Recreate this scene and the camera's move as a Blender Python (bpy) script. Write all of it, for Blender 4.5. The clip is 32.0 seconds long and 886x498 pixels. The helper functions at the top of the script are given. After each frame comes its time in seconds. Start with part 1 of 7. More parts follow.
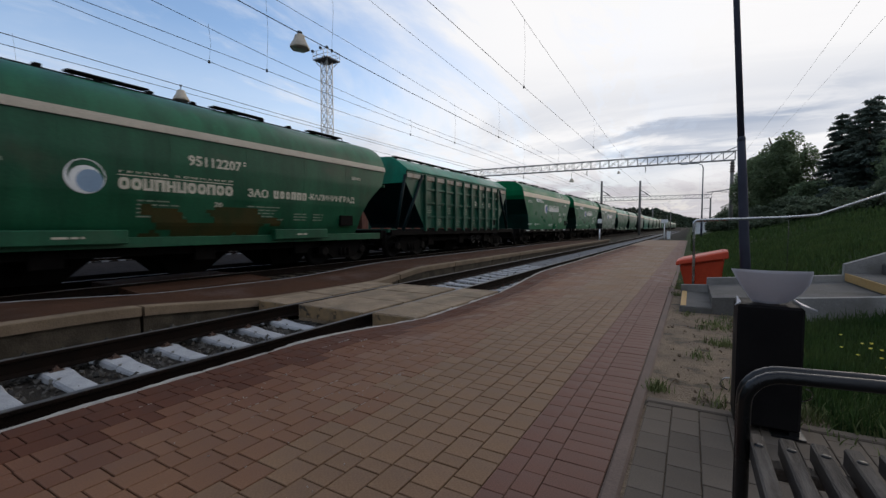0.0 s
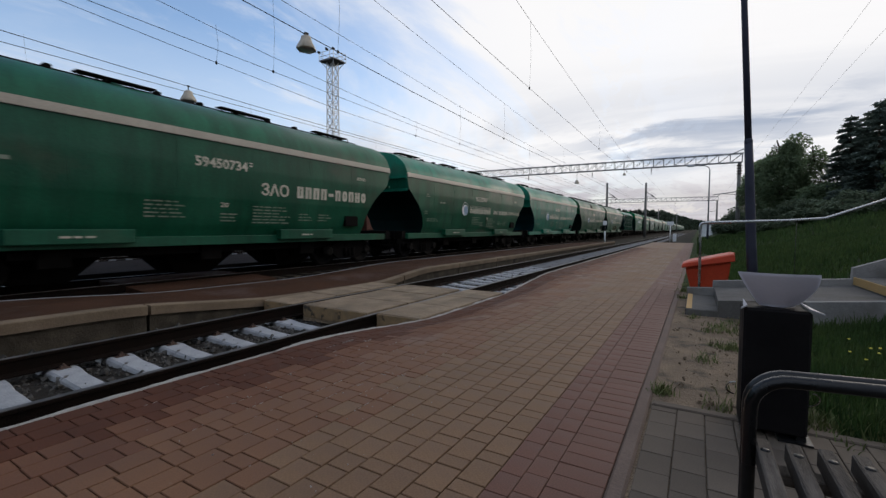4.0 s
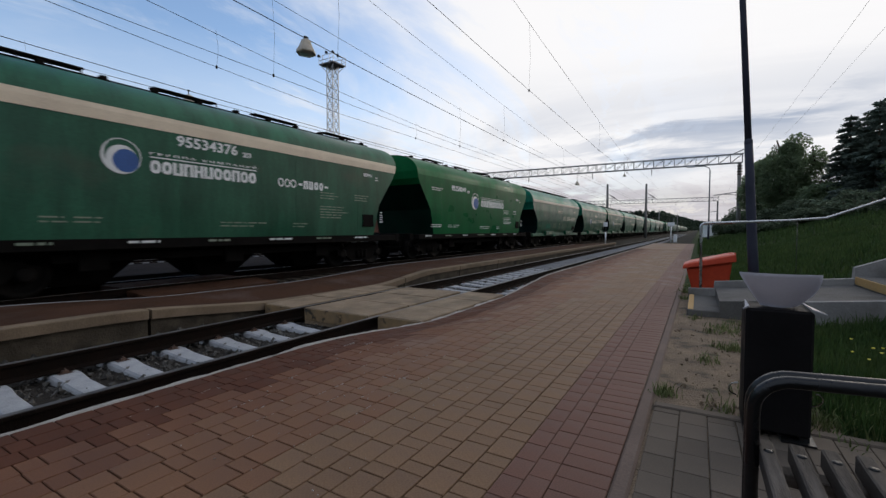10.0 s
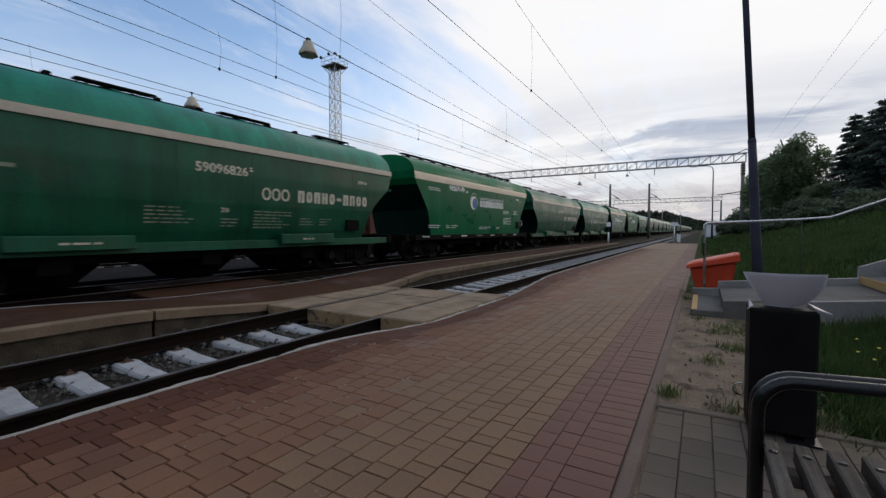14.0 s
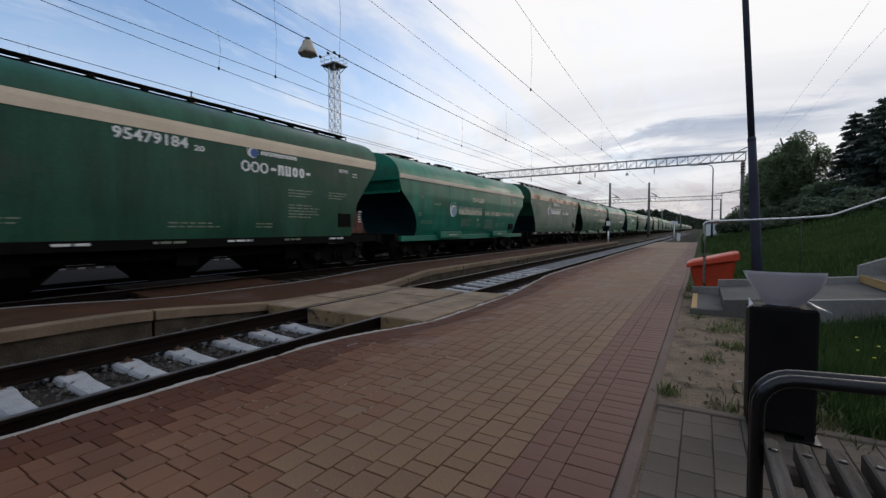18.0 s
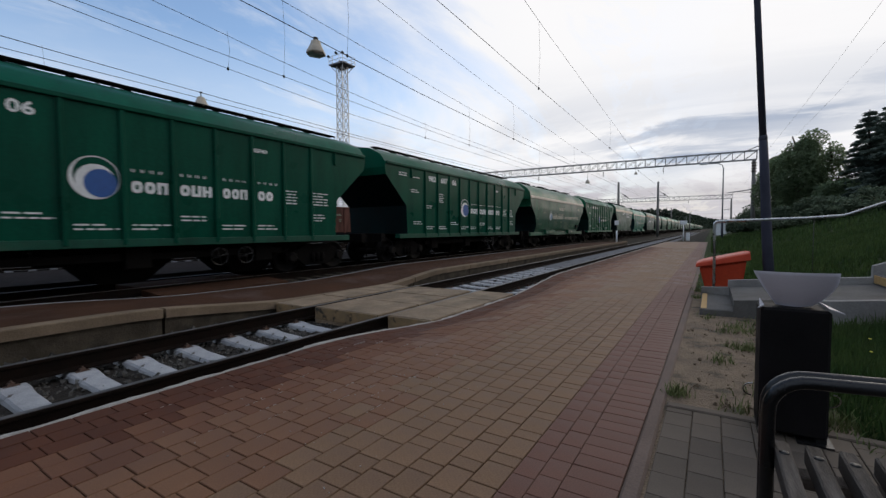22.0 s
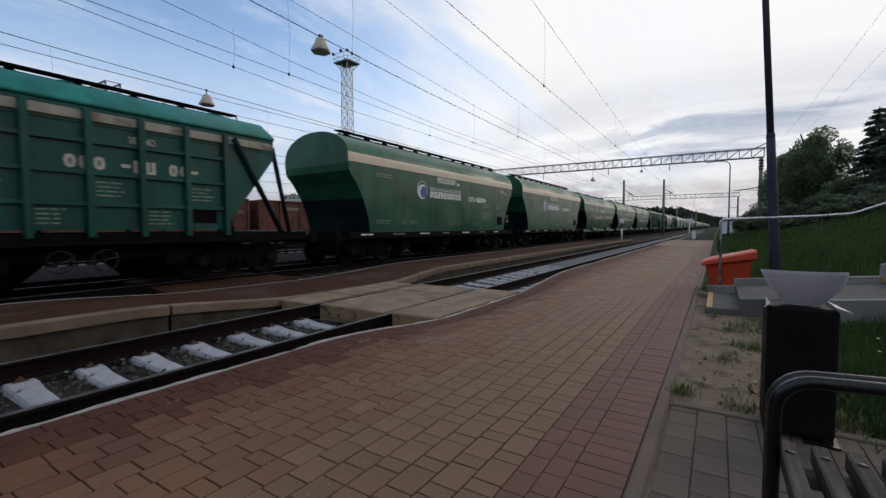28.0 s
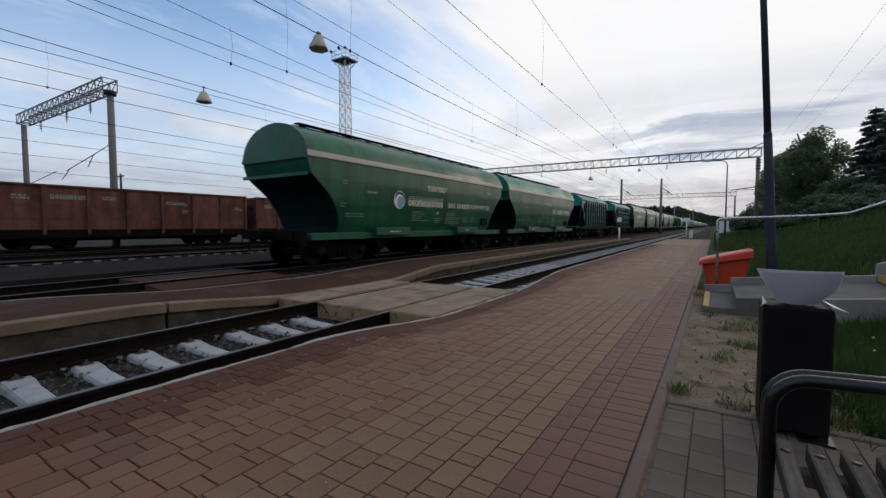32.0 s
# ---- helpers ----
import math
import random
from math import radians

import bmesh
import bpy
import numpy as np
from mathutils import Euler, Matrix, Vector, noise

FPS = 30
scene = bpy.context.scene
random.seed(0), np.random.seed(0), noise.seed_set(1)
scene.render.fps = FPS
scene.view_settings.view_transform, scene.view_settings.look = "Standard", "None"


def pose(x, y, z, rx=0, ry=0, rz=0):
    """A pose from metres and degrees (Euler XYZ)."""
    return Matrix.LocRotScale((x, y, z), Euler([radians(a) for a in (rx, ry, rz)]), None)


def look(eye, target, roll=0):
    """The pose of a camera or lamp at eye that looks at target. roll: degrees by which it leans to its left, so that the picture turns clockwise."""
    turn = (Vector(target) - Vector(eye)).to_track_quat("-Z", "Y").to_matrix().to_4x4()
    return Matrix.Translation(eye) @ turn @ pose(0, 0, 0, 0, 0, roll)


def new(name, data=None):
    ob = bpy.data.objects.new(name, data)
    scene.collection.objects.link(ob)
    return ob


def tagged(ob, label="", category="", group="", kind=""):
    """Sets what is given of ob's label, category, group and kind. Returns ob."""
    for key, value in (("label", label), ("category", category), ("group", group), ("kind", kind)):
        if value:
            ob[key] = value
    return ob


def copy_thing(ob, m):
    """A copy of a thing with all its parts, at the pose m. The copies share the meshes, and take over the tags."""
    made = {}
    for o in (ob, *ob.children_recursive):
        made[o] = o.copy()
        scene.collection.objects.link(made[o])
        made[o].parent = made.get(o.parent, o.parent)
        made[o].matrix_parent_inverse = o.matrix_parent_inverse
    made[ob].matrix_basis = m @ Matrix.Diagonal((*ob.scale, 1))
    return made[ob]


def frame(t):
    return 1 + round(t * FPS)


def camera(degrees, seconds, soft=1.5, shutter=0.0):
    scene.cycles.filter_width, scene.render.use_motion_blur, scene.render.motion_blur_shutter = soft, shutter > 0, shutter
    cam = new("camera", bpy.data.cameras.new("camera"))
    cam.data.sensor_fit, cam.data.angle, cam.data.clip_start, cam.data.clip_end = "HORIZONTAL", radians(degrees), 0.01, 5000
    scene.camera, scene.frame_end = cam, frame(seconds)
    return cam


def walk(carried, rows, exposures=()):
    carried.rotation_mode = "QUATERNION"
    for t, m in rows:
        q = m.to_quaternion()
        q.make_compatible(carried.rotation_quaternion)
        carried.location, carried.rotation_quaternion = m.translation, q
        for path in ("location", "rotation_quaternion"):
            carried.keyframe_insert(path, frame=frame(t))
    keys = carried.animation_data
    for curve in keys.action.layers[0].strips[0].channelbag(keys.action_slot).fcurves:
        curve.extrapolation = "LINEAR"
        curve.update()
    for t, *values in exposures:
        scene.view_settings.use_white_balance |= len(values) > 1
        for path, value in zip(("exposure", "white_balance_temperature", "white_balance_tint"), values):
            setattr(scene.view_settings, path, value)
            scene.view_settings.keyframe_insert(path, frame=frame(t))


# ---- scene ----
TURNS = [
    (0, 87.07, -0.01, 30.08),
    (0.5, 87.08, 0.03, 30.11),
    (1, 87.13, 0.14, 30.19),
    (1.5, 87.15, 0.17, 30.3),
    (2, 87.12, 0.07, 30.26),
    (2.5, 87.09, -0.05, 30.27),
    (3, 87.13, -0.19, 30.43),
    (3.5, 87.18, -0.29, 30.74),
    (5.5, 87.32, -0.52, 30.45),
    (6, 87.4, -0.49, 30.53),
    (6.5, 87.43, -0.4, 30.54),
    (7, 87.42, -0.31, 30.42),
    (7.5, 87.46, -0.24, 30.31),
    (8, 87.51, -0.02, 30.36),
    (8.5, 87.53, 0.03, 30.41),
    (9, 87.5, 0.02, 30.45),
    (9.5, 87.49, -0.01, 30.6),
    (10, 87.52, 0.05, 30.78),
    (10.5, 87.56, 0.13, 31.06),
    (11, 87.6, 0.15, 31.19),
    (11.5, 87.57, 0.14, 31.16),
    (12, 87.57, 0.18, 31.06),
    (12.5, 87.57, 0.14, 31.02),
    (13, 87.63, 0.21, 31.09),
    (13.5, 87.64, 0.21, 31.14),
    (14, 87.61, 0.24, 31.12),
    (14.5, 87.6, 0.23, 31.04),
    (16.5, 87.56, 0.32, 31.25),
    (17, 87.48, 0.32, 31.15),
    (17.5, 87.46, 0.35, 31.09),
    (18, 87.5, 0.34, 31.1),
    (18.5, 87.5, 0.32, 31.14),
    (19, 87.45, 0.3, 31.1),
    (19.5, 87.43, 0.28, 31.03),
    (20, 87.42, 0.32, 31.2),
    (20.5, 87.48, 0.37, 31.6),
    (21, 87.46, 0.37, 31.84),
    (21.5, 87.42, 0.3, 31.97),
    (22, 87.41, 0.27, 32.06),
    (22.5, 87.4, 0.18, 32.15),
    (23, 87.44, 0.13, 32.25),
    (23.5, 87.48, 0.17, 32.44),
    (24, 87.47, 0.15, 32.53),
    (24.5, 87.43, 0.07, 32.59),
    (25, 87.41, 0.09, 32.58),
    (25.5, 87.39, 0.08, 32.54),
    (27.5, 87.14, 0.16, 32.66),
    (28, 87.12, 0.18, 32.65),
    (28.5, 87.17, 0.19, 32.75),
    (29, 87.16, 0.13, 32.82),
    (29.5, 87.1, 0.14, 32.79),
    (30, 87.09, 0.12, 32.7),
    (30.5, 87.05, 0.11, 32.7),
    (31, 87.07, 0.13, 32.73),
    (31.5, 87.01, 0.06, 32.68),
    (32, 86.9, -0, 32.36),
]
EYE = (0.0, 0.0, 1.10)
cam = camera(91.93, 32.0, soft=1.4, shutter=0.13)
walk(cam, [(t, pose(*EYE, rx, ry, rz)) for t, rx, ry, rz in TURNS], exposures=[(0.0, 0.0), (32.0, 0.0)])

# ---- sky and sun ----
SUN_AZ, SUN_EL = 24.0, 16.0      # degrees from +y towards +x, and up


def make_world():
    world = bpy.data.worlds.new("evening_sky")
    world.use_nodes = True
    scene.world = world
    nt = world.node_tree
    nt.nodes.clear()
    N, L = nt.nodes.new, nt.links.new
    out, bg = N("ShaderNodeOutputWorld"), N("ShaderNodeBackground")
    sky = N("ShaderNodeTexSky")
    sky.sky_type, sky.sun_disc = "NISHITA", False
    sky.sun_elevation, sky.sun_rotation = radians(SUN_EL + 14), radians(SUN_AZ)
    sky.air_density, sky.dust_density, sky.ozone_density = 1.0, 0.7, 2.0
    co = N("ShaderNodeTexCoord")
    sep = N("ShaderNodeSeparateXYZ")
    L(co.outputs["Generated"], sep.inputs[0])

    def math_node(op, a, b=None, c=None, clamp=False):
        n = N("ShaderNodeMath")
        n.operation, n.use_clamp = op, clamp
        for i, v in enumerate((a, b, c)):
            if v is None:
                continue
            if isinstance(v, (int, float)):
                n.inputs[i].default_value = v
            else:
                L(v, n.inputs[i])
        return n.outputs[0]

    up = math_node("ADD", math_node("MAXIMUM", sep.outputs[2], 0.0), 0.12)
    flat = N("ShaderNodeCombineXYZ")
    L(math_node("DIVIDE", sep.outputs[0], up), flat.inputs[0])
    L(math_node("DIVIDE", sep.outputs[1], up), flat.inputs[1])

    def clouds(scale, detail, rough, lo, hi, stretch, turn, shift=(0, 0, 0)):
        mp = N("ShaderNodeMapping")
        mp.inputs["Scale"].default_value = stretch
        mp.inputs["Rotation"].default_value = (0, 0, radians(turn))
        mp.inputs["Location"].default_value = shift
        L(flat.outputs[0], mp.inputs[0])
        tex = N("ShaderNodeTexNoise")
        tex.inputs["Scale"].default_value, tex.inputs["Detail"].default_value = scale, detail
        tex.inputs["Roughness"].default_value, tex.inputs["Distortion"].default_value = rough, 0.5
        L(mp.outputs[0], tex.inputs["Vector"])
        mr = N("ShaderNodeMapRange")
        mr.interpolation_type = "SMOOTHSTEP"
        mr.inputs[1].default_value, mr.inputs[2].default_value = lo, hi
        L(tex.outputs[0], mr.inputs[0])
        return mr.outputs[0]

    sun = Vector((math.sin(radians(SUN_AZ)), math.cos(radians(SUN_AZ)), 0.35)).normalized()
    dot = N("ShaderNodeVectorMath")
    dot.operation = "DOT_PRODUCT"
    dot.inputs[1].default_value = sun
    L(co.outputs["Generated"], dot.inputs[0])
    veil = N("ShaderNodeMapRange")
    veil.interpolation_type = "SMOOTHSTEP"
    veil.inputs[1].default_value, veil.inputs[2].default_value = 0.32, 0.98
    L(dot.outputs["Value"], veil.inputs[0])
    low = N("ShaderNodeMapRange")
    low.inputs[1].default_value, low.inputs[2].default_value = 0.38, 0.02
    low.inputs[3].default_value, low.inputs[4].default_value = 0.0, 0.92
    L(sep.outputs[2], low.inputs[0])
    wisps = math_node("MAXIMUM", clouds(0.9, 7, 0.62, 0.45, 0.72, (1.0, 0.45, 1), 25), math_node("MULTIPLY", clouds(2.6, 9, 0.66, 0.50, 0.74, (1.0, 0.4, 1), 35), 0.75))
    rear = N("ShaderNodeMapRange")
    rear.interpolation_type = "SMOOTHSTEP"
    rear.inputs[1].default_value, rear.inputs[2].default_value = 0.10, -0.55
    L(sep.outputs[1], rear.inputs[0])
    cover = math_node("ADD", math_node("MULTIPLY", wisps, 0.75), math_node("MAXIMUM", math_node("MAXIMUM", veil.outputs[0], rear.outputs[0]), low.outputs[0]), clamp=True)
    shade = clouds(0.75, 8, 0.60, 0.42, 0.62, (0.6, 1.0, 1), -35, (2.6, 1.1, 0))
    band = N("ShaderNodeMapRange")
    band.interpolation_type = "SMOOTHSTEP"
    band.inputs[1].default_value, band.inputs[2].default_value = 0.36, 0.20
    L(sep.outputs[2], band.inputs[0])
    horizon = N("ShaderNodeMapRange")
    horizon.interpolation_type = "SMOOTHSTEP"
    horizon.inputs[1].default_value, horizon.inputs[2].default_value = 0.20, 0.03
    horizon.inputs[3].default_value, horizon.inputs[4].default_value = 0.0, 0.16
    L(sep.outputs[2], horizon.inputs[0])
    grey = math_node("ADD", math_node("MULTIPLY", shade, math_node("ADD", math_node("MULTIPLY", band.outputs[0], 0.42), 0.03)), horizon.outputs[0], clamp=True)
    # a long blue-grey bank low ahead, thinning out towards the train
    az = math_node("DIVIDE", sep.outputs[0], math_node("MAXIMUM", sep.outputs[1], 0.05))

    def step(value, lo, hi, top=1.0):
        n = N("ShaderNodeMapRange")
        n.interpolation_type = "SMOOTHSTEP"
        n.inputs[1].default_value, n.inputs[2].default_value, n.inputs[4].default_value = lo, hi, top
        L(value, n.inputs[0])
        return n.outputs[0]

    thick = math_node("ADD", step(az, -0.42, 0.10, 0.036), 0.012)
    ragged = math_node("MULTIPLY", math_node("SUBTRACT", clouds(2.2, 8, 0.6, 0.2, 0.8, (0.5, 1.0, 1), 10), 0.5), 0.085)
    away = math_node("ABSOLUTE", math_node("ADD", math_node("SUBTRACT", sep.outputs[2], 0.182), ragged))
    bank = math_node("MULTIPLY", step(math_node("DIVIDE", away, thick), 1.15, 0.25), math_node("MULTIPLY", step(az, -0.40, -0.08), step(az, 0.34, 0.10)))
    grey = math_node("ADD", grey, math_node("MULTIPLY", bank, 0.72), clamp=True)
    glow = N("ShaderNodeMapRange")
    glow.inputs[1].default_value, glow.inputs[2].default_value = -0.5, 0.75
    L(dot.outputs["Value"], glow.inputs[0])
    lit_tone = N("ShaderNodeMixRGB")
    lit_tone.inputs[1].default_value, lit_tone.inputs[2].default_value = (0.58, 0.69, 0.86, 1), (1, 1, 1, 1)
    L(glow.outputs[0], lit_tone.inputs[0])
    cloud = N("ShaderNodeMixRGB")
    cloud.inputs[1].default_value, cloud.inputs[2].default_value = (1.02, 1.01, 1.02, 1), (0.46, 0.52, 0.64, 1)
    L(grey, cloud.inputs[0])
    warm = N("ShaderNodeMixRGB")
    warm.inputs[2].default_value = (0.58, 0.545, 0.575, 1)
    L(math_node("MULTIPLY", step(sep.outputs[2], 0.15, 0.05), math_node("ADD", math_node("MULTIPLY", clouds(1.6, 7, 0.6, 0.35, 0.62, (0.45, 1.0, 1), 12), 0.45), 0.55)), warm.inputs[0])
    L(cloud.outputs[0], warm.inputs[1])
    sky_gain = N("ShaderNodeMixRGB")
    sky_gain.blend_type, sky_gain.inputs[0].default_value = "MULTIPLY", 1.0
    sky_gain.inputs[2].default_value = (SKY_GAIN, SKY_GAIN, SKY_GAIN, 1)
    L(sky.outputs[0], sky_gain.inputs[1])
    mix = N("ShaderNodeMixRGB")
    L(cover, mix.inputs[0])
    L(sky_gain.outputs[0], mix.inputs[1])
    lit = N("ShaderNodeMixRGB")
    lit.blend_type, lit.inputs[0].default_value = "MULTIPLY", 1.0
    L(warm.outputs[0], lit.inputs[1])
    L(lit_tone.outputs[0], lit.inputs[2])
    L(lit.outputs[0], mix.inputs[2])
    L(mix.outputs[0], bg.inputs[0])
    bg.inputs[1].default_value = SKY_STRENGTH
    L(bg.outputs[0], out.inputs[0])


SKY_GAIN, SKY_STRENGTH = 0.21, 0.95
make_world()
sun_data = bpy.data.lights.new("sun", "SUN")
sun_data.energy, sun_data.angle, sun_data.color = 0.5, radians(24), (1.0, 0.86, 0.70)
sun_lamp = new("sun", sun_data)
_d = Vector((math.sin(radians(SUN_AZ)) * math.cos(radians(SUN_EL)), math.cos(radians(SUN_AZ)) * math.cos(radians(SUN_EL)), math.sin(radians(SUN_EL))))
sun_lamp.matrix_world = look(_d * 50, (0, 0, 0))


# ---- materials ----
def material(name, a, b, rough=0.7, metal=0.0, scale=5.0, fine=60.0, bump=0.15, tint=False, contrast=(0.35, 0.65), per_piece=0.0,
             stain=None, stain_scale=1.2, stain_at=(0.55, 0.72), spec=0.5, stretch=(1, 1, 1), isle=False, speckle=0.13, leafy=0.0, streak=0.0):
    """Two tones by a coarse noise, a fine grain in value and relief, and blotches of a stain colour."""
    m = bpy.data.materials.new(name)
    m.use_nodes = True
    nt = m.node_tree
    N, L = nt.nodes.new, nt.links.new
    bsdf = nt.nodes["Principled BSDF"]
    bsdf.inputs["Roughness"].default_value, bsdf.inputs["Metallic"].default_value = rough, metal
    bsdf.inputs["Specular IOR Level"].default_value = spec
    co, mp = N("ShaderNodeTexCoord"), N("ShaderNodeMapping")
    mp.inputs["Scale"].default_value = stretch
    L(co.outputs["Object"], mp.inputs[0])

    def noise_tex(s, d, lo, hi):
        t, r = N("ShaderNodeTexNoise"), N("ShaderNodeMapRange")
        t.inputs["Scale"].default_value, t.inputs["Detail"].default_value = s, d
        L(mp.outputs[0], t.inputs["Vector"])
        r.inputs[1].default_value, r.inputs[2].default_value = lo, hi
        L(t.outputs[0], r.inputs[0])
        return r.outputs[0]

    coarse, grain = noise_tex(scale, 5, *contrast), noise_tex(fine, 4, 0.25, 0.75)
    mix = N("ShaderNodeMixRGB")
    mix.inputs[1].default_value, mix.inputs[2].default_value = (*a, 1), (*b, 1)
    L(coarse, mix.inputs[0])
    last = mix.outputs[0]

    def multiply(x, y, fac=1.0):
        n = N("ShaderNodeMixRGB")
        n.blend_type, n.inputs[0].default_value = "MULTIPLY", fac
        L(x, n.inputs[1])
        L(y, n.inputs[2])
        return n.outputs[0]

    gr = N("ShaderNodeMapRange")
    gr.inputs[3].default_value, gr.inputs[4].default_value = 1 - 1.1 * speckle, 1 + speckle
    L(grain, gr.inputs[0])
    last = multiply(last, gr.outputs[0])
    if streak:
        sm_map, st, sr = N("ShaderNodeMapping"), N("ShaderNodeTexNoise"), N("ShaderNodeMapRange")
        sm_map.inputs["Scale"].default_value = (1.0, 2.2, 0.4)
        L(co.outputs["Object"], sm_map.inputs[0])
        L(sm_map.outputs[0], st.inputs["Vector"])
        st.inputs["Scale"].default_value, st.inputs["Detail"].default_value, st.inputs["Roughness"].default_value = 1.1, 6, 0.62
        sr.inputs[1].default_value, sr.inputs[2].default_value = 0.36, 0.60
        sr.inputs[3].default_value, sr.inputs[4].default_value = 1 - streak, 1 + 0.25 * streak
        L(st.outputs[0], sr.inputs[0])
        last = multiply(last, sr.outputs[0])
    if tint or per_piece:
        info = N("ShaderNodeObjectInfo")
        if tint:
            last = multiply(last, info.outputs["Color"])
        if per_piece:
            pr = N("ShaderNodeMapRange")
            pr.inputs[3].default_value, pr.inputs[4].default_value = 1 - per_piece, 1 + per_piece
            if isle:
                L(N("ShaderNodeNewGeometry").outputs["Random Per Island"], pr.inputs[0])
            else:
                L(info.outputs["Random"], pr.inputs[0])
            last = multiply(last, pr.outputs[0])
    if stain:
        sm = N("ShaderNodeMixRGB")
        sm.inputs[2].default_value = (*stain, 1)
        L(noise_tex(stain_scale, 7, *stain_at), sm.inputs[0])
        L(last, sm.inputs[1])
        last = sm.outputs[0]
    L(last, bsdf.inputs["Base Color"])
    if leafy:
        tr, ms = N("ShaderNodeBsdfTranslucent"), N("ShaderNodeMixShader")
        ms.inputs[0].default_value = leafy
        L(last, tr.inputs[0])
        L(bsdf.outputs[0], ms.inputs[1])
        L(tr.outputs[0], ms.inputs[2])
        L(ms.outputs[0], nt.nodes["Material Output"].inputs[0])
    rr = N("ShaderNodeMapRange")
    rr.inputs[3].default_value, rr.inputs[4].default_value = max(rough - 0.12, 0.03), min(rough + 0.12, 1)
    L(coarse, rr.inputs[0])
    L(rr.outputs[0], bsdf.inputs["Roughness"])
    if bump:
        bp = N("ShaderNodeBump")
        bp.inputs["Strength"].default_value, bp.inputs["Distance"].default_value = bump, 0.02
        L(grain, bp.inputs["Height"])
        L(bp.outputs[0], bsdf.inputs["Normal"])
    return m


M_PAVE = material("brown_paver", (0.1431, 0.0778, 0.0402), (0.1872, 0.1080, 0.0574), 0.68, scale=3, fine=90, bump=0.03, per_piece=0.07, speckle=0.2, spec=0.34, stain=(0.24, 0.20, 0.16), stain_scale=7, stain_at=(0.68, 0.80))
M_PAVE_FAR = material("brown_paver_field", (0.1431, 0.0778, 0.0402), (0.1872, 0.1080, 0.0574), 0.68, scale=1.2, fine=140, bump=0.03, per_piece=0.07, speckle=0.2, isle=True, spec=0.34, stain=(0.24, 0.20, 0.16), stain_scale=7, stain_at=(0.68, 0.80))
M_PAVE_EDGE = material("reddish_brown_paver", (0.1137, 0.0474, 0.0237), (0.1539, 0.0669, 0.0339), 0.74, scale=1.6, fine=140, bump=0.03, per_piece=0.05, speckle=0.2, isle=True, spec=0.28, stain=(0.24, 0.20, 0.16), stain_scale=7, stain_at=(0.68, 0.80))
M_PAVE_EDGE_NEAR = material("near_reddish_brown_paver", (0.1137, 0.0474, 0.0237), (0.1539, 0.0669, 0.0339), 0.74, scale=1.6, fine=140, bump=0.03, per_piece=0.05, speckle=0.2, spec=0.28, stain=(0.24, 0.20, 0.16), stain_scale=7, stain_at=(0.68, 0.80))
M_KERB = material("worn_kerb_concrete", (0.125, 0.090, 0.072), (0.172, 0.126, 0.102), 0.85, scale=3, fine=80, bump=0.1, spec=0.15)
M_SLEEPER_FAR = material("dull_limewashed_concrete", (0.1600, 0.1600, 0.1640), (0.2240, 0.2240, 0.2280), 0.9, scale=3, fine=40, bump=0.1, spec=0.15)
M_PAVE_MID = material("warm_brown_paver", (0.1357, 0.0618, 0.0300), (0.1787, 0.0856, 0.0423), 0.68, scale=1.6, fine=140, bump=0.03, per_piece=0.05, speckle=0.2, isle=True, spec=0.34, stain=(0.24, 0.20, 0.16), stain_scale=7, stain_at=(0.68, 0.80))
M_PAVE_MID_NEAR = material("near_warm_brown_paver", (0.1357, 0.0618, 0.0300), (0.1787, 0.0856, 0.0423), 0.68, scale=1.6, fine=140, bump=0.03, per_piece=0.05, speckle=0.2, spec=0.34, stain=(0.24, 0.20, 0.16), stain_scale=7, stain_at=(0.68, 0.80))
M_PAVE_DARK = material("dark_red_paver", (0.0698, 0.0261, 0.0138), (0.0926, 0.0354, 0.0196), 0.72, scale=3, fine=140, bump=0.03, per_piece=0.08, isle=True, spec=0.15)
M_PAVE_DARK_NEAR = material("near_dark_red_paver", (0.0698, 0.0261, 0.0138), (0.0926, 0.0354, 0.0196), 0.72, scale=3, fine=140, bump=0.03, per_piece=0.08, spec=0.15)
M_PAVE_RED = material("red_paver", (0.1143, 0.0508, 0.0344), (0.1428, 0.0665, 0.0446), 0.68, scale=3, fine=140, bump=0.03, per_piece=0.05, speckle=0.2, spec=0.34)
M_PAVE_RED_FAR = material("red_paver_field", (0.1143, 0.0508, 0.0344), (0.1428, 0.0665, 0.0446), 0.68, scale=3, fine=140, bump=0.03, per_piece=0.07, isle=True, spec=0.34)
M_PAVE_GREY = material("grey_paver", (0.0948, 0.0745, 0.0571), (0.1268, 0.1009, 0.0778), 0.85, scale=3, fine=120, bump=0.03, per_piece=0.12, spec=0.2)
M_JOINT = material("joint_sand", (0.060, 0.044, 0.034), (0.085, 0.064, 0.050), 0.95, scale=8, fine=200, bump=0.4, spec=0.05)
M_CONC = material("weathered_concrete", (0.1406, 0.1030, 0.0688), (0.1988, 0.1472, 0.0998), 0.88, scale=2.2, fine=55, bump=0.2, stain=(0.13, 0.100, 0.068), stain_scale=1.6, spec=0.15)
M_SLAB = material("crossing_slab_concrete", (0.1998, 0.1421, 0.0902), (0.2894, 0.2184, 0.1470), 0.8, scale=2.6, fine=38, bump=0.5, stain=(0.13, 0.098, 0.066), stain_scale=2.4, stain_at=(0.46, 0.78), speckle=0.2, spec=0.25)
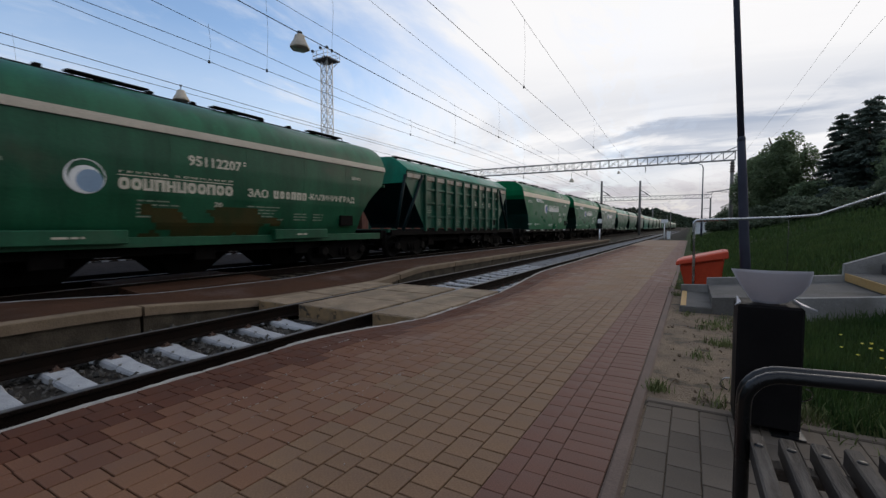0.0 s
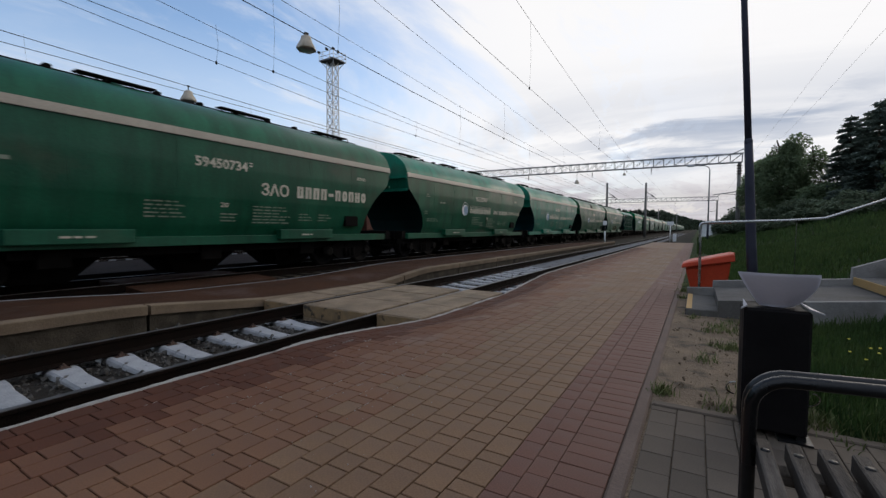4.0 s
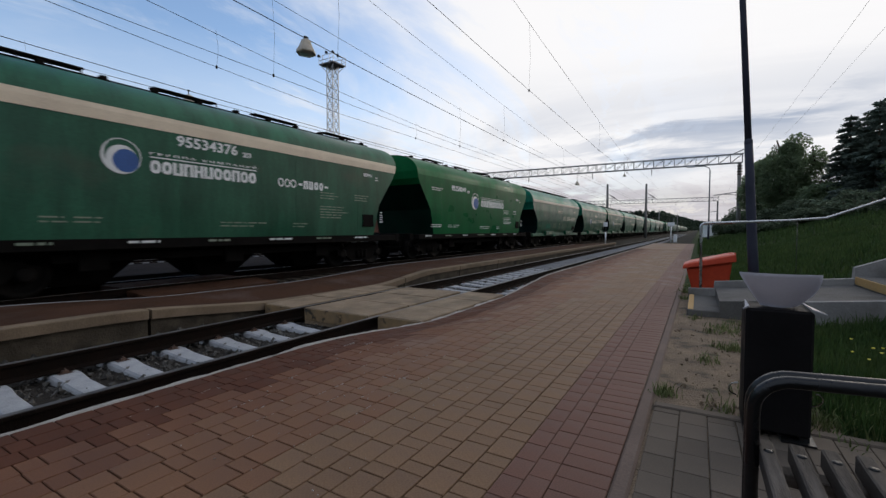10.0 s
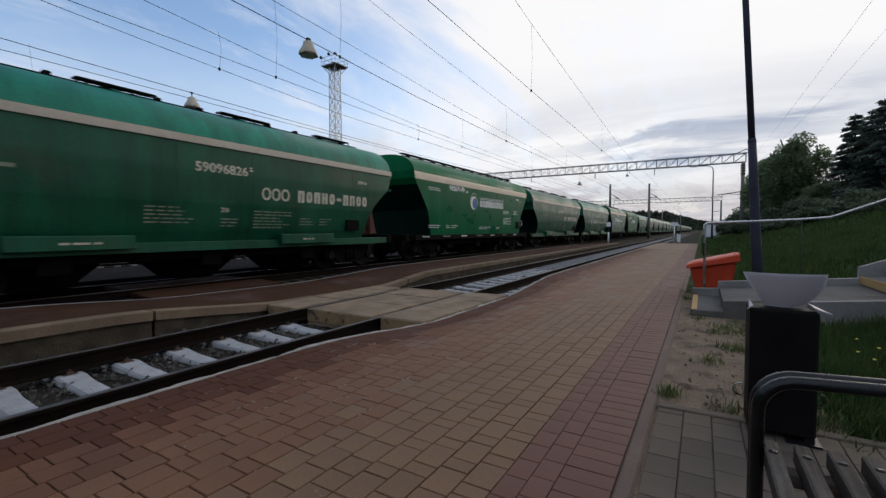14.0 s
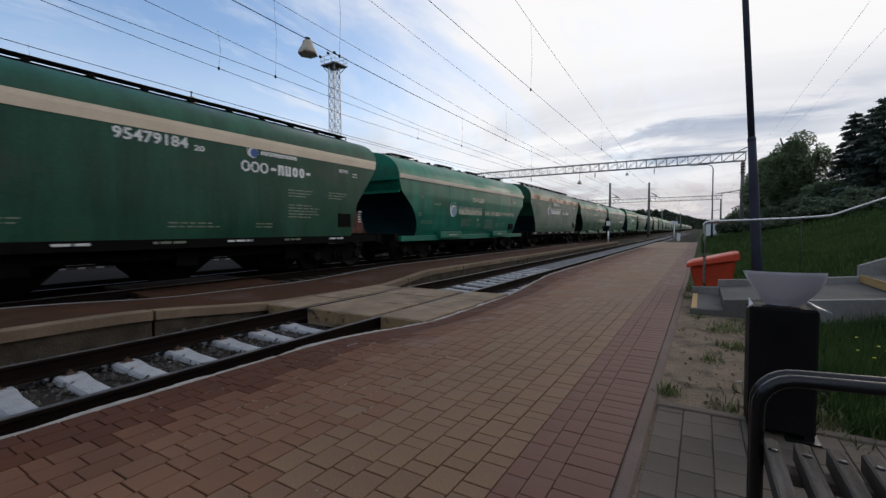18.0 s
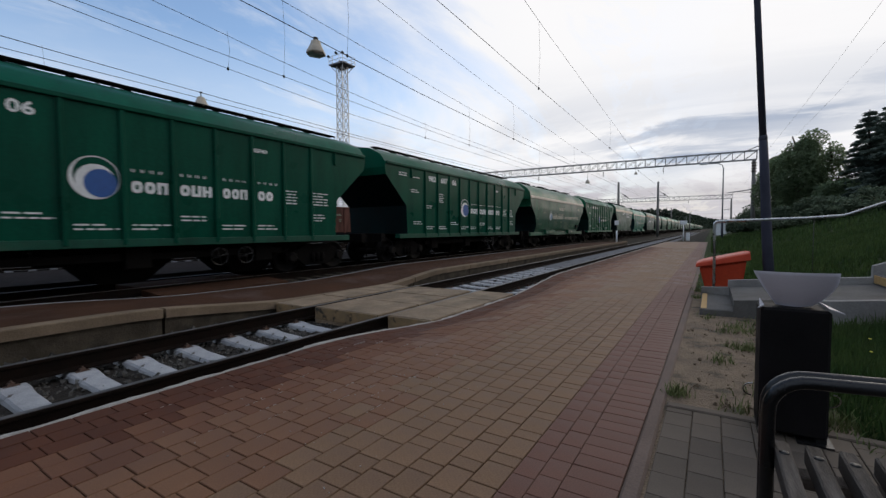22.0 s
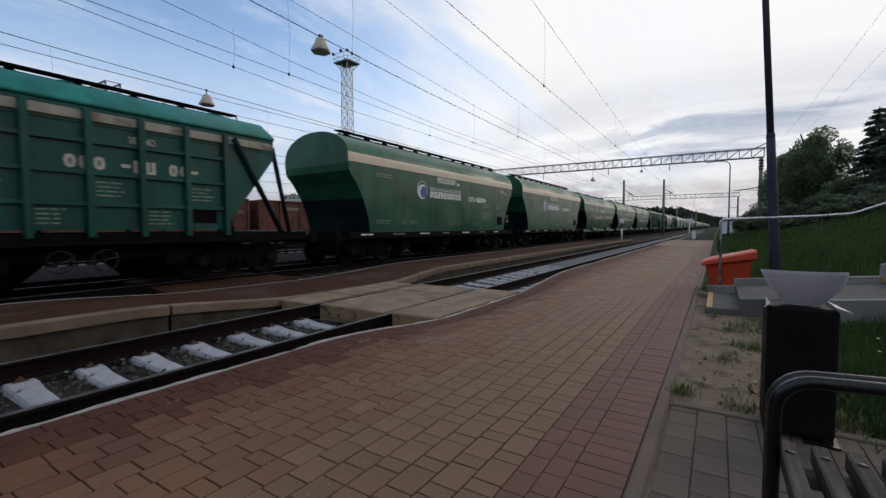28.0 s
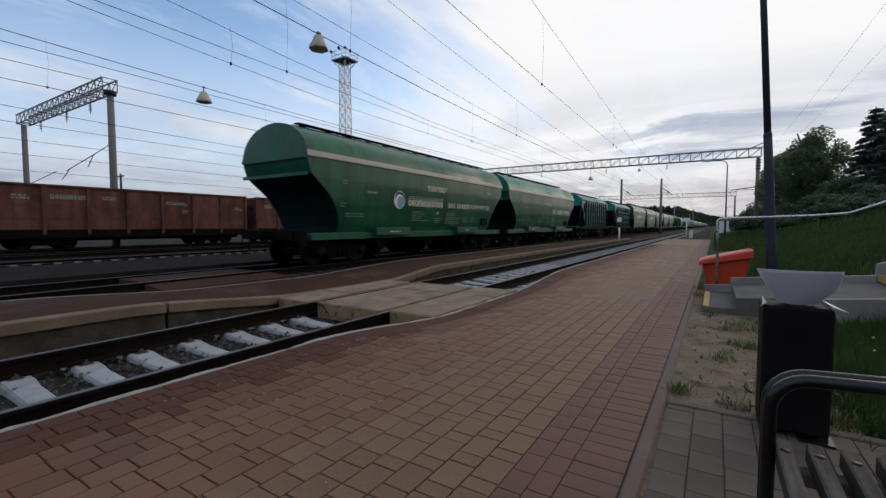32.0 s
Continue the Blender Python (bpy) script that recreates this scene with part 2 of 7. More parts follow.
M_WHITEWASH = material("whitewash", (0.2502, 0.2306, 0.2111), (0.3597, 0.3363, 0.3088), 0.9, scale=6, fine=70, bump=0.35, stain=(0.36, 0.34, 0.31), stain_scale=5, stain_at=(0.58, 0.68))
M_SLEEPER = material("limewashed_concrete", (0.2823, 0.2864, 0.2963), (0.3683, 0.3740, 0.3830), 0.9, scale=7, fine=60, bump=0.35, stain=(0.07, 0.06, 0.05), stain_scale=9, stain_at=(0.655, 0.70), per_piece=0.1)
M_BALLAST = material("ballast_bed", (0.024, 0.0204, 0.0168), (0.045, 0.039, 0.033), 0.95, scale=14, fine=70, bump=0.8, spec=0.1)
M_STONE_DARK = material("dark_ballast_stone", (0.014, 0.0125, 0.011), (0.034, 0.031, 0.027), 0.9, scale=9, fine=90, bump=0.3, per_piece=0.35, isle=True, spec=0.08)
M_STONE = material("ballast_stone", (0.052, 0.048, 0.043), (0.105, 0.098, 0.088), 0.9, scale=9, fine=90, bump=0.3, per_piece=0.35, isle=True, spec=0.15)
M_RAIL = material("rusty_rail", (0.0058, 0.0037, 0.0026), (0.0121, 0.0073, 0.0053), 0.85, scale=6, fine=80, bump=0.3, spec=0.08)
M_RAILTOP = material("worn_rail_head", (0.11, 0.10, 0.095), (0.18, 0.165, 0.155), 0.5, metal=0.8, scale=8, fine=120, bump=0.05)
M_BOLT = material("rusty_fastening", (0.05, 0.028, 0.018), (0.08, 0.04, 0.025), 0.8, scale=20, fine=90)
M_ASPHALT = material("asphalt", (0.022, 0.019, 0.0185), (0.036, 0.031, 0.030), 0.95, scale=1.2, fine=60, bump=0.8, spec=0.03)
M_WALL = material("dirty_concrete_footing", (0.045, 0.037, 0.027), (0.085, 0.070, 0.052), 0.92, scale=3.5, fine=45, bump=0.3, stain=(0.03, 0.027, 0.022), stain_scale=2.5, spec=0.1)
M_ISLAND = material("worn_red_brown_asphalt", (0.0424, 0.0195, 0.0106), (0.0657, 0.0310, 0.0176), 0.95, scale=1.4, fine=60, bump=0.5, stain=(0.08, 0.05, 0.04), stain_scale=0.9, spec=0.12)
M_GROUND = material("trackside_soil", (0.0195, 0.018, 0.0135), (0.033, 0.03, 0.0225), 0.95, scale=0.6, fine=30, bump=0.5, spec=0.1)
M_GRASSGROUND = material("grass_ground", (0.0155, 0.0308, 0.0077), (0.0309, 0.0472, 0.0129), 0.95, scale=1.3, fine=40, bump=0.7, stain=(0.09, 0.085, 0.04), stain_scale=0.5, stain_at=(0.6, 0.8), spec=0.1)
M_SAND = material("sandy_soil", (0.1560, 0.1123, 0.0756), (0.2340, 0.1728, 0.1176), 0.92, scale=3.5, fine=60, bump=0.7, stain=(0.085, 0.070, 0.048), stain_scale=4.5, stain_at=(0.54, 0.66), speckle=0.22, spec=0.2)
M_GRASS = material("grass_blade", (0.0317, 0.0657, 0.0181), (0.0618, 0.0945, 0.0293), 0.7, scale=2.0, fine=20, bump=0, per_piece=0.3, isle=True, spec=0.2, leafy=0.42)
M_WEED = material("dry_weed", (0.10, 0.13, 0.045), (0.19, 0.20, 0.085), 0.8, scale=5, fine=20, bump=0, per_piece=0.3, isle=True, spec=0.1)
M_WORNYELLOW = material("worn_yellow_edge", (0.17, 0.115, 0.06), (0.27, 0.175, 0.085), 0.8, scale=6, fine=60, stain=(0.035, 0.028, 0.02), stain_scale=7, stain_at=(0.55, 0.64))
M_YELLOW = material("yellow_paint", (0.372, 0.216, 0.06), (0.432, 0.264, 0.09), 0.7, scale=10, fine=60)
M_YFLOWER = material("dandelion_yellow", (0.75, 0.62, 0.05), (0.85, 0.72, 0.10), 0.7, scale=10, fine=60, bump=0)
M_REDBOX = material("orange_red_plastic", (0.4700, 0.0540, 0.0238), (0.5400, 0.0720, 0.0306), 0.5, scale=2, fine=40, bump=0.04, spec=0.2)
M_STEELPOST = material("dark_blue_painted_steel", (0.031, 0.034, 0.05), (0.044, 0.047, 0.066), 0.6, scale=4, fine=50, bump=0.02, spec=0.12, speckle=0.04)
M_GALV = material("galvanised_steel", (0.42, 0.43, 0.44), (0.52, 0.53, 0.54), 0.45, metal=0.6, scale=10, fine=60, bump=0.06)
M_INOX = material("stainless_tube", (0.45, 0.45, 0.441), (0.54, 0.54, 0.531), 0.26, metal=1.0, scale=6, fine=60, bump=0.03)
M_BLACK = material("black_painted_steel", (0.007, 0.007, 0.0072), (0.012, 0.012, 0.0125), 0.33, scale=6, fine=60, bump=0.06, spec=0.35)
M_BIN = material("matt_black_sheet", (0.006, 0.0054, 0.006), (0.0102, 0.009, 0.009), 0.6, scale=5, fine=60, bump=0.06, spec=0.1)
M_HOOD = material("grey_painted_sheet", (0.368, 0.36, 0.392), (0.416, 0.408, 0.44), 0.5, scale=5, fine=60, bump=0.02, speckle=0.02, contrast=(0.1, 0.9))
M_STEP = material("step_concrete", (0.1980, 0.1890, 0.1800), (0.2790, 0.2700, 0.2565), 0.85, scale=2.5, fine=60, bump=0.2, stain=(0.14, 0.13, 0.115), stain_scale=2.0, spec=0.15)
M_TREAD = material("dirty_tread_concrete", (0.0920, 0.0864, 0.0800), (0.1400, 0.1328, 0.1240), 0.85, scale=2.5, fine=60, bump=0.3, stain=(0.085, 0.078, 0.066), stain_scale=2.0, spec=0.15)
M_WOOD_SHADE = material("shade_dark_wood", (0.03, 0.024, 0.02), (0.06, 0.05, 0.042), 0.8, scale=9, fine=70, bump=0.4, stretch=(6, 0.5, 6), spec=0.2)
M_WOOD = material("weathered_grey_wood", (0.0778, 0.0645, 0.0542), (0.1613, 0.1382, 0.1181), 0.85, scale=9, fine=70, bump=0.5, stretch=(6, 0.5, 6), stain=(0.035, 0.028, 0.022), stain_scale=3, spec=0.2)
M_LATTICE = material("grey_lattice_steel", (0.138, 0.144, 0.15), (0.186, 0.192, 0.198), 0.6, metal=0.2, scale=3, fine=30, bump=0.05)
M_POLE = material("spun_concrete", (0.131, 0.126, 0.117), (0.167, 0.16, 0.149), 0.85, scale=2, fine=40, bump=0.2)
M_WIRE = material("oxidised_copper_wire", (0.021, 0.021, 0.021), (0.03, 0.03, 0.03), 0.6, metal=0.3, scale=3, fine=30, bump=0, spec=0.2)
M_LAMP = material("aged_lamp_enamel", (0.36, 0.31, 0.24), (0.46, 0.40, 0.31), 0.5, scale=5, fine=40, bump=0.05)
M_PAINT = material("wagon_paint", (0.88, 0.88, 0.88), (1.15, 1.15, 1.15), 0.40, scale=0.7, fine=22, bump=0.08, tint=True, stain=(0.055, 0.055, 0.035), stain_scale=0.9, stain_at=(0.56, 0.92), spec=0.25, stretch=(1, 0.6, 1), streak=0.31)
M_PAINT_CLEAN = material("clean_wagon_paint", (0.93, 0.93, 0.93), (1.10, 1.10, 1.10), 0.38, scale=0.7, fine=22, bump=0.03, tint=True, spec=0.07, stretch=(1, 0.6, 1), streak=0.18)
M_PATCH = material("patched_teal_paint", (0.016, 0.125, 0.080), (0.022, 0.155, 0.100), 0.5, scale=2, fine=20, bump=0.04, streak=0.3, spec=0.17)
# slope sheets and struts: grime plus painted shade, as a dark bluish tint
M_ENDPAINT = material("grimy_shaded_end_paint", (0.0929, 0.1069, 0.2148), (0.2044, 0.2272, 0.4296), 0.6, scale=1.2, fine=22, bump=0.05, tint=True, spec=0.12)
M_STRIPE = material("cream_stripe_paint", (0.5443, 0.4450, 0.3249), (0.6415, 0.5377, 0.4018), 0.5, scale=1.5, fine=40, bump=0.03, stain=(0.28, 0.13, 0.06), stain_scale=0.8, stain_at=(0.66, 0.8), per_piece=0.1)
M_STRIPE_DULL = material("dulled_cream_stripe", (0.3592, 0.3115, 0.2469), (0.4234, 0.3764, 0.3054), 0.5, scale=1.5, fine=40, bump=0.03, stain=(0.28, 0.13, 0.06), stain_scale=0.8, stain_at=(0.66, 0.8), per_piece=0.1)
M_STRIPE_OLD = material("dirty_cream_stripe", (0.27, 0.24, 0.19), (0.42, 0.37, 0.30), 0.65, scale=2.5, fine=40, bump=0.05, stain=(0.11, 0.07, 0.04), stain_scale=2.5, stain_at=(0.5, 0.7))
M_STRIPE_RUST = material("rusted_cream_stripe", (0.52, 0.38, 0.25), (0.62, 0.50, 0.36), 0.6, scale=1.5, fine=40, bump=0.05, stain=(0.20, 0.075, 0.03), stain_scale=1.3, stain_at=(0.47, 0.58))
M_SOOT = material("dark_soot_smear", (0.016, 0.014, 0.010), (0.026, 0.022, 0.014), 0.8, scale=2.5, fine=20, bump=0.05, spec=0.06)
M_GRIME = material("rust_brown_grime", (0.044, 0.034, 0.010), (0.026, 0.034, 0.012), 0.7, scale=1.5, fine=20, bump=0.05, spec=0.1)
M_LETTER = material("white_lettering", (0.60, 0.61, 0.60), (0.72, 0.73, 0.72), 0.5, scale=3, fine=30, bump=0)
M_LETTER_CREAM = material("cream_lettering", (0.40, 0.37, 0.29), (0.52, 0.48, 0.38), 0.55, scale=3, fine=30, bump=0)
M_LETTER_DIM = material("faded_lettering", (0.13, 0.17, 0.12), (0.21, 0.24, 0.18), 0.55, scale=3, fine=30, bump=0)
M_LOGOBLUE = material("blue_emblem", (0.006, 0.060, 0.23), (0.010, 0.080, 0.29), 0.45, scale=2, fine=30, bump=0)
M_LOGOFADE = material("faded_blue_emblem", (0.16, 0.25, 0.36), (0.22, 0.31, 0.42), 0.5, scale=2, fine=30, bump=0)
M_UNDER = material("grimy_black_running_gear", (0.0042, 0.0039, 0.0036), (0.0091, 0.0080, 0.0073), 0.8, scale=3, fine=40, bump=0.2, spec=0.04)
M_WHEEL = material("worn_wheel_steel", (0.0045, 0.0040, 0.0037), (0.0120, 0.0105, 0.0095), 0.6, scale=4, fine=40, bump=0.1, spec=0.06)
M_GONDOLA = material("oxide_red_wagon_paint", (0.0899, 0.0364, 0.0266), (0.1305, 0.0546, 0.0406), 0.75, scale=0.7, fine=18, bump=0.15, stain=(0.135, 0.068, 0.050), stain_scale=1.6, stain_at=(0.52, 0.80), per_piece=0.16, spec=0.12, streak=0.35)
M_BARK = material("bark", (0.06, 0.045, 0.035), (0.11, 0.085, 0.06), 0.95, scale=6, fine=40, bump=0.6, spec=0.1)
M_LEAF = material("leaf_green", (0.14, 0.19, 0.107), (0.217, 0.276, 0.153), 0.7, scale=0.4, fine=3, bump=0, per_piece=0.12, isle=True, spec=0.15, leafy=0.6)
M_BUSH = material("bush_leaf_green", (0.085, 0.112, 0.072), (0.130, 0.162, 0.100), 0.75, scale=0.4, fine=3, bump=0, per_piece=0.22, isle=True, spec=0.12, leafy=0.4)
M_PALEWALL = material("pale_panel_wall", (0.42, 0.40, 0.37), (0.52, 0.50, 0.46), 0.8, scale=0.3, fine=4, bump=0)
M_CONIFER = material("conifer_needles", (0.105, 0.138, 0.118), (0.160, 0.195, 0.158), 0.8, scale=0.4, fine=3, bump=0, per_piece=0.12, isle=True, spec=0.12, leafy=0.4)
M_FOREST = material("far_forest", (0.0316, 0.0497, 0.0370), (0.0527, 0.0746, 0.0482), 0.9, scale=0.05, fine=1, bump=0, per_piece=0.35, isle=True, spec=0.1, leafy=0.4)
M_WHITE = material("white_sign_paint", (0.68, 0.69, 0.70), (0.78, 0.79, 0.80), 0.6, scale=6, fine=40, bump=0.02)


# ---- mesh helpers ----
def part(name, bm, mat, parent=None, label="", color=None, smooth=False):
    """Links a bmesh as one mesh object under a thing or part."""
    me = bpy.data.meshes.new(name)
    bm.normal_update()
    if smooth:
        for f in bm.faces:
            f.smooth = True
    bm.to_mesh(me)
    bm.free()
    me.materials.append(mat)
    ob = new(name, me)
    if parent is not None:
        ob.parent = parent
    if label:
        ob["label"] = label
    if color:
        ob.color = (*color, 1)
    return ob


def thing(name, at=(0, 0, 0), label="", category="", group="", kind="", turn=0.0):
    ob = new(name)
    ob.matrix_basis = pose(*at, 0, 0, turn)
    return tagged(ob, label, category, group, kind)


def box(bm, x0, x1, y0, y1, z0, z1, bevel=0.0, taper=0.0):
    v = [bm.verts.new((x, y, z)) for z in (z0, z1) for y in (y0, y1) for x in (x0, x1)]
    if taper:
        for w in v[4:]:
            w.co.x += taper if w.co.x < (x0 + x1) / 2 else -taper
            w.co.y += taper if w.co.y < (y0 + y1) / 2 else -taper
    fs = [bm.faces.new([v[i] for i in q]) for q in ((0, 2, 3, 1), (4, 5, 7, 6), (0, 1, 5, 4), (2, 6, 7, 3), (0, 4, 6, 2), (1, 3, 7, 5))]
    if bevel:
        bmesh.ops.bevel(bm, geom=list({e for f in fs for e in f.edges}), offset=bevel, segments=1, affect="EDGES", profile=0.5)
    return bm


def boxes(rows, bevel=0.0):
    bm = bmesh.new()
    for r in rows:
        box(bm, *r, bevel=bevel)
    return bm


def tube(bm, points, r, sides=8, r_end=None, caps=True):
    """A round bar along the points."""
    pts = [Vector(p) for p in points]
    rings = []
    ref = None
    for i, p in enumerate(pts):
        d = (pts[min(i + 1, len(pts) - 1)] - pts[max(i - 1, 0)]).normalized()
        if ref is None:
            ref = d.orthogonal().normalized()
        ref = (ref - d * ref.dot(d)).normalized()
        side = d.cross(ref)
        rr = r if r_end is None else r + (r_end - r) * i / (len(pts) - 1)
        rings.append([bm.verts.new(p + (ref * math.cos(a) + side * math.sin(a)) * rr) for a in (2 * math.pi * k / sides for k in range(sides))])
    for a, b in zip(rings, rings[1:]):
        for k in range(sides):
            f = bm.faces.new((a[k], a[(k + 1) % sides], b[(k + 1) % sides], b[k]))
            f.smooth = sides > 5
    if caps:
        bm.faces.new(rings[0][::-1])
        bm.faces.new(rings[-1])
    return bm


def tubes(rows, r, sides=6):
    bm = bmesh.new()
    for pts in rows:
        tube(bm, pts, r, sides)
    return bm


def prism(bm, outline, axis, a, b):
    """Extrudes a closed outline of (u, v) along axis 'x' (u=y, v=z), 'y' (u=x, v=z) or 'z' (u=x, v=y)."""
    def at(u, v, w):
        return {"x": (w, u, v), "y": (u, w, v), "z": (u, v, w)}[axis]
    A = [bm.verts.new(at(u, v, a)) for u, v in outline]
    B = [bm.verts.new(at(u, v, b)) for u, v in outline]
    n = len(A)
    for i in range(n):
        bm.faces.new((A[i], A[(i + 1) % n], B[(i + 1) % n], B[i]))
    bm.faces.new(A[::-1])
    bm.faces.new(B)
    bmesh.ops.recalc_face_normals(bm, faces=bm.faces)
    return bm


def lathe(bm, profile, centre, axis="z", sides=16):
    """Turns (radius, height) round an axis through centre."""
    c = Vector(centre)
    rings = []
    for r, h in profile:
        ring = []
        for k in range(sides):
            a = 2 * math.pi * k / sides
            u, v = r * math.cos(a), r * math.sin(a)
            ring.append(bm.verts.new(c + Vector({"z": (u, v, h), "x": (h, u, v), "y": (u, h, v)}[axis])))
        rings.append(ring)
    for a, b in zip(rings, rings[1:]):
        for k in range(sides):
            f = bm.faces.new((a[k], a[(k + 1) % sides], b[(k + 1) % sides], b[k]))
            f.smooth = True
    bm.faces.new(rings[0][::-1])
    bm.faces.new(rings[-1])
    bmesh.ops.recalc_face_normals(bm, faces=bm.faces)
    return bm


rng = random.Random(7)


# ---- ground ----
RAIL_Z = -0.18
NEAR_AXIS, TRAIN_AXIS = -4.89, -11.70
FAR_AXES = (-20.05, -25.7, -31.4)


def smooth(a, b, x):
    t = min(max((x - a) / (b - a), 0.0), 1.0)
    return t * t * (3 - 2 * t)


def bank(x, y):
    """Height of the ground: track bed on one side, a grass bank on the other."""
    if x < -0.5:
        return -0.46
    low = -0.012 + 0.012 * noise.noise((x * 1.7, y * 1.7, 0.3))
    rise = 0.32 * max(x - 1.1, 0) if x < 6.5 else 1.73 + 0.05 * min(x - 6.5, 60)
    return low + rise * smooth(2.6, 9.0, y) + 0.05 * smooth(1, 3, x) * noise.noise((x * 0.4, y * 0.4, 1.3))


def make_ground():
    xs = [-2500, -900, -300, -120, -60, -40, -20, -10, -0.6, -0.5, -0.25, 0.1, 0.4, 0.7, 1.0, 1.3, 1.7, 2.1, 2.6, 3.2, 4, 5, 6.5, 8.5, 12, 18, 28, 50, 100, 300, 900, 2500]
    ys = [-900, -200, -60, -25, -12, -6, -3, -1, 0.5, 1.5, 2.3] + [2.8 + 0.35 * i for i in range(18)] + [10, 11, 12.5, 14, 16, 18, 21, 25, 30, 36, 44, 54, 70, 95, 140, 220, 400, 800, 1600, 4000]
    bm = bmesh.new()
    grid = [[bm.verts.new((x, y, bank(x, y))) for x in xs] for y in ys]
    for j in range(len(ys) - 1):
        for i in range(len(xs) - 1):
            f = bm.faces.new((grid[j][i], grid[j][i + 1], grid[j + 1][i + 1], grid[j + 1][i]))
            x, y = (xs[i] + xs[i + 1]) / 2, (ys[j] + ys[j + 1]) / 2
            f.smooth = True
            f.material_index = 0 if x < -0.6 else (1 if (x < 0.75 + 0.3 * noise.noise((y * 0.8, 3.1, 0)) and 2.0 < y < 6.9) or (x < 0.1 and y < 9) else 2)
    ob = part("ground", bm, M_GROUND)
    ob.data.materials.append(M_SAND)
    ob.data.materials.append(M_GRASSGROUND)
    tagged(ob, "trackside soil rising into a green grass bank", "ground", kind="structure")


make_ground()


def track_bed(name, axis, y0, y1, half=2.3, top=-0.44):
    bm = bmesh.new()
    prism(bm, [(axis - half, -0.5), (axis + half, -0.5), (axis + half - 0.25, top), (axis - half + 0.25, top)], "y", y0, y1)
    return tagged(part(name, bm, M_BALLAST), "grey crushed stone ballast bed under the rails", "track bed", kind="structure")


RAIL_SECTION = [(-0.075, 0), (0.075, 0), (0.075, 0.012), (0.012, 0.035), (0.010, 0.135), (0.036, 0.15), (0.036, 0.172), (0.028, 0.18),
                (-0.028, 0.18), (-0.036, 0.172), (-0.036, 0.15), (-0.010, 0.135), (-0.012, 0.035), (-0.075, 0.012)]


def rail(axis, side, y0, y1, label, shiny):
    x = axis + side * 0.795
    bm = bmesh.new()
    prism(bm, [(x + u, RAIL_Z - 0.18 + v) for u, v in RAIL_SECTION], "y", y0, y1)
    ob = thing("rail", (0, 0, 0), label, "rail", "running rails")
    part("web", bm, M_RAIL, ob)
    part("running_surface", boxes([(x - 0.029, x + 0.029, y0, y1, RAIL_Z - 0.006, RAIL_Z + 0.003)]), M_RAILTOP if shiny else M_RAIL, ob, "worn bright running surface" if shiny else "")
    return ob


track_bed("track_bed_near", NEAR_AXIS, -14, 900, half=1.75)
track_bed("track_bed_train", TRAIN_AXIS, -30, 900)
for i, ax in enumerate(FAR_AXES):
    track_bed("track_bed_far_%d" % (i + 1), ax, -40, 700)
for s in (-1, 1):
    rail(NEAR_AXIS, s, -14, 900, "rusty brown rail beside the paved platform", True)
    rail(TRAIN_AXIS, s, -30, 900, "worn rail under the moving goods train", True)
    for ax in FAR_AXES:
        rail(ax, s, -40, 700, "rail of a yard track", True)


# ---- concrete sleepers ----
def sleeper_mesh(bm, y, axis, low=0.0):
    """Concrete sleeper: high at the rail seats, lower and waisted in the middle."""
    xs = (-1.33, -0.95, -0.62, -0.40, 0, 0.40, 0.62, 0.95, 1.33)
    tops = (-0.37, -0.365, -0.362, -0.385, -0.40, -0.385, -0.362, -0.365, -0.37)
    rows = []
    for x, z in zip(xs, tops):
        w = 0.105 if abs(x) > 0.5 else 0.09
        rows.append([bm.verts.new((axis + x, y + dy, zz)) for dy, zz in ((-0.155, -0.53), (-w - 0.02, z - 0.02), (-w, z), (w, z), (w + 0.02, z - 0.02), (0.155, -0.53))])
    for a, b in zip(rows, rows[1:]):
        for k in range(5):
            bm.faces.new((a[k], b[k], b[k + 1], a[k + 1]))
    bm.faces.new(rows[0])
    bm.faces.new(rows[-1][::-1])
    return bm


def fastening(bm, x, y):
    z = -0.362
    for s in (-1, 1):
        box(bm, x + s * 0.11 - 0.03, x + s * 0.11 + 0.03, y - 0.035, y + 0.035, z - 0.005, z + 0.03, taper=0.012)
        tube(bm, [(x + s * 0.115, y, z + 0.02), (x + s * 0.115, y, z + 0.05)], 0.011, 6)
    box(bm, x - 0.15, x + 0.15, y - 0.06, y + 0.06, z - 0.004, z + 0.004)


def sleepers(axis, y0, y1, near_until):
    proto = None
    n = int((y1 - y0) / 0.545)
    rest = bmesh.new()
    for i in range(n):
        y = y0 + i * 0.545
        if 4.70 < y < 7.80 and axis == NEAR_AXIS:
            continue
        if y > near_until:
            sleeper_mesh(rest, y, axis)
            continue
        if proto is None:
            proto = thing("railway_sleeper", (0, y, 0), "white limewashed concrete sleeper set in stone ballast", "sleeper", "sleepers of the near track")
            part("concrete_body", sleeper_mesh(bmesh.new(), 0, axis), M_SLEEPER, proto)
            for s in (-1, 1):
                bm = bmesh.new()
                fastening(bm, axis + s * 0.795, 0)
                part("rail_fastening", bm, M_BOLT, proto, "rusty rail clips and bolts")
        else:
            copy_thing(proto, pose(rng.uniform(-0.02, 0.02), y, rng.uniform(-0.008, 0.004), 0, 0, rng.uniform(-0.7, 0.7)))
    tagged(part("distant_sleepers", rest, M_SLEEPER_FAR), "row of white limewashed concrete sleepers further along", "sleepers", kind="stuff")


sleepers(NEAR_AXIS, -3.18, 180, 16)


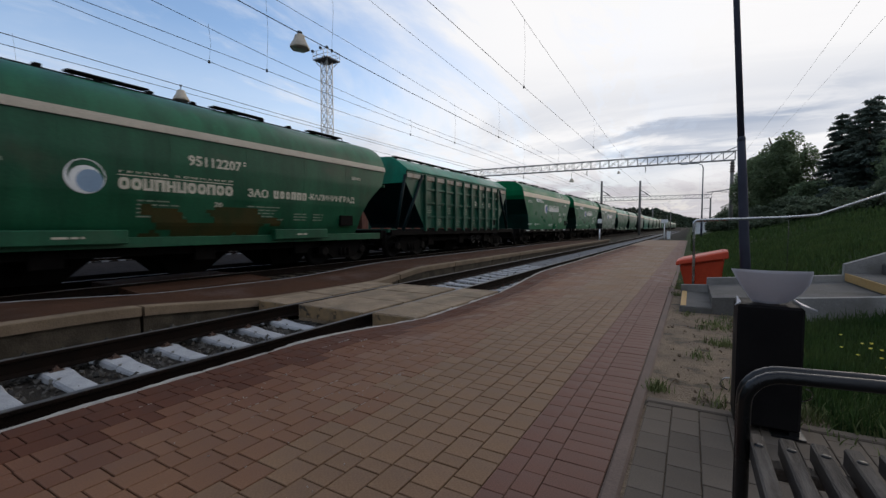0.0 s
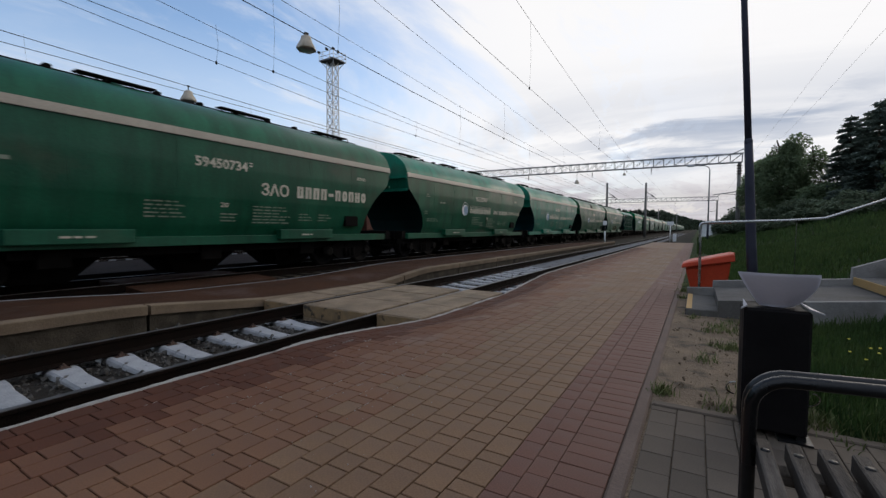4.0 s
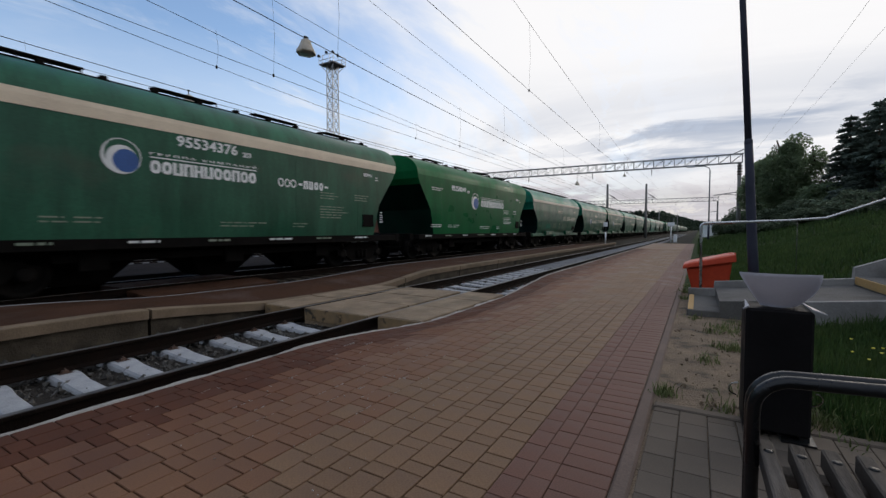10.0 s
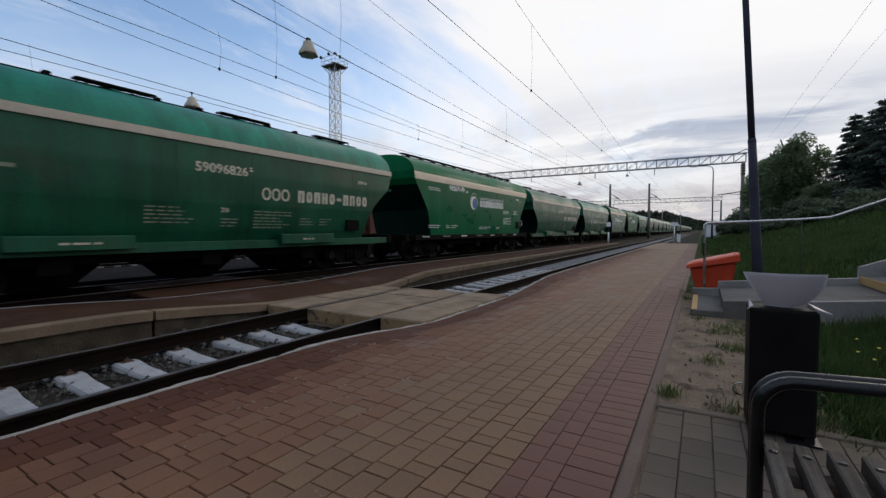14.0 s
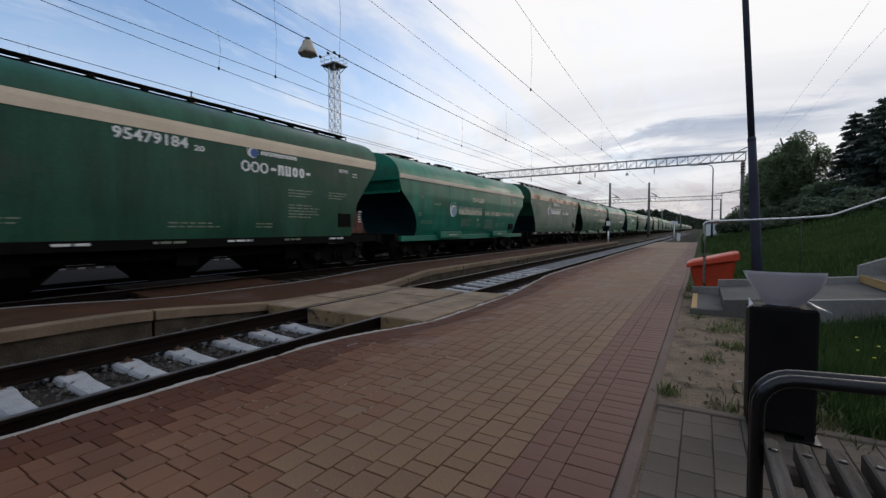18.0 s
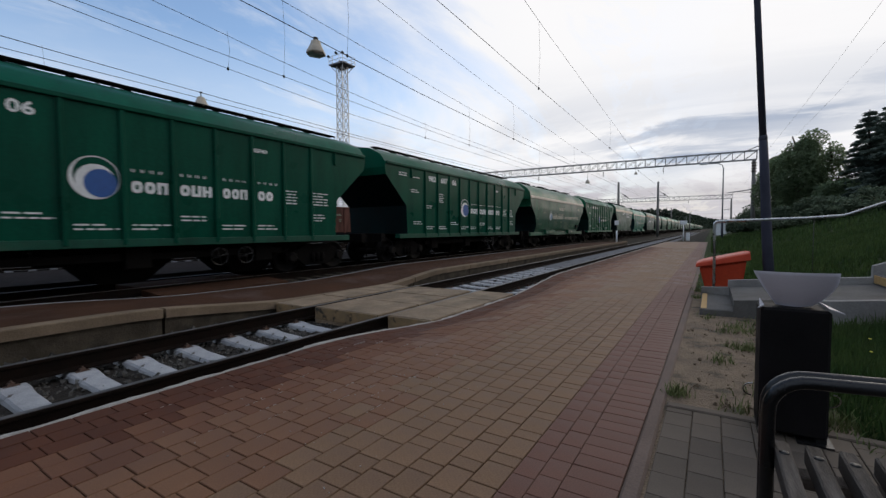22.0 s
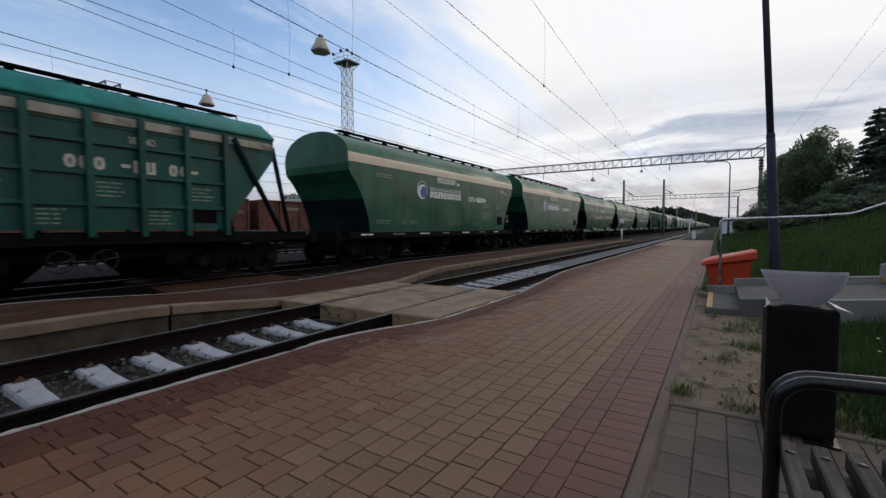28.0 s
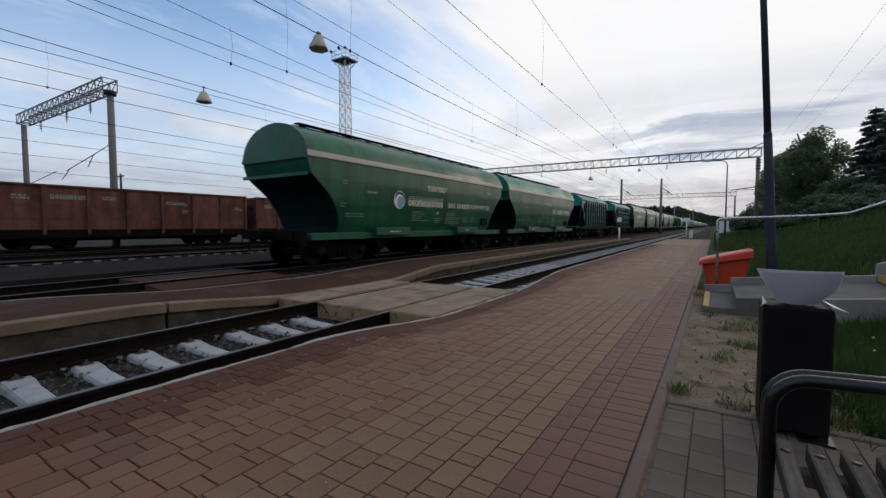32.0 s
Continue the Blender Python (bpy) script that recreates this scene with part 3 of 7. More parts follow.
def plain_sleepers(axis, y0, y1):
    bm = bmesh.new()
    for i in range(int((y1 - y0) / 0.545)):
        sleeper_mesh(bm, y0 + i * 0.545, axis)
    tagged(part("yard_sleepers", bm, M_WALL), "grey concrete sleepers half sunk in ballast", "sleepers", kind="stuff")


plain_sleepers(TRAIN_AXIS, -8, 60)
plain_sleepers(FAR_AXES[0], -10, 50)
plain_sleepers(FAR_AXES[2], -10, 50)


def stones(name, x0, x1, y0, y1, z, count, size, seed, label, mat):
    r = random.Random(seed)
    verts, faces = [], []
    for _ in range(count):
        c = Vector((r.uniform(x0, x1), r.uniform(y0, y1), z + r.uniform(-0.01, 0.035)))
        s = size * r.uniform(0.5, 1.4)
        rot = Euler((r.uniform(0, 6), r.uniform(0, 6), r.uniform(0, 6))).to_matrix()
        k = len(verts)
        for v in ((1, 0, 0), (-1, 0.2, 0), (0.1, 1, 0.1), (0, -1, -0.1), (0.1, 0, 0.8), (0, 0.1, -0.8)):
            verts.append(c + rot @ (Vector(v) * s * r.uniform(0.7, 1.2)))
        for a, b in ((0, 2), (2, 1), (1, 3), (3, 0)):
            faces.append((k + a, k + b, k + 4))
            faces.append((k + b, k + a, k + 5))
    me = bpy.data.meshes.new(name)
    me.from_pydata(verts, [], faces)
    me.materials.append(mat)
    tagged(new(name, me), label, "gravel", kind="stuff")


stones("ballast_stones", NEAR_AXIS - 1.6, NEAR_AXIS + 1.55, -2.5, 10, -0.455, 9000, 0.034, 3, "loose grey crushed ballast stones between the sleepers", M_STONE)
stones("ballast_stones", NEAR_AXIS - 1.5, NEAR_AXIS + 1.5, 10, 34, -0.46, 4500, 0.05, 4, "loose grey crushed ballast stones between the sleepers", M_STONE)
stones("ballast_stones", -6.50, -5.95, -2.5, 4.3, -0.40, 1500, 0.05, 6, "ballast stones heaped along the footing of the island platform", M_STONE)
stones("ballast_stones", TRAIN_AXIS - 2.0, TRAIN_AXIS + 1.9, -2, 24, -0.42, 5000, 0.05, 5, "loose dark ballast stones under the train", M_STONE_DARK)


# ---- near platform ----
P_X0, P_X1, P_Y0, P_Y1 = -3.30, -0.22, -12.0, 40.5


def dip(x, y):
    """The paving sinks towards the crossing slabs."""
    return -0.175 * smooth(2.7, 5.4, y) * (1 - smooth(7.3, 10.8, y)) * (1 - smooth(-3.1, -2.2, x))


def sheet(name, xs, ys, z_of, mat, skirt=None):
    bm = bmesh.new()
    g = [[bm.verts.new((x, y, z_of(x, y))) for x in xs] for y in ys]
    for j in range(len(ys) - 1):
        for i in range(len(xs) - 1):
            bm.faces.new((g[j][i], g[j][i + 1], g[j + 1][i + 1], g[j + 1][i]))
    if skirt is not None:
        ring = g[0] + [r[-1] for r in g[1:]] + g[-1][-2::-1] + [r[0] for r in g[-2:0:-1]]
        low = [bm.verts.new((v.co.x, v.co.y, skirt)) for v in ring]
        for k in range(len(ring)):
            bm.faces.new((ring[k], low[k], low[(k + 1) % len(ring)], ring[(k + 1) % len(ring)]))
        bmesh.ops.recalc_face_normals(bm, faces=bm.faces)
    return part(name, bm, mat)


YS_DIP = [P_Y0, -4, 0, 2] + [2.6 + 0.15 * i for i in range(58)] + [11.4, 12.5, 14, 18, 24, 32, P_Y1]
platform = sheet("platform", [P_X0 + 0.12] + [-3.1 + 0.05 * i for i in range(19)] + [-1.6, -1.0, P_X1 - 0.06], YS_DIP, lambda x, y: dip(x, y) - 0.012, M_JOINT, skirt=-0.5)
tagged(platform, "bedding of a brown block-paved platform", "platform", kind="structure")


def edge_kerb(x0, x1, y0, y1, z_of, mat, name, label, depth=0.5, step=0.5, wobble=0.0):
    """A kerb whose top follows z_of(y)."""
    bm = bmesh.new()
    rows = []
    n = max(2, int((y1 - y0) / step))
    for i in range(n + 1):
        y = y0 + (y1 - y0) * i / n
        z, w = z_of(y), wobble * (0.7 * noise.noise((y * 2.3, x0, 0)) + 0.5 * noise.noise((y * 9.0, x0, 3.0)))
        rows.append([bm.verts.new(p) for p in ((x0, y, z - depth), (x0 + w, y, z - 0.012), (x0 + 0.012 + w, y, z), (x1 - 0.012, y, z), (x1, y, z - 0.012), (x1, y, z - depth))])
    for a, b in zip(rows, rows[1:]):
        for k in range(5):
            bm.faces.new((a[k], a[k + 1], b[k + 1], b[k]))
    bm.faces.new(rows[0])
    bm.faces.new(rows[-1][::-1])
    bmesh.ops.recalc_face_normals(bm, faces=bm.faces)
    return tagged(part(name, bm, mat), label, "kerb", kind="structure")


edge_kerb(P_X0 + 0.066, P_X0 + 0.118, P_Y0, P_Y1, lambda y: dip(P_X0, y) + 0.004, M_WHITEWASH, "platform_edge_1", "whitewashed concrete platform edge, chipped", wobble=0.075, step=0.06)
edge_kerb(P_X1 - 0.083, P_X1 - 0.008, P_Y0, P_Y1, lambda y: 0.003, M_KERB, "platform_edge_2", "narrow concrete kerb stone along the paving", depth=0.2)

# ---- island platform ----
I_X0, I_X1 = -9.85, -6.48


def island_z(x, y):
    """The surface falls towards the train and sinks at the crossing on both sides."""
    near = 0.02 - 0.05 * smooth(3, 9, y) - 0.19 * smooth(2.3, 5.4, y) * (1 - smooth(7.8, 10.4, y)) * smooth(-7.9, -6.7, x)
    far = (0.15 + 0.17 * smooth(1.8, 5.2, y) * (1 - smooth(7.8, 13.0, y))) * (1 - smooth(-9.9, -7.0, x))
    return near - far


YS_ISLE = [-16, -6, -2, 0, 1.5] + [2.0 + 0.3 * i for i in range(38)] + [15, 20, 28, 40]
island = sheet("island_platform", [I_X0 + 0.1, -9.6, -9.2, -8.8, -8.4, -7.8, -7.4, -7.0, I_X1 - 0.2], YS_ISLE, island_z, M_ISLAND, skirt=-0.5)
tagged(island, "worn red-brown island platform between the tracks", "platform", kind="structure")
_y = -15.0
_k = 0
while _y < 40:
    l = 2.96
    edge_kerb(I_X1 - 0.22, I_X1, _y, _y + l, lambda y: island_z(I_X1, y) + 0.012, M_CONC, "kerb_%d" % (_k + 1), "weathered concrete kerb block of the island platform", depth=0.13, step=0.3)
    edge_kerb(I_X1 - 0.22, I_X1 - 0.045, _y, _y + l, lambda y: island_z(I_X1, y) - 0.115, M_WALL, "wall_%d" % (_k + 1), "stained concrete footing of the island platform", depth=0.35, step=0.3)
    _y += 3.0
    _k += 1
edge_kerb(I_X0, I_X0 + 0.04, -16, 40, lambda y: island_z(I_X0, y) + 0.006, M_SLEEPER_FAR, "platform_edge_3", "worn pale edge of the island platform", step=0.3, wobble=0.02)

# ---- far low platform with dashed white edge ----
far_platform = sheet("far_platform", [-18.3, -16, -13.6], [-40, 0, 30, 120, 300], lambda x, y: -0.16, M_ASPHALT, skirt=-0.5)
tagged(far_platform, "low grey asphalt platform beyond the train", "platform", kind="structure")
dash_proto = None
for i in range(75):
    y = -9.5 + i * 0.545
    if dash_proto is None:
        dash_proto = tagged(part("sleeper_end", boxes([(-18.78, -18.60, -0.085, 0.085, -0.5, -0.14)], 0.01), M_SLEEPER_FAR), "whitewashed sleeper end beside the asphalt platform", "sleeper end", "whitewashed sleeper ends")
        dash_proto.matrix_basis = pose(0, y, 0)
    else:
        copy_thing(dash_proto, pose(0, y, 0))

# ---- added wall, out of view, that blocks low sky light on the train ----
tagged(part("wall_east", boxes([(5.0, 14.0, -60.0, 0.0, -0.5, 9.5)], 0.05), M_POLE), "plain rendered wall of a long building beside the platform", "wall", kind="structure")

# ---- crossing slabs ----
def slab(name, x0, x1, y0, y1, z0, z1, label):
    """A crossing of three cast slabs end to end, with worn and broken edges."""
    r = random.Random(int(abs(x0) * 100))
    ob = None
    cuts = [y0, y0 + (y1 - y0) * 0.36, y0 + (y1 - y0) * 0.68, y1]
    for ya, yb in zip(cuts, cuts[1:]):
        bm = bmesh.new()
        n = 7
        top = [(x0 + (x1 - x0) * i / n, ya + 0.008 + r.uniform(0, 0.014)) for i in range(n + 1)]
        top += [(x1 - r.uniform(0, 0.012), ya + (yb - ya) * i / n) for i in range(1, n)]
        top += [(x1 - (x1 - x0) * i / n, yb - 0.008 - r.uniform(0, 0.014)) for i in range(n + 1)]
        top += [(x0 + r.uniform(0, 0.012), yb - (yb - ya) * i / n) for i in range(1, n)]
        dz = r.uniform(-0.006, 0.006)
        prism(bm, top, "z", z0, z1 - 0.012)
        cx, cy = (x0 + x1) / 2, (ya + yb) / 2
        lo = [bm.verts.new((x, y, z1 - 0.012)) for x, y in top]
        hi = [bm.verts.new((x + (0.012 if x < cx else -0.012), y + (0.012 if y < cy else -0.012), z1 + dz)) for x, y in top]
        for k in range(len(top)):
            bm.faces.new((lo[k], lo[(k + 1) % len(top)], hi[(k + 1) % len(top)], hi[k]))
        bm.faces.new(hi)
        bmesh.ops.recalc_face_normals(bm, faces=bm.faces)
        if ob is None:
            ob = thing(name, (0, 0, 0), label, "slab", "level crossing slabs")
        part("slab_panel", bm, M_SLAB, ob)
    part("front_edge", boxes([(x0 + 0.02, x1 - 0.02, y0 - 0.004, y0 + 0.03, z0 + 0.06, z1 - 0.016)]), M_WORNYELLOW, ob, "worn yellow painted edge")


slab("crossing_slab", -5.52, -4.17, 4.82, 7.72, -0.42, -0.155, "pale concrete crossing slab between the rails")
slab("crossing_slab", -4.02, -3.255, 4.86, 7.80, -0.42, -0.150, "pale concrete crossing slab beside the platform")
slab("crossing_slab", -6.47, -5.76, 4.78, 7.72, -0.42, -0.165, "pale concrete crossing slab at the island kerb")
tagged(part("crossing_board", boxes([(-12.40, -11.0, 4.6, 7.6, -0.42, -0.21)], 0.012), M_ISLAND), "worn brown crossing board under the train", "crossing", "level crossing slabs")
bm = bmesh.new()
prism(bm, [(-10.80, -0.45), (-9.86, -0.45), (-9.86, -0.285), (-10.80, -0.225)], "y", 4.5, 7.7)
tagged(part("crossing_board", bm, M_ISLAND), "worn brown crossing board between the island platform and the rail", "crossing", "level crossing slabs")


# ---- the goods train ----
PITCH = 14.72
PITCHES = {1: 14.55, 2: 14.80, 3: 15.33, 32: 13.9}      # the older wagons are coupled at other distances
SLACK = {9: 0.1, 10: 0.1, 11: 0.25, 12: -0.1, 13: -0.08, 14: 0.2, 18: -0.1, 19: 0.1, 20: 0.1, 22: -0.1, 23: 0.25, 24: 0.4, 25: 0.1}      # couplings run in or out
HALVES = {2: 6.57, 4: 6.88, 5: 6.88, 9: 6.8, 10: 6.8, 12: 6.62, 32: 7.02}


class Shape:
    """Cross-section and end line of a hopper body; x across, y along, z over the rail."""
    def __init__(self, profile, ends, half):
        self.profile, self.ends, self.half = profile, ends, half

    def width(self, z):
        p = self.profile
        for (w0, z0), (w1, z1) in zip(p, p[1:]):
            if z <= z1:
                return w0 + (w1 - w0) * (z - z0) / (z1 - z0)
        return p[-1][0]

    def inset(self, z):
        e = self.ends
        for (i0, z0), (i1, z1) in zip(e, e[1:]):
            if z <= z1:
                return i0 + (i1 - i0) * (z - z0) / (z1 - z0)
        return e[-1][0]


def arch(w, z0, z1, n=9, power=2.0):
    return [(w * math.cos(a) ** (2 / power), z0 + (z1 - z0) * math.sin(a) ** (2 / power)) for a in (math.pi / 2 * k / n for k in range(1, n + 1))]


OVAL_END = [(1.38, 1.02), (1.36, 1.25), (1.28, 1.62), (1.10, 1.95), (0.88, 2.24), (0.60, 2.48), (0.36, 2.67), (0.15, 2.85), (0.06, 3.1), (0.0, 3.35)]
FLAT_END = [(1.32, 1.0), (1.28, 1.2), (1.02, 2.20), (0.20, 3.25), (0.05, 3.5), (0.0, 3.8)]
ROUND_END = [(1.09, 0.9), (1.05, 1.15), (0.94, 1.66), (0.69, 2.28), (0.35, 2.80), (0.04, 3.16), (0.0, 3.4)]
FLAT_SIDE = [(1.53, 1.12), (1.56, 1.5), (1.58, 3.66)]
OVAL = Shape([(1.28, 1.02), (1.44, 1.35), (1.545, 2.0), (1.585, 2.8), (1.57, 3.44)] + arch(1.57, 3.44, 4.46), OVAL_END, 6.78)
FLAT = Shape(FLAT_SIDE + arch(1.58, 3.66, 4.55, power=2.3), FLAT_END, 6.55)
ROUND = Shape(FLAT_SIDE + arch(1.58, 3.66, 4.55, power=2.1), ROUND_END, 6.54)
PANEL = Shape([(1.52, 1.12), (1.55, 3.78), (1.32, 4.08), (0.75, 4.36), (0.0, 4.46)], [(1.38, 1.0), (1.30, 2.23), (0.05, 3.33), (0.0, 3.6)], 6.82)
RIBBED = Shape([(1.50, 1.25), (1.50, 3.60), (1.57, 3.63), (1.54, 3.70), (0.98, 4.11), (0.55, 4.23), (0.0, 4.28)], [(1.36, 1.25), (1.30, 1.4), (0.0, 3.12)], 5.45)


def hopper_shell(shape, z_from, z_to, ends=True):
    """The sheet-metal skin between two heights, with its ends."""
    zs = sorted({z for _, z in shape.profile} | {z for _, z in shape.ends} | {z_from, z_to})
    zs = [z for z in zs if z_from - 1e-6 <= z <= z_to + 1e-6]
    bm = bmesh.new()
    sk = bmesh.new()
    for b, side in ((bm, True), (sk, False)):
        rows = []
        for z in zs:
            w, h = shape.width(z), shape.half - shape.inset(z)
            rows.append([b.verts.new(p) for p in ((w, -h, z), (w, h, z), (-w, h, z), (-w, -h, z))])
        for p, q in zip(rows, rows[1:]):
            for i, j in (((0, 1), (2, 3)) if side else ((1, 2), (3, 0))):
                if q[i].co == q[j].co:
                    f = b.faces.new((p[i], p[j], q[j]))
                else:
                    f = b.faces.new((p[i], p[j], q[j], q[i]))
                f.smooth = side
        bmesh.ops.remove_doubles(b, verts=b.verts, dist=1e-4)
        bmesh.ops.recalc_face_normals(b, faces=b.faces)
    return bm, sk


def end_sheets(w, shape, z0, z1, name, mat, label=""):
    """The end sheet between two heights, one part for each end of the wagon."""
    for e in (1, -1):
        bm = hopper_shell(shape, z0, z1)[1]
        bmesh.ops.delete(bm, geom=[v for v in bm.verts if v.co.y * e < 0], context="VERTS")
        part(name, bm, mat, w, label)


def side_band(shape, z0, z1, proud, y_pad=0.0, sides=(1, -1)):
    """A band of paint or plate that lies on the side between two heights."""
    bm = bmesh.new()
    n = 3
    for s in sides:
        rows = []
        for k in range(n + 1):
            z = z0 + (z1 - z0) * k / n
            w, h = shape.width(z) + proud, shape.half - shape.inset(z) - y_pad
            rows.append([bm.verts.new((s * w, y, z)) for y in (-h, h)] + [bm.verts.new((s * (w - proud - 0.01), y, z)) for y in (-h, h)])
        for a, b in zip(rows, rows[1:]):
            for i, j in ((0, 1), (1, 3), (2, 0)):
                bm.faces.new((a[i], a[j], b[j], b[i]))
        for r in (rows[0], rows[-1]):
            bm.faces.new((r[0], r[1], r[3], r[2]))
    bmesh.ops.recalc_face_normals(bm, faces=bm.faces)
    return bm


def on_side(bm, shape, y0, y1, z0, z1, proud=0.004, lean=0.0):
    """A thin painted patch on the near side of the body."""
    vs = []
    for d in (0.0, proud + 0.003):
        vs.append([bm.verts.new((shape.width(z) + 0.003 + d - 0.003, y + lean * (z - z0), z)) for y, z in ((y0, z0), (y1, z0), (y1, z1), (y0, z1))])
    a, b = vs
    bm.faces.new(b)
    for i in range(4):
        bm.faces.new((a[i], a[(i + 1) % 4], b[(i + 1) % 4], b[i]))


def seams(w, shape, z0, z1, ys):
    """Upright weld seams and plate edges on the sides."""
    for y in ys:
        for sx in (1, -1):
            bm = bmesh.new()
            n = 6
            a = [(sx * (shape.width(z0 + (z1 - z0) * k / n) + 0.005), z0 + (z1 - z0) * k / n) for k in range(n + 1)]
            for (xa, za), (xb, zb) in zip(a, a[1:]):
                v = [bm.verts.new(q) for q in ((xa, y - 0.012, za), (xa, y + 0.012, za), (xb, y + 0.012, zb), (xb, y - 0.012, zb))]
                u = [bm.verts.new((q.co.x - sx * 0.012, q.co.y, q.co.z)) for q in v]
                bm.faces.new(v)
                for i, j in ((0, 3), (2, 1)):
                    bm.faces.new((v[i], v[j], u[j], u[i]))
            bmesh.ops.recalc_face_normals(bm, faces=bm.faces)
            part("weld_seam", bm, M_PAINT, w)


def stain_patch(w, shape, y0, y1, z0, z1, mat, label):
    """A film of dirt with a ragged outline on the side."""
    bm = bmesh.new()
    nx, nz = 40, 9
    keep = [[bm.verts.new((shape.width(z0 + (z1 - z0) * j / nz) + 0.014, y0 + (y1 - y0) * i / nx, z0 + (z1 - z0) * j / nz)) for i in range(nx + 1)] for j in range(nz + 1)]
    for j in range(nz):
        for i in range(nx):
            y, z = keep[j][i].co.y, keep[j][i].co.z
            if noise.noise((y * 2.0, z * 3.0, 4.4)) + 0.6 - 0.9 * abs(2 * i / nx - 1) ** 4 - 0.9 * (j / nz) ** 3 > 0.12:
                bm.faces.new((keep[j][i], keep[j][i + 1], keep[j + 1][i + 1], keep[j + 1][i]))
    bmesh.ops.delete(bm, geom=[v for v in bm.verts if not v.link_faces], context="VERTS")
    tagged(part("grime_stain", bm, mat, w, label), kind="stuff")


def block_word(bm, shape, y0, y1, z0, z1, word, gap=0.2):
    """A painted name in plain shapes of its size: o a ring, i a pair of upright bars, n, u and h such a pair joined by a bar, - a dash."""
    step = (y1 - y0) / len(word)
    t = min((z1 - z0) * 0.30, step * 0.31)
    for i, c in enumerate(word):
        a, b = y0 + i * step, y0 + (i + 1 - gap) * step
        if c == "-":
            on_side(bm, shape, a + 0.05 * step, b - 0.05 * step, (z0 + z1) / 2 - t * 0.5, (z0 + z1) / 2 + t * 0.5)
        elif c in "inuh":
            on_side(bm, shape, a, a + t, z0, z1)
            on_side(bm, shape, b - t, b, z0, z1)
            m = {"n": z1 - t * 0.8, "u": z0, "h": (z0 + z1) / 2 - t * 0.4, "i": None}[c]
            if m is not None:
                on_side(bm, shape, a + t, b - t, m, m + t * 0.8)
        elif c == "o":
            n = 12
            cy, cz, ry, rz = (a + b) / 2, (z0 + z1) / 2, (b - a) / 2, (z1 - z0) / 2
            rings = []
            for k in range(n):
                u, v = math.cos(2 * math.pi * k / n), math.sin(2 * math.pi * k / n)
                u, v = math.copysign(abs(u) ** 0.75, u), math.copysign(abs(v) ** 0.75, v)
                rings.append([bm.verts.new((shape.width(cz + v * (rz - d)) + 0.007, cy + u * (ry - d), cz + v * (rz - d))) for d in (0.0, t)])
            for k in range(n):
                (p, q), (r, s) = rings[k], rings[(k + 1) % n]
                bm.faces.new((p, r, s, q))


def small_print(bm, shape, y0, y1, z1, lines, seed, h=0.030, pitch=0.085):
    r = random.Random(seed)
    for k in range(lines):
        y = y0
        end = y0 + (y1 - y0) * r.uniform(0.6, 1.0)
        while y < end:
            l = r.uniform(0.08, 0.3)
            on_side(bm, shape, y, min(y + l, end), z1 - k * pitch - h, z1 - k * pitch)
            y += l + 0.05


def figures(text, shape, y0, y1, z0, z1):
    """Lettering in the built-in font laid on the near side, drawn to fill a box of the side."""
    cu = bpy.data.curves.new("figures", "FONT")
    cu.body, cu.size, cu.resolution_u, cu.extrude, cu.offset = text, 1.0, 2, 0.003, 0.022
    ob = bpy.data.objects.new("figures", cu)
    me = bpy.data.meshes.new_from_object(ob)
    bpy.data.objects.remove(ob)
    bm = bmesh.new()
    bm.from_mesh(me)
    bpy.data.meshes.remove(me)
    us, ws = [v.co.x for v in bm.verts], [v.co.y for v in bm.verts]
    u0, u1, w0, w1 = min(us), max(us), min(ws), max(ws)
    for v in bm.verts:
        u, w, d = v.co
        z = z0 + (z1 - z0) * (w - w0) / (w1 - w0)
        v.co = (shape.width(z) + 0.004 + d, y0 + (y1 - y0) * (u - u0) / (u1 - u0), z)
    return bm


def emblem(shape, yc, zc, r, mat, thing_ob):
    """A disc with a pale crescent, plain shapes only."""
    def disc(cy, cz, rad, proud, hole=None, n=28):
        bm = bmesh.new()
        ring = [(cy + rad * math.sin(2 * math.pi * k / n), cz + rad * math.cos(2 * math.pi * k / n)) for k in range(n)]
        top = [bm.verts.new((shape.width(z) + proud, y, z)) for y, z in ring]
        low = [bm.verts.new((shape.width(z) - 0.003, y, z)) for y, z in ring]
        bm.faces.new(top)
        for k in range(n):
            bm.faces.new((low[k], low[(k + 1) % n], top[(k + 1) % n], top[k]))
        bmesh.ops.recalc_face_normals(bm, faces=bm.faces)
        return bm
    bm = bmesh.new()
    n = 32
    out, inn = [], []
    for k in range(n):
        a = 2 * math.pi * k / n
        thick = 0.05 + 0.13 * max(0.0, -math.sin(a + 0.5)) ** 1.5
        for lst, rad in ((out, r), (inn, r * (1 - thick))):
            y, z = yc + rad * math.sin(a), zc + rad * math.cos(a)
            lst.append(bm.verts.new((shape.width(z) + 0.008, y, z)))
    for k in range(n):
        bm.faces.new((out[k], out[(k + 1) % n], inn[(k + 1) % n], inn[k]))
    part("emblem_rim", bm, M_LETTER, thing_ob)
    part("emblem_crescent", disc(yc + r * 0.02, zc - r * 0.16, r * 0.79, 0.010), M_LETTER, thing_ob)
    part("emblem_disc", disc(yc + r * 0.21, zc - r * 0.24, r * 0.66, 0.014), mat, thing_ob, "round blue emblem")


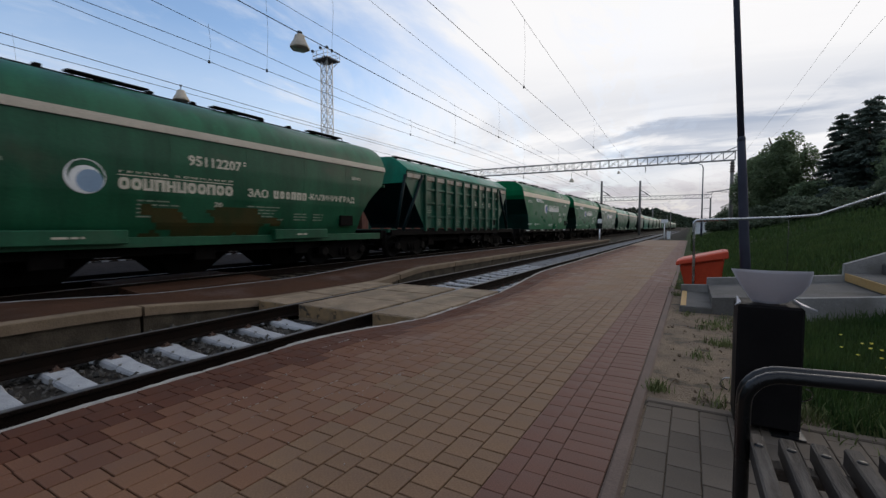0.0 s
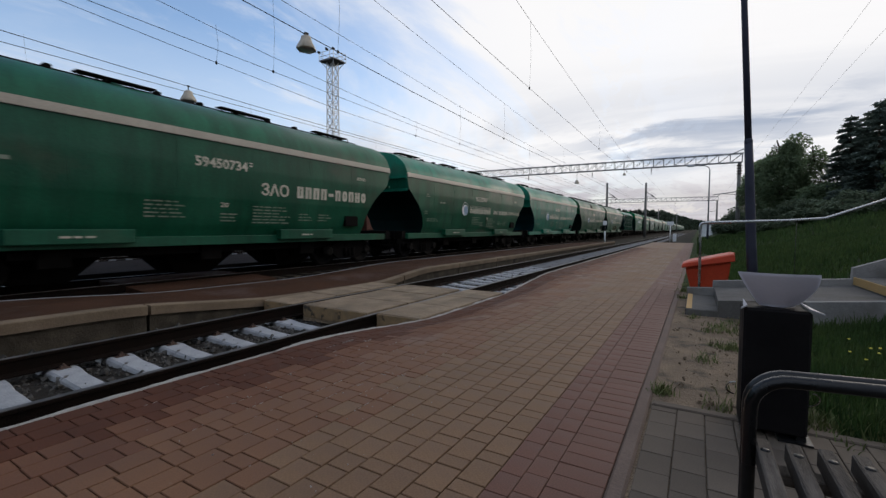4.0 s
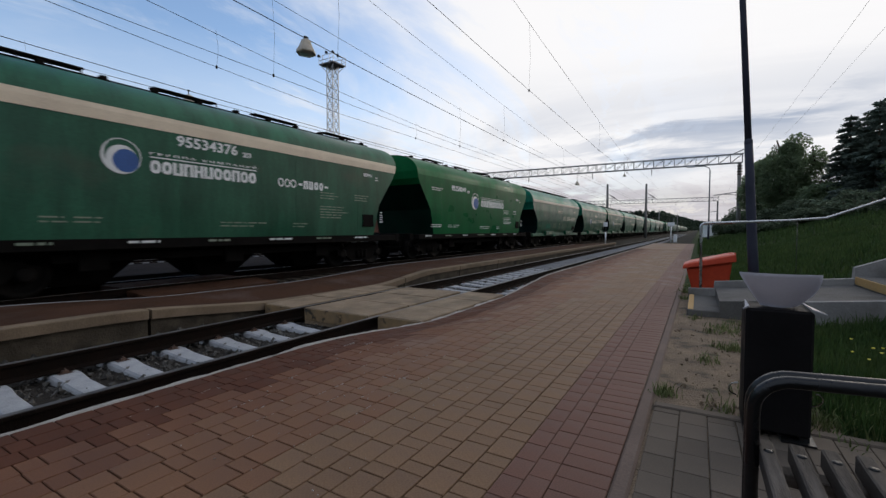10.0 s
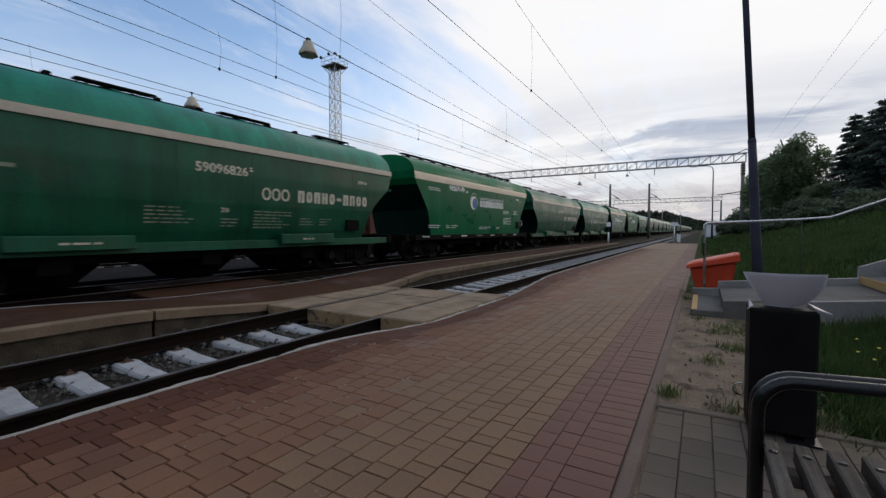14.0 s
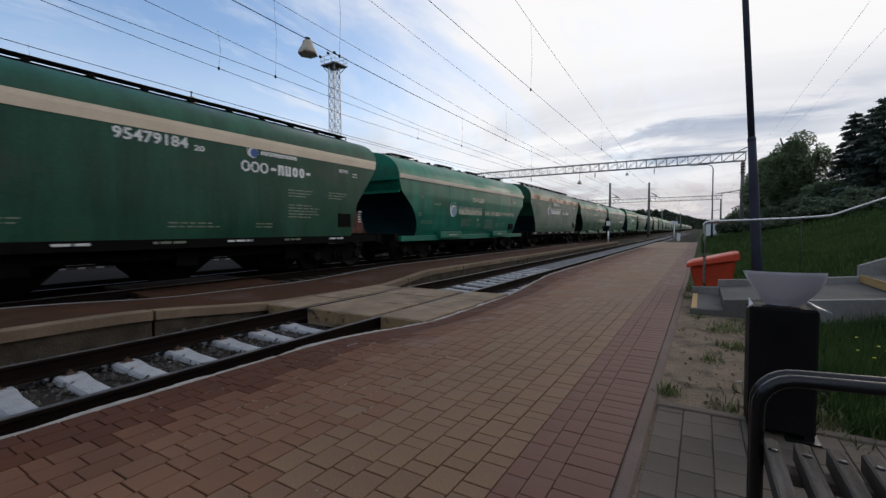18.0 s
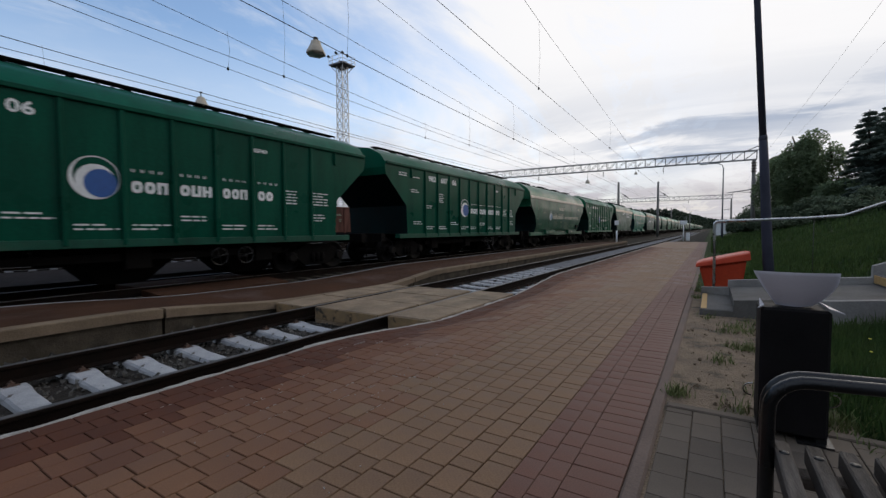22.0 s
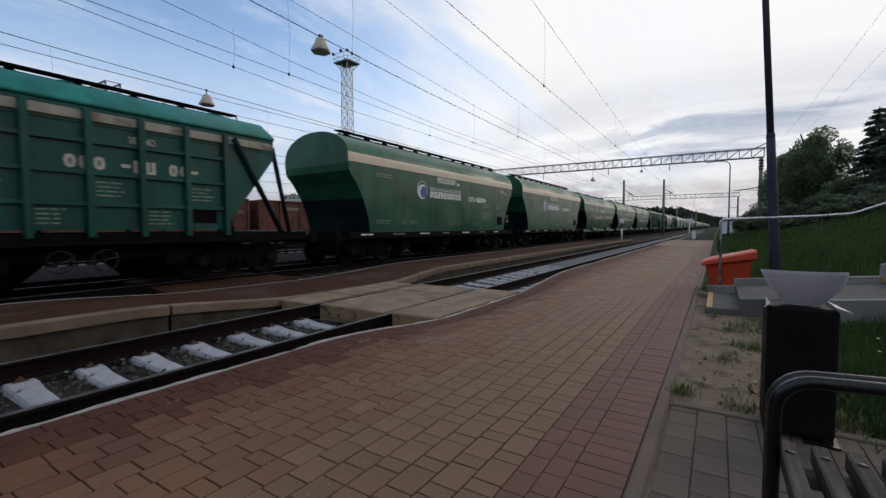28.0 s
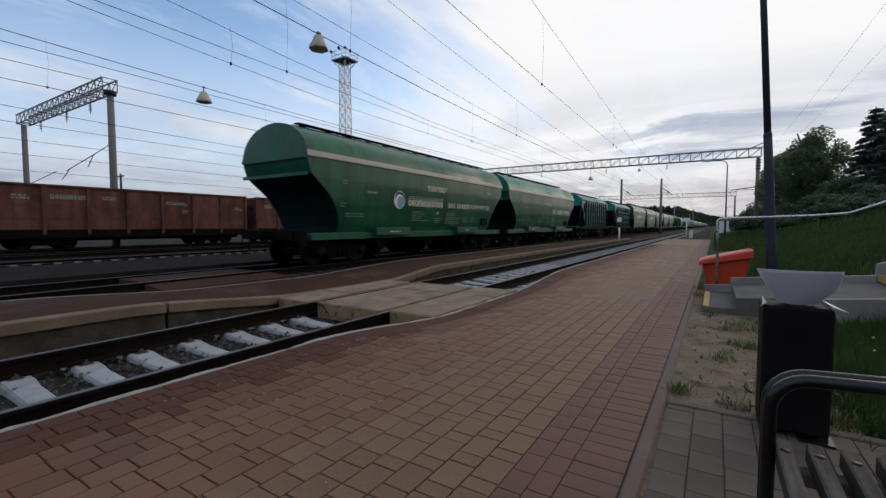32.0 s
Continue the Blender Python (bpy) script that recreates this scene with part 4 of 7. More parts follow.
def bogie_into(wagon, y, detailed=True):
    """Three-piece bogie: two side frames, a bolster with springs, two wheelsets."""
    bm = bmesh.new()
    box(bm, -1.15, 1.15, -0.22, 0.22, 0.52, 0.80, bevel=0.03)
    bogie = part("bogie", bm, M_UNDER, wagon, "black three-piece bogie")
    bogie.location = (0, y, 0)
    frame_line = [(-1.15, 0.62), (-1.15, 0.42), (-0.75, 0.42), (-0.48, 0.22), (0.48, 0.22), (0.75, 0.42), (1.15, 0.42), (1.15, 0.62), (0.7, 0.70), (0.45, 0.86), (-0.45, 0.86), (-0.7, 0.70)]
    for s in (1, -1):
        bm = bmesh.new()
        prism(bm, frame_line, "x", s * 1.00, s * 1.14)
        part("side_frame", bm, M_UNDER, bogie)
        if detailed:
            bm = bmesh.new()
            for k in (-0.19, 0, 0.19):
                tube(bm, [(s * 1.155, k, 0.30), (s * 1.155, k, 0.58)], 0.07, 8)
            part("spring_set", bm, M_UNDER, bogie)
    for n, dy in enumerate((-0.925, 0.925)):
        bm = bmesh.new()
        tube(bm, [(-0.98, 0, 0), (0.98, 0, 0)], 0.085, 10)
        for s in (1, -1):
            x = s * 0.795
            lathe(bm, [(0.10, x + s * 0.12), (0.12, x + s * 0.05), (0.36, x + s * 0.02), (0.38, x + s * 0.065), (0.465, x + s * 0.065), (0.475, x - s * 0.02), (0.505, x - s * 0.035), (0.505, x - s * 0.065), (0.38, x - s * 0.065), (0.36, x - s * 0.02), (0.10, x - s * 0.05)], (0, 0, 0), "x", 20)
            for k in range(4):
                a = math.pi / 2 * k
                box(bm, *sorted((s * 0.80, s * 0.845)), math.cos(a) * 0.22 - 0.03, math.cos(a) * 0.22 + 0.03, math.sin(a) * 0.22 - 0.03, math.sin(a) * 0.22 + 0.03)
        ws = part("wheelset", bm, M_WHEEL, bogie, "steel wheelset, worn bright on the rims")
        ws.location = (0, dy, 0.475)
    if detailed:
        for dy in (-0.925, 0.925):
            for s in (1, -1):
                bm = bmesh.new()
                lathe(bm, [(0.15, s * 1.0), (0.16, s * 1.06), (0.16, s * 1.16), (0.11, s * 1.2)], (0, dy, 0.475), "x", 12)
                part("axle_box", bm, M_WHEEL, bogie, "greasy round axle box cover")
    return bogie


def common_gear(wagon, shape, detailed):
    """Centre sill, couplers, outlets and brake gear."""
    L = PITCH / 2 - 0.12
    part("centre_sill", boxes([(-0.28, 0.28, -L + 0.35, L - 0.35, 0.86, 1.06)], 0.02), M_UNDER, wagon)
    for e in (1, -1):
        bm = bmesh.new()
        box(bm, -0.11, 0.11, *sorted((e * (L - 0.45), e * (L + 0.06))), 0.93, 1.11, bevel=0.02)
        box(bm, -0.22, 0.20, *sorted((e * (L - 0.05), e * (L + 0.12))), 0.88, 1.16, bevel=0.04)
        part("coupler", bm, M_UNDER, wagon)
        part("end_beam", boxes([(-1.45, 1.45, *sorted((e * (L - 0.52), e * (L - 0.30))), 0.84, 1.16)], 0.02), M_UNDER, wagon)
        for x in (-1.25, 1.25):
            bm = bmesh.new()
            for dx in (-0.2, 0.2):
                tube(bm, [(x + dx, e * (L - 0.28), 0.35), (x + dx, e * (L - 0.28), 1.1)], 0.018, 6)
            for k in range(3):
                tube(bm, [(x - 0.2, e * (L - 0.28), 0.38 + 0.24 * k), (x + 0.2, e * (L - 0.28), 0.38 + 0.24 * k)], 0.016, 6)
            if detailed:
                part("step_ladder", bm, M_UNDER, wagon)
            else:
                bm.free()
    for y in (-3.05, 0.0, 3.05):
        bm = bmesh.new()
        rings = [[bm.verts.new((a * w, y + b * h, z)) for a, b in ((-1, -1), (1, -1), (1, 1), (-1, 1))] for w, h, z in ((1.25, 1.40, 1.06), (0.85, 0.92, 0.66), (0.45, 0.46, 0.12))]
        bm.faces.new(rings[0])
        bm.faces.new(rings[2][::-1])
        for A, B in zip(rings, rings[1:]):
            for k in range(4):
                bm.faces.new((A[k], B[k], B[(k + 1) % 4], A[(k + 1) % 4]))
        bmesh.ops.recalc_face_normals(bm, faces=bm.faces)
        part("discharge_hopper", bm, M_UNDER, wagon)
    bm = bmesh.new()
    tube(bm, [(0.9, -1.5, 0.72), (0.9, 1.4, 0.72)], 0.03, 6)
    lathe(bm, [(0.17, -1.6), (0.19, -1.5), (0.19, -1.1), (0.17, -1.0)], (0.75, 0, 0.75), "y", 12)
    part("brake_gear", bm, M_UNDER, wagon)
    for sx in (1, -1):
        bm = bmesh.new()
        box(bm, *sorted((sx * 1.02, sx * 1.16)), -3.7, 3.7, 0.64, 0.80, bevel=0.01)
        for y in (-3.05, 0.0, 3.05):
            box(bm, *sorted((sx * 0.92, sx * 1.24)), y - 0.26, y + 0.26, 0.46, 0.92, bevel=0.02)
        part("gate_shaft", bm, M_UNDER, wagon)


def hand_wheels(wagon, ys):
    """Spoked hand wheels of the discharge gates, low on the side that faces the platform."""
    for y in ys:
        bm = bmesh.new()
        ring = [(1.46, y + 0.21 * math.cos(a), 0.65 + 0.21 * math.sin(a)) for a in (2 * math.pi * k / 20 for k in range(21))]
        tube(bm, ring, 0.014, 6, caps=False)
        for a in (0.3, 1.87, 3.44, 5.01):
            tube(bm, [(1.45, y, 0.65), (1.46, y + 0.21 * math.cos(a), 0.65 + 0.21 * math.sin(a))], 0.010, 5)
        tube(bm, [(1.2, y, 0.65), (1.48, y, 0.65)], 0.03, 8)
        part("hand_wheel", bm, M_BLACK, wagon, "spoked steel hand wheel")


def roof_walk(wagon, shape, z, dark, broken, pieces=None):
    """A narrow gangway with a low rail on the roof, and the loading hatches."""
    n = 4
    for k in range(n):
        y = -4.65 + k * 3.1
        bm = bmesh.new()
        lathe(bm, [(0.34, 0), (0.36, 0.03), (0.36, 0.10), (0.22, 0.16)], (0, y, z - 0.04), "z", 14)
        part("loading_hatch", bm, M_PAINT, wagon)
    bm = bmesh.new()
    xr = 0.58 if pieces else 0.30
    zr = shape_drop(shape, xr) + 0.035
    tube(bm, [(xr, -shape.half + 0.5, zr), (xr, shape.half - 0.5, zr)], 0.022, 5)
    y = -shape.half + 0.9
    while y < shape.half - 0.8:
        box(bm, xr - 0.08, xr + 0.1, y - 0.07, y + 0.07, zr - 0.05, zr + 0.07, bevel=0.02)
        y += 1.03
    part("hatch_lock_bar", bm, M_UNDER, wagon)
    if pieces:
        spans, z = pieces, z + 0.06
    elif broken:
        spans = [(-6.2 + 3.1 * k + d, -6.2 + 3.1 * k + d + 1.5) for k, d in ((0, 0.2), (1, 0.7), (2, 0.7), (3, 0.9))]
    else:
        spans = [(-6.3, 6.3)]
    for a, b in spans:
        a, b = max(a, -shape.half + 0.5), min(b, shape.half - 0.5)
        bm = bmesh.new()
        for s in (1, -1):
            tube(bm, [(s * 0.62, a, z + 0.07), (s * 0.62, b, z + 0.07)], 0.026, 5)
            tube(bm, [(s * 0.40, a, z + 0.08), (s * 0.40, b, z + 0.08)], 0.022, 5)
            y = a
            while y <= b + 0.01:
                tube(bm, [(s * 0.40, y, z + 0.08), (s * 0.64, y, z + 0.07), (s * 0.66, y, shape_drop(shape, 0.66) + 0.0)], 0.018, 5)
                y += 0.5 if broken or pieces else 0.9
            for x in (0.45, 0.5, 0.55, 0.59):
                box(bm, *sorted((s * x, s * (x + 0.03))), a, b, z + 0.055, z + 0.075)
        tagged(part("roof_walkway", bm, M_UNDER if dark else M_PAINT, wagon), "dark steel roof walkway of thin bars" if dark else "", kind="stuff")


def shape_drop(shape, x):
    """Height of the roof over a place across the wagon."""
    p = [q for q in shape.profile if q[1] > 3.3]
    for (w0, z0), (w1, z1) in zip(p, p[1:]):
        if w1 <= x <= w0:
            return z0 + (z1 - z0) * (w0 - x) / (w0 - w1 + 1e-9)
    return p[-1][1]


def end_ladder(wagon, shape, e, x):
    h = shape.half
    bm = bmesh.new()
    for dx in (-0.18, 0.18):
        tube(bm, [(x + dx, e * (h + 0.06), 1.1), (x + dx, e * (h + 0.06), 3.7)], 0.017, 5)
    for k in range(9):
        tube(bm, [(x - 0.18, e * (h + 0.06), 1.25 + 0.28 * k), (x + 0.18, e * (h + 0.06), 1.25 + 0.28 * k)], 0.013, 5)
    part("end_ladder", bm, M_UNDER, wagon)


def oval_wagon(w, look_of):
    s = OVAL
    body, ends = hopper_shell(s, 1.02, 3.44)
    part("hopper_side", body, M_PAINT, w)
    ends.free()
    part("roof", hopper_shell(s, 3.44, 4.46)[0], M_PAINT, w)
    end_sheets(w, s, 2.85, 4.46, "end_wall", M_PAINT)
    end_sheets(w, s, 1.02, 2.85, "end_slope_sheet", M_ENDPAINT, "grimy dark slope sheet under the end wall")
    seams(w, s, 1.05, 3.34, (-4.7, -2.9, -0.95, 0.95, 2.9, 4.7))
    part("stripe", side_band(s, 3.35, 3.52, 0.045, 0.0), M_STRIPE_RUST if look_of.get("rust") else M_STRIPE_DULL, w, "cream stripe under the roof")
    for e in (1, -1):
        bm = bmesh.new()
        for z, d in ((3.36, 0.06), (2.85, 0.02)):
            box(bm, -s.width(z) + 0.02, s.width(z) - 0.02, *sorted((e * (s.half - 0.01), e * (s.half + d))), z - 0.07, z + 0.03)
        part("end_ledge", bm, M_PAINT, w)
    for sx in (1, -1):
        part("side_sill", boxes([(*sorted((sx * 1.28, sx * 1.50)), -6.6, 6.6, 0.84, 1.06)], 0.012), M_PAINT, w)
        for y in (-2.85, 2.75):
            part("hopper_gear_cover", boxes([(*sorted((sx * 1.44, sx * 1.66)), y - 1.0, y + 1.0, 0.93, 1.22)], 0.02), M_PAINT, w)
        part("battery_box", boxes([(*sorted((sx * 1.40, sx * 1.545)), 4.45, 5.05, 1.33, 1.67)], 0.01), M_UNDER, w)
    for y in (-4.4, -1.5, 1.5, 4.4):
        part("cross_bearer", boxes([(-1.43, 1.43, y - 0.035, y + 0.035, 0.78, 0.88)]), M_UNDER, w)
    roof_walk(w, s, 4.42, True, look_of.get("broken", True))
    common_gear(w, s, True)


def flat_wagon(w, look_of):
    s = ROUND if look_of.get("round") else FLAT
    part("hopper_side", hopper_shell(s, 1.12, 3.66)[0], M_PAINT, w)
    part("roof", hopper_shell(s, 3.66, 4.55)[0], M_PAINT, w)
    end_sheets(w, s, s.ends[3][1], 4.55, "end_wall", M_PAINT)
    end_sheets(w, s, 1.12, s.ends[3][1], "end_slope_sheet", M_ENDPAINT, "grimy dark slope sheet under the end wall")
    seams(w, s, 1.14, 3.44, (-4.6, -1.5, 1.75, 4.4))
    if look_of.get("stripe", True):
        part("stripe", side_band(s, 3.46, 3.76, 0.016, 0.0), M_STRIPE_RUST if look_of.get("rust") else M_STRIPE, w, "wide cream stripe under the roof")
    for sx in (1, -1):
        part("side_sill", boxes([(*sorted((sx * 1.33, sx * 1.60)), -6.5, 6.5, 0.90, 1.12)], 0.012), M_UNDER, w, "black side sill")
        part("inspection_panel", boxes([(*sorted((sx * 1.54, sx * 1.59)), 4.63, 5.2, 1.42, 1.85)], 0.01), M_UNDER, w)
    roof_walk(w, s, 4.52, True, False, [(-6.0, 6.0)] if look_of.get("walk") else [(-4.45, -2.9), (-1.55, -0.05), (1.1, 2.6), (3.85, 5.3)])
    common_gear(w, s, True)


def panel_wagon(w, look_of):
    s = PANEL
    part("hopper_side", hopper_shell(s, 1.12, 3.78)[0], M_PAINT, w)
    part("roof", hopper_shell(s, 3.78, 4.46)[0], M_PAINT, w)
    end_sheets(w, s, 3.33, 4.46, "end_wall", M_PAINT)
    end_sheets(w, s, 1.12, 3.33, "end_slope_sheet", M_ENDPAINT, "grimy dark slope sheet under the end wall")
    for sx in (1, -1):
        for k in range(12):
            y = -5.20 + 0.9665 * k
            part("side_rib", boxes([(*sorted((sx * 1.50, sx * 1.60)), y - 0.045, y + 0.045, 1.0 + 2.33 * (k in (0, 11)), 3.74)], 0.015), M_PAINT, w)
        part("top_rail", boxes([(*sorted((sx * 1.5, sx * 1.62)), -6.78, 6.78, 3.72, 3.82)], 0.015), M_PAINT, w)
        part("side_sill", boxes([(*sorted((sx * 1.33, sx * 1.58)), -6.0, 6.0, 0.95, 1.12)], 0.012), M_PAINT, w)
    hand_wheels(w, (1.66, 2.36))
    roof_walk(w, s, 4.42, not look_of.get("clean"), False)
    common_gear(w, s, True)


def ribbed_wagon(w, look_of):
    s = RIBBED
    part("hopper_side", hopper_shell(s, 1.25, 3.60)[0], M_PAINT, w)
    part("roof", hopper_shell(s, 3.60, 4.28)[0], M_PAINT, w)
    end_sheets(w, s, 3.12, 4.28, "roof_end", M_PAINT)
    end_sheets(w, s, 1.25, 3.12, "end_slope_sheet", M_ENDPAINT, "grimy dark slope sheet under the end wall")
    for sx in (1, -1):
        for k in range(10):
            y = -4.07 + 0.9045 * k
            part("side_post", boxes([(*sorted((sx * 1.48, sx * 1.63)), y - 0.06, y + 0.06, 1.1, 3.56)], 0.015), M_PAINT, w)
        for z in (1.75, 2.35, 2.95):
            part("side_waler", boxes([(*sorted((sx * 1.48, sx * 1.57)), -4.07, 4.07, z - 0.045, z + 0.045)], 0.012), M_PAINT, w)
        part("top_rail", side_band(s, 3.28, 3.59, 0.03, 0.02, sides=(sx,)), M_PAINT, w)
        part("rust_line", side_band(s, 3.31, 3.345, 0.037, 0.3, sides=(sx,)), M_GRIME, w)
        part("stripe", side_band(s, 3.35, 3.52, 0.036, 0.05, sides=(sx,)), M_STRIPE_OLD, w, "worn cream stripe")
        part("side_sill", boxes([(*sorted((sx * 1.30, sx * 1.55)), -6.5, 6.5, 0.95, 1.18)], 0.012), M_UNDER, w)
        for e in (1, -1):
            bm = bmesh.new()
            tube(bm, [(sx * 1.50, e * 5.7, 1.1), (sx * 1.56, e * 4.30, 3.5)], 0.07, 6)
            tube(bm, [(sx * 1.40, e * 6.0, 1.15), (sx * 1.46, e * 5.45, 3.45)], 0.06, 6)
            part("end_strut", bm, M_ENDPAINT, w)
    for e in (1, -1):
        part("end_platform", boxes([(-1.48, 1.48, *sorted((e * 6.05, e * 6.62)), 1.07, 1.20)], 0.012), M_PAINT, w)
    hand_wheels(w, (0.9, 1.6))
    roof_walk(w, s, 4.25, True, False)
    common_gear(w, s, True)


OWNER = "oounhuoonoo"          # the owner's painted name, eleven letters


GROUP_WORDS = "Г Р У П П А   К О М П А Н И Й"


def lettering(w, kind, look_of):
    """Owner's marks as plain shapes; numbers and plain words as figures, on the side that faces the platform."""
    s = {"oval": OVAL, "flat": ROUND if look_of.get("round") else FLAT, "panel": PANEL, "ribbed": RIBBED}[kind]
    seed = look_of.get("seed", 1)
    bm, dim = bmesh.new(), bmesh.new()
    logo, name, num = look_of.get("logo"), look_of.get("name"), look_of.get("num", "")
    ink = M_LETTER_CREAM if kind in ("oval", "ribbed") and not look_of.get("white") else M_LETTER
    if kind == "oval":
        d = look_of.get("shift", 0.0)
        if logo:
            emblem(s, -2.52 + d, 2.26, 0.335, M_LOGOFADE if look_of.get("fade") else M_LOGOBLUE, w)
            block_word(bm, s, -1.97 + d, 0.58 + d, 2.06, 2.31, OWNER, gap=0.1)
            on_side(bm, s, -1.97 + d, 0.56 + d, 2.345, 2.365)
            tagged(part("group_words", figures(GROUP_WORDS, s, -1.95 + d, 0.56 + d, 2.40, 2.46), ink, w), kind="stuff")
        if name == "long":
            tagged(part("company_form", figures("ЗАО", s, 0.98 + d, 1.62 + d, 2.08, 2.30), ink, w), kind="stuff")
            block_word(bm, s, 1.80 + d, 3.02 + d, 2.08, 2.30, "uoonnn", gap=0.22)
            tagged(part("town_name", figures("-КАЛИНИНГРАД", s, 3.04 + d, 5.10 + d, 2.08, 2.30), ink, w), kind="stuff")
        elif name == "short":
            tagged(part("company_form", figures("ООО" if num in ("59099242", "59450858", "59096826") else "ЗАО", s, 1.22, 2.12, 2.14, 2.48), ink, w), kind="stuff")
            block_word(bm, s, 2.42, 5.50, 2.14, 2.48, "unnn-nonho" if num not in ("59099242", "59450858", "59096826") else "nonho-nnoo", gap=0.25)
        small_print(dim, s, -1.62 + d, -0.55 + d, 1.86, 5, seed)
        tagged(part("load_mark", figures("20", s, 0.08 + d, 0.30 + d, 1.77, 1.89), ink, w), kind="stuff")
        small_print(dim, s, 0.10, 0.62, 1.62, 3, seed + 1)
        small_print(dim, s, 1.0, 2.25, 1.84, 6, seed + 2)
        small_print(dim, s, 2.55, 3.1, 1.68, 3, seed + 3)
        small_print(dim, s, 3.3, 3.85, 1.68, 3, seed + 8)
        small_print(dim, s, -5.2, -4.2, 1.70, 2, seed + 4)
        small_print(dim, s, -4.2, -3.6, 2.48, 1, seed + 5, h=0.07)
        small_print(dim, s, -5.45, -5.1, 2.02, 2, seed + 6)
        small_print(dim, s, -5.35, -5.05, 2.76, 2, seed + 7)
        cover = Shape([(1.662, 0.8), (1.662, 1.3)], [(0, 0), (0, 1.3)], 6.9)
        small_print(bm, cover, -3.1, -2.3, 1.09, 1, seed + 11, h=0.04)
        small_print(bm, cover, 2.5, 3.0, 1.09, 1, seed + 12, h=0.04)
        if num:
            tagged(part("wagon_number", figures(num, s, -0.55, 0.80, 2.71, 2.95), ink, w, "pale wagon number"), kind="stuff")
            small_print(bm, s, 0.86, 0.95, 2.96, 2, seed + 9, h=0.04, pitch=0.07)
        tagged(part("cargo_word", figures("ЗЕРНО", s, 4.96, 5.40, 2.90, 3.00), ink, w), kind="stuff")
    elif kind == "flat":
        c = 0.0 if look_of.get("round") else -0.27        # the lettering sits off the middle of the longer-coupled wagons
        d = -1.49 if name else 0.0
        if logo:
            emblem(s, -0.90 + d + c, 2.80, 0.42 if not name else 0.36, M_LOGOBLUE, w)
            n0, n1 = (-0.20 + c, 2.93 + c) if not name else (-1.86 + c, 0.72 + c)
            z0, z1 = (2.56, 2.91) if not name else (2.52, 2.80)
            block_word(bm, s, n0, n1, z0, z1, OWNER, gap=0.1)
            on_side(bm, s, n0, n1, z1 + 0.05, z1 + 0.075)
            tagged(part("group_words", figures(GROUP_WORDS, s, n0, n1, z1 + 0.11, z1 + 0.18), ink, w), kind="stuff")
        if name and logo:
            tagged(part("company_form", figures("ООО", s, 1.40 + c, 2.02 + c, 2.52, 2.76), ink, w), kind="stuff")
            block_word(bm, s, 2.10 + c, 3.32 + c, 2.52, 2.76, "-nuoo-", gap=0.22)
        elif name:
            tagged(part("company_form", figures("ООО", s, 1.50 + c, 2.30 + c, 2.84, 3.12), ink, w), kind="stuff")
            block_word(bm, s, 2.38 + c, 3.83 + c, 2.84, 3.12, "-nuoo-", gap=0.22)
            block_word(bm, s, 2.08 + c, 3.28 + c, 3.32, 3.43, OWNER, gap=0.1)
            emblem(s, 1.84 + c, 3.38, 0.17, M_LOGOBLUE, w)
        for k, (a, b, z, n) in enumerate(((-5.2, -4.2, 3.2, 2), (-5.2, -4.2, 1.55, 2), (-3.7, -3.3, 1.55, 2), (-3.2, -2.6, 1.55, 2), (-0.3, 1.2, 1.50, 2), (1.9, 2.5, 1.50, 2), (2.95, 3.9, 2.48, 3), (2.95, 4.2, 2.05, 5), (4.5, 5.35, 2.5, 3), (5.6, 5.8, 3.2, 2), (5.85, 6.05, 1.95, 5))):
            small_print(bm if not name or k > 8 else dim, s, a + c, b + c, z, n, seed + k)
        if num:
            a = (-3.42 if not name else -1.30) + c
            tagged(part("wagon_number", figures(num, s, a, a + 1.48, 3.18, 3.43), ink, w, "white wagon number"), kind="stuff")
            tagged(part("load_mark", figures("20", s, a + 1.62, a + 1.86, 3.17, 3.30), ink, w), kind="stuff")
        tagged(part("cargo_word", figures("ЗЕРНО", s, 4.95 + c, 5.40 + c, 3.18, 3.29), ink, w), kind="stuff")
        for k in range(7):
            small_print(dim if k % 2 else bm, Shape([(1.60, 0.8), (1.60, 1.2)], [(0, 0), (0, 1.2)], 6.9), -6.0 + 1.7 * k, -5.2 + 1.7 * k, 1.07, 1, seed + 20 + k, h=0.05)
    elif kind == "panel":
        emblem(s, -0.83, 2.32, 0.42, M_LOGOBLUE, w)
        for k, (a, b, z) in enumerate(((-0.22, 0.52, "oon"), (0.74, 1.50, "ouh"), (1.74, 2.42, "oon"), (2.70, 3.18, "oo"))):
            block_word(bm, s, a, b, 2.07, 2.32, z, gap=0.14)
            block_word(bm, s, a, a + 0.7, 2.50, 2.56, "iiii", gap=0.6)
        for k in range(9):
            y = -5.05 + 0.9665 * k
            small_print(bm, s, y, y + 0.75, 1.42 + 0.2 * (k % 3 == 0), 2, seed + k)
        for k, (y, z, n) in enumerate(((-6.0, 3.5, 2), (-5.2, 3.4, 1), (-5.2, 2.9, 2), (-4.2, 2.3, 2), (-3.25, 2.85, 5), (3.5, 2.4, 5), (4.48, 2.4, 5), (4.48, 1.75, 3))):
            small_print(bm, s, y, y + 0.65, z, n, seed + 30 + k)
        if num:
            for k, chunk in enumerate(num.split()):
                y = -3.98 + 0.9665 * k
                tagged(part("wagon_number", figures(chunk, s, y, y + 0.19 * len(chunk), 3.32, 3.56), ink, w, "white wagon number"), kind="stuff")
        tagged(part("cargo_word", figures("ЗЕРНО", s, 2.55, 2.98, 3.32, 3.42), ink, w), kind="stuff")
    else:
        a = 1.0
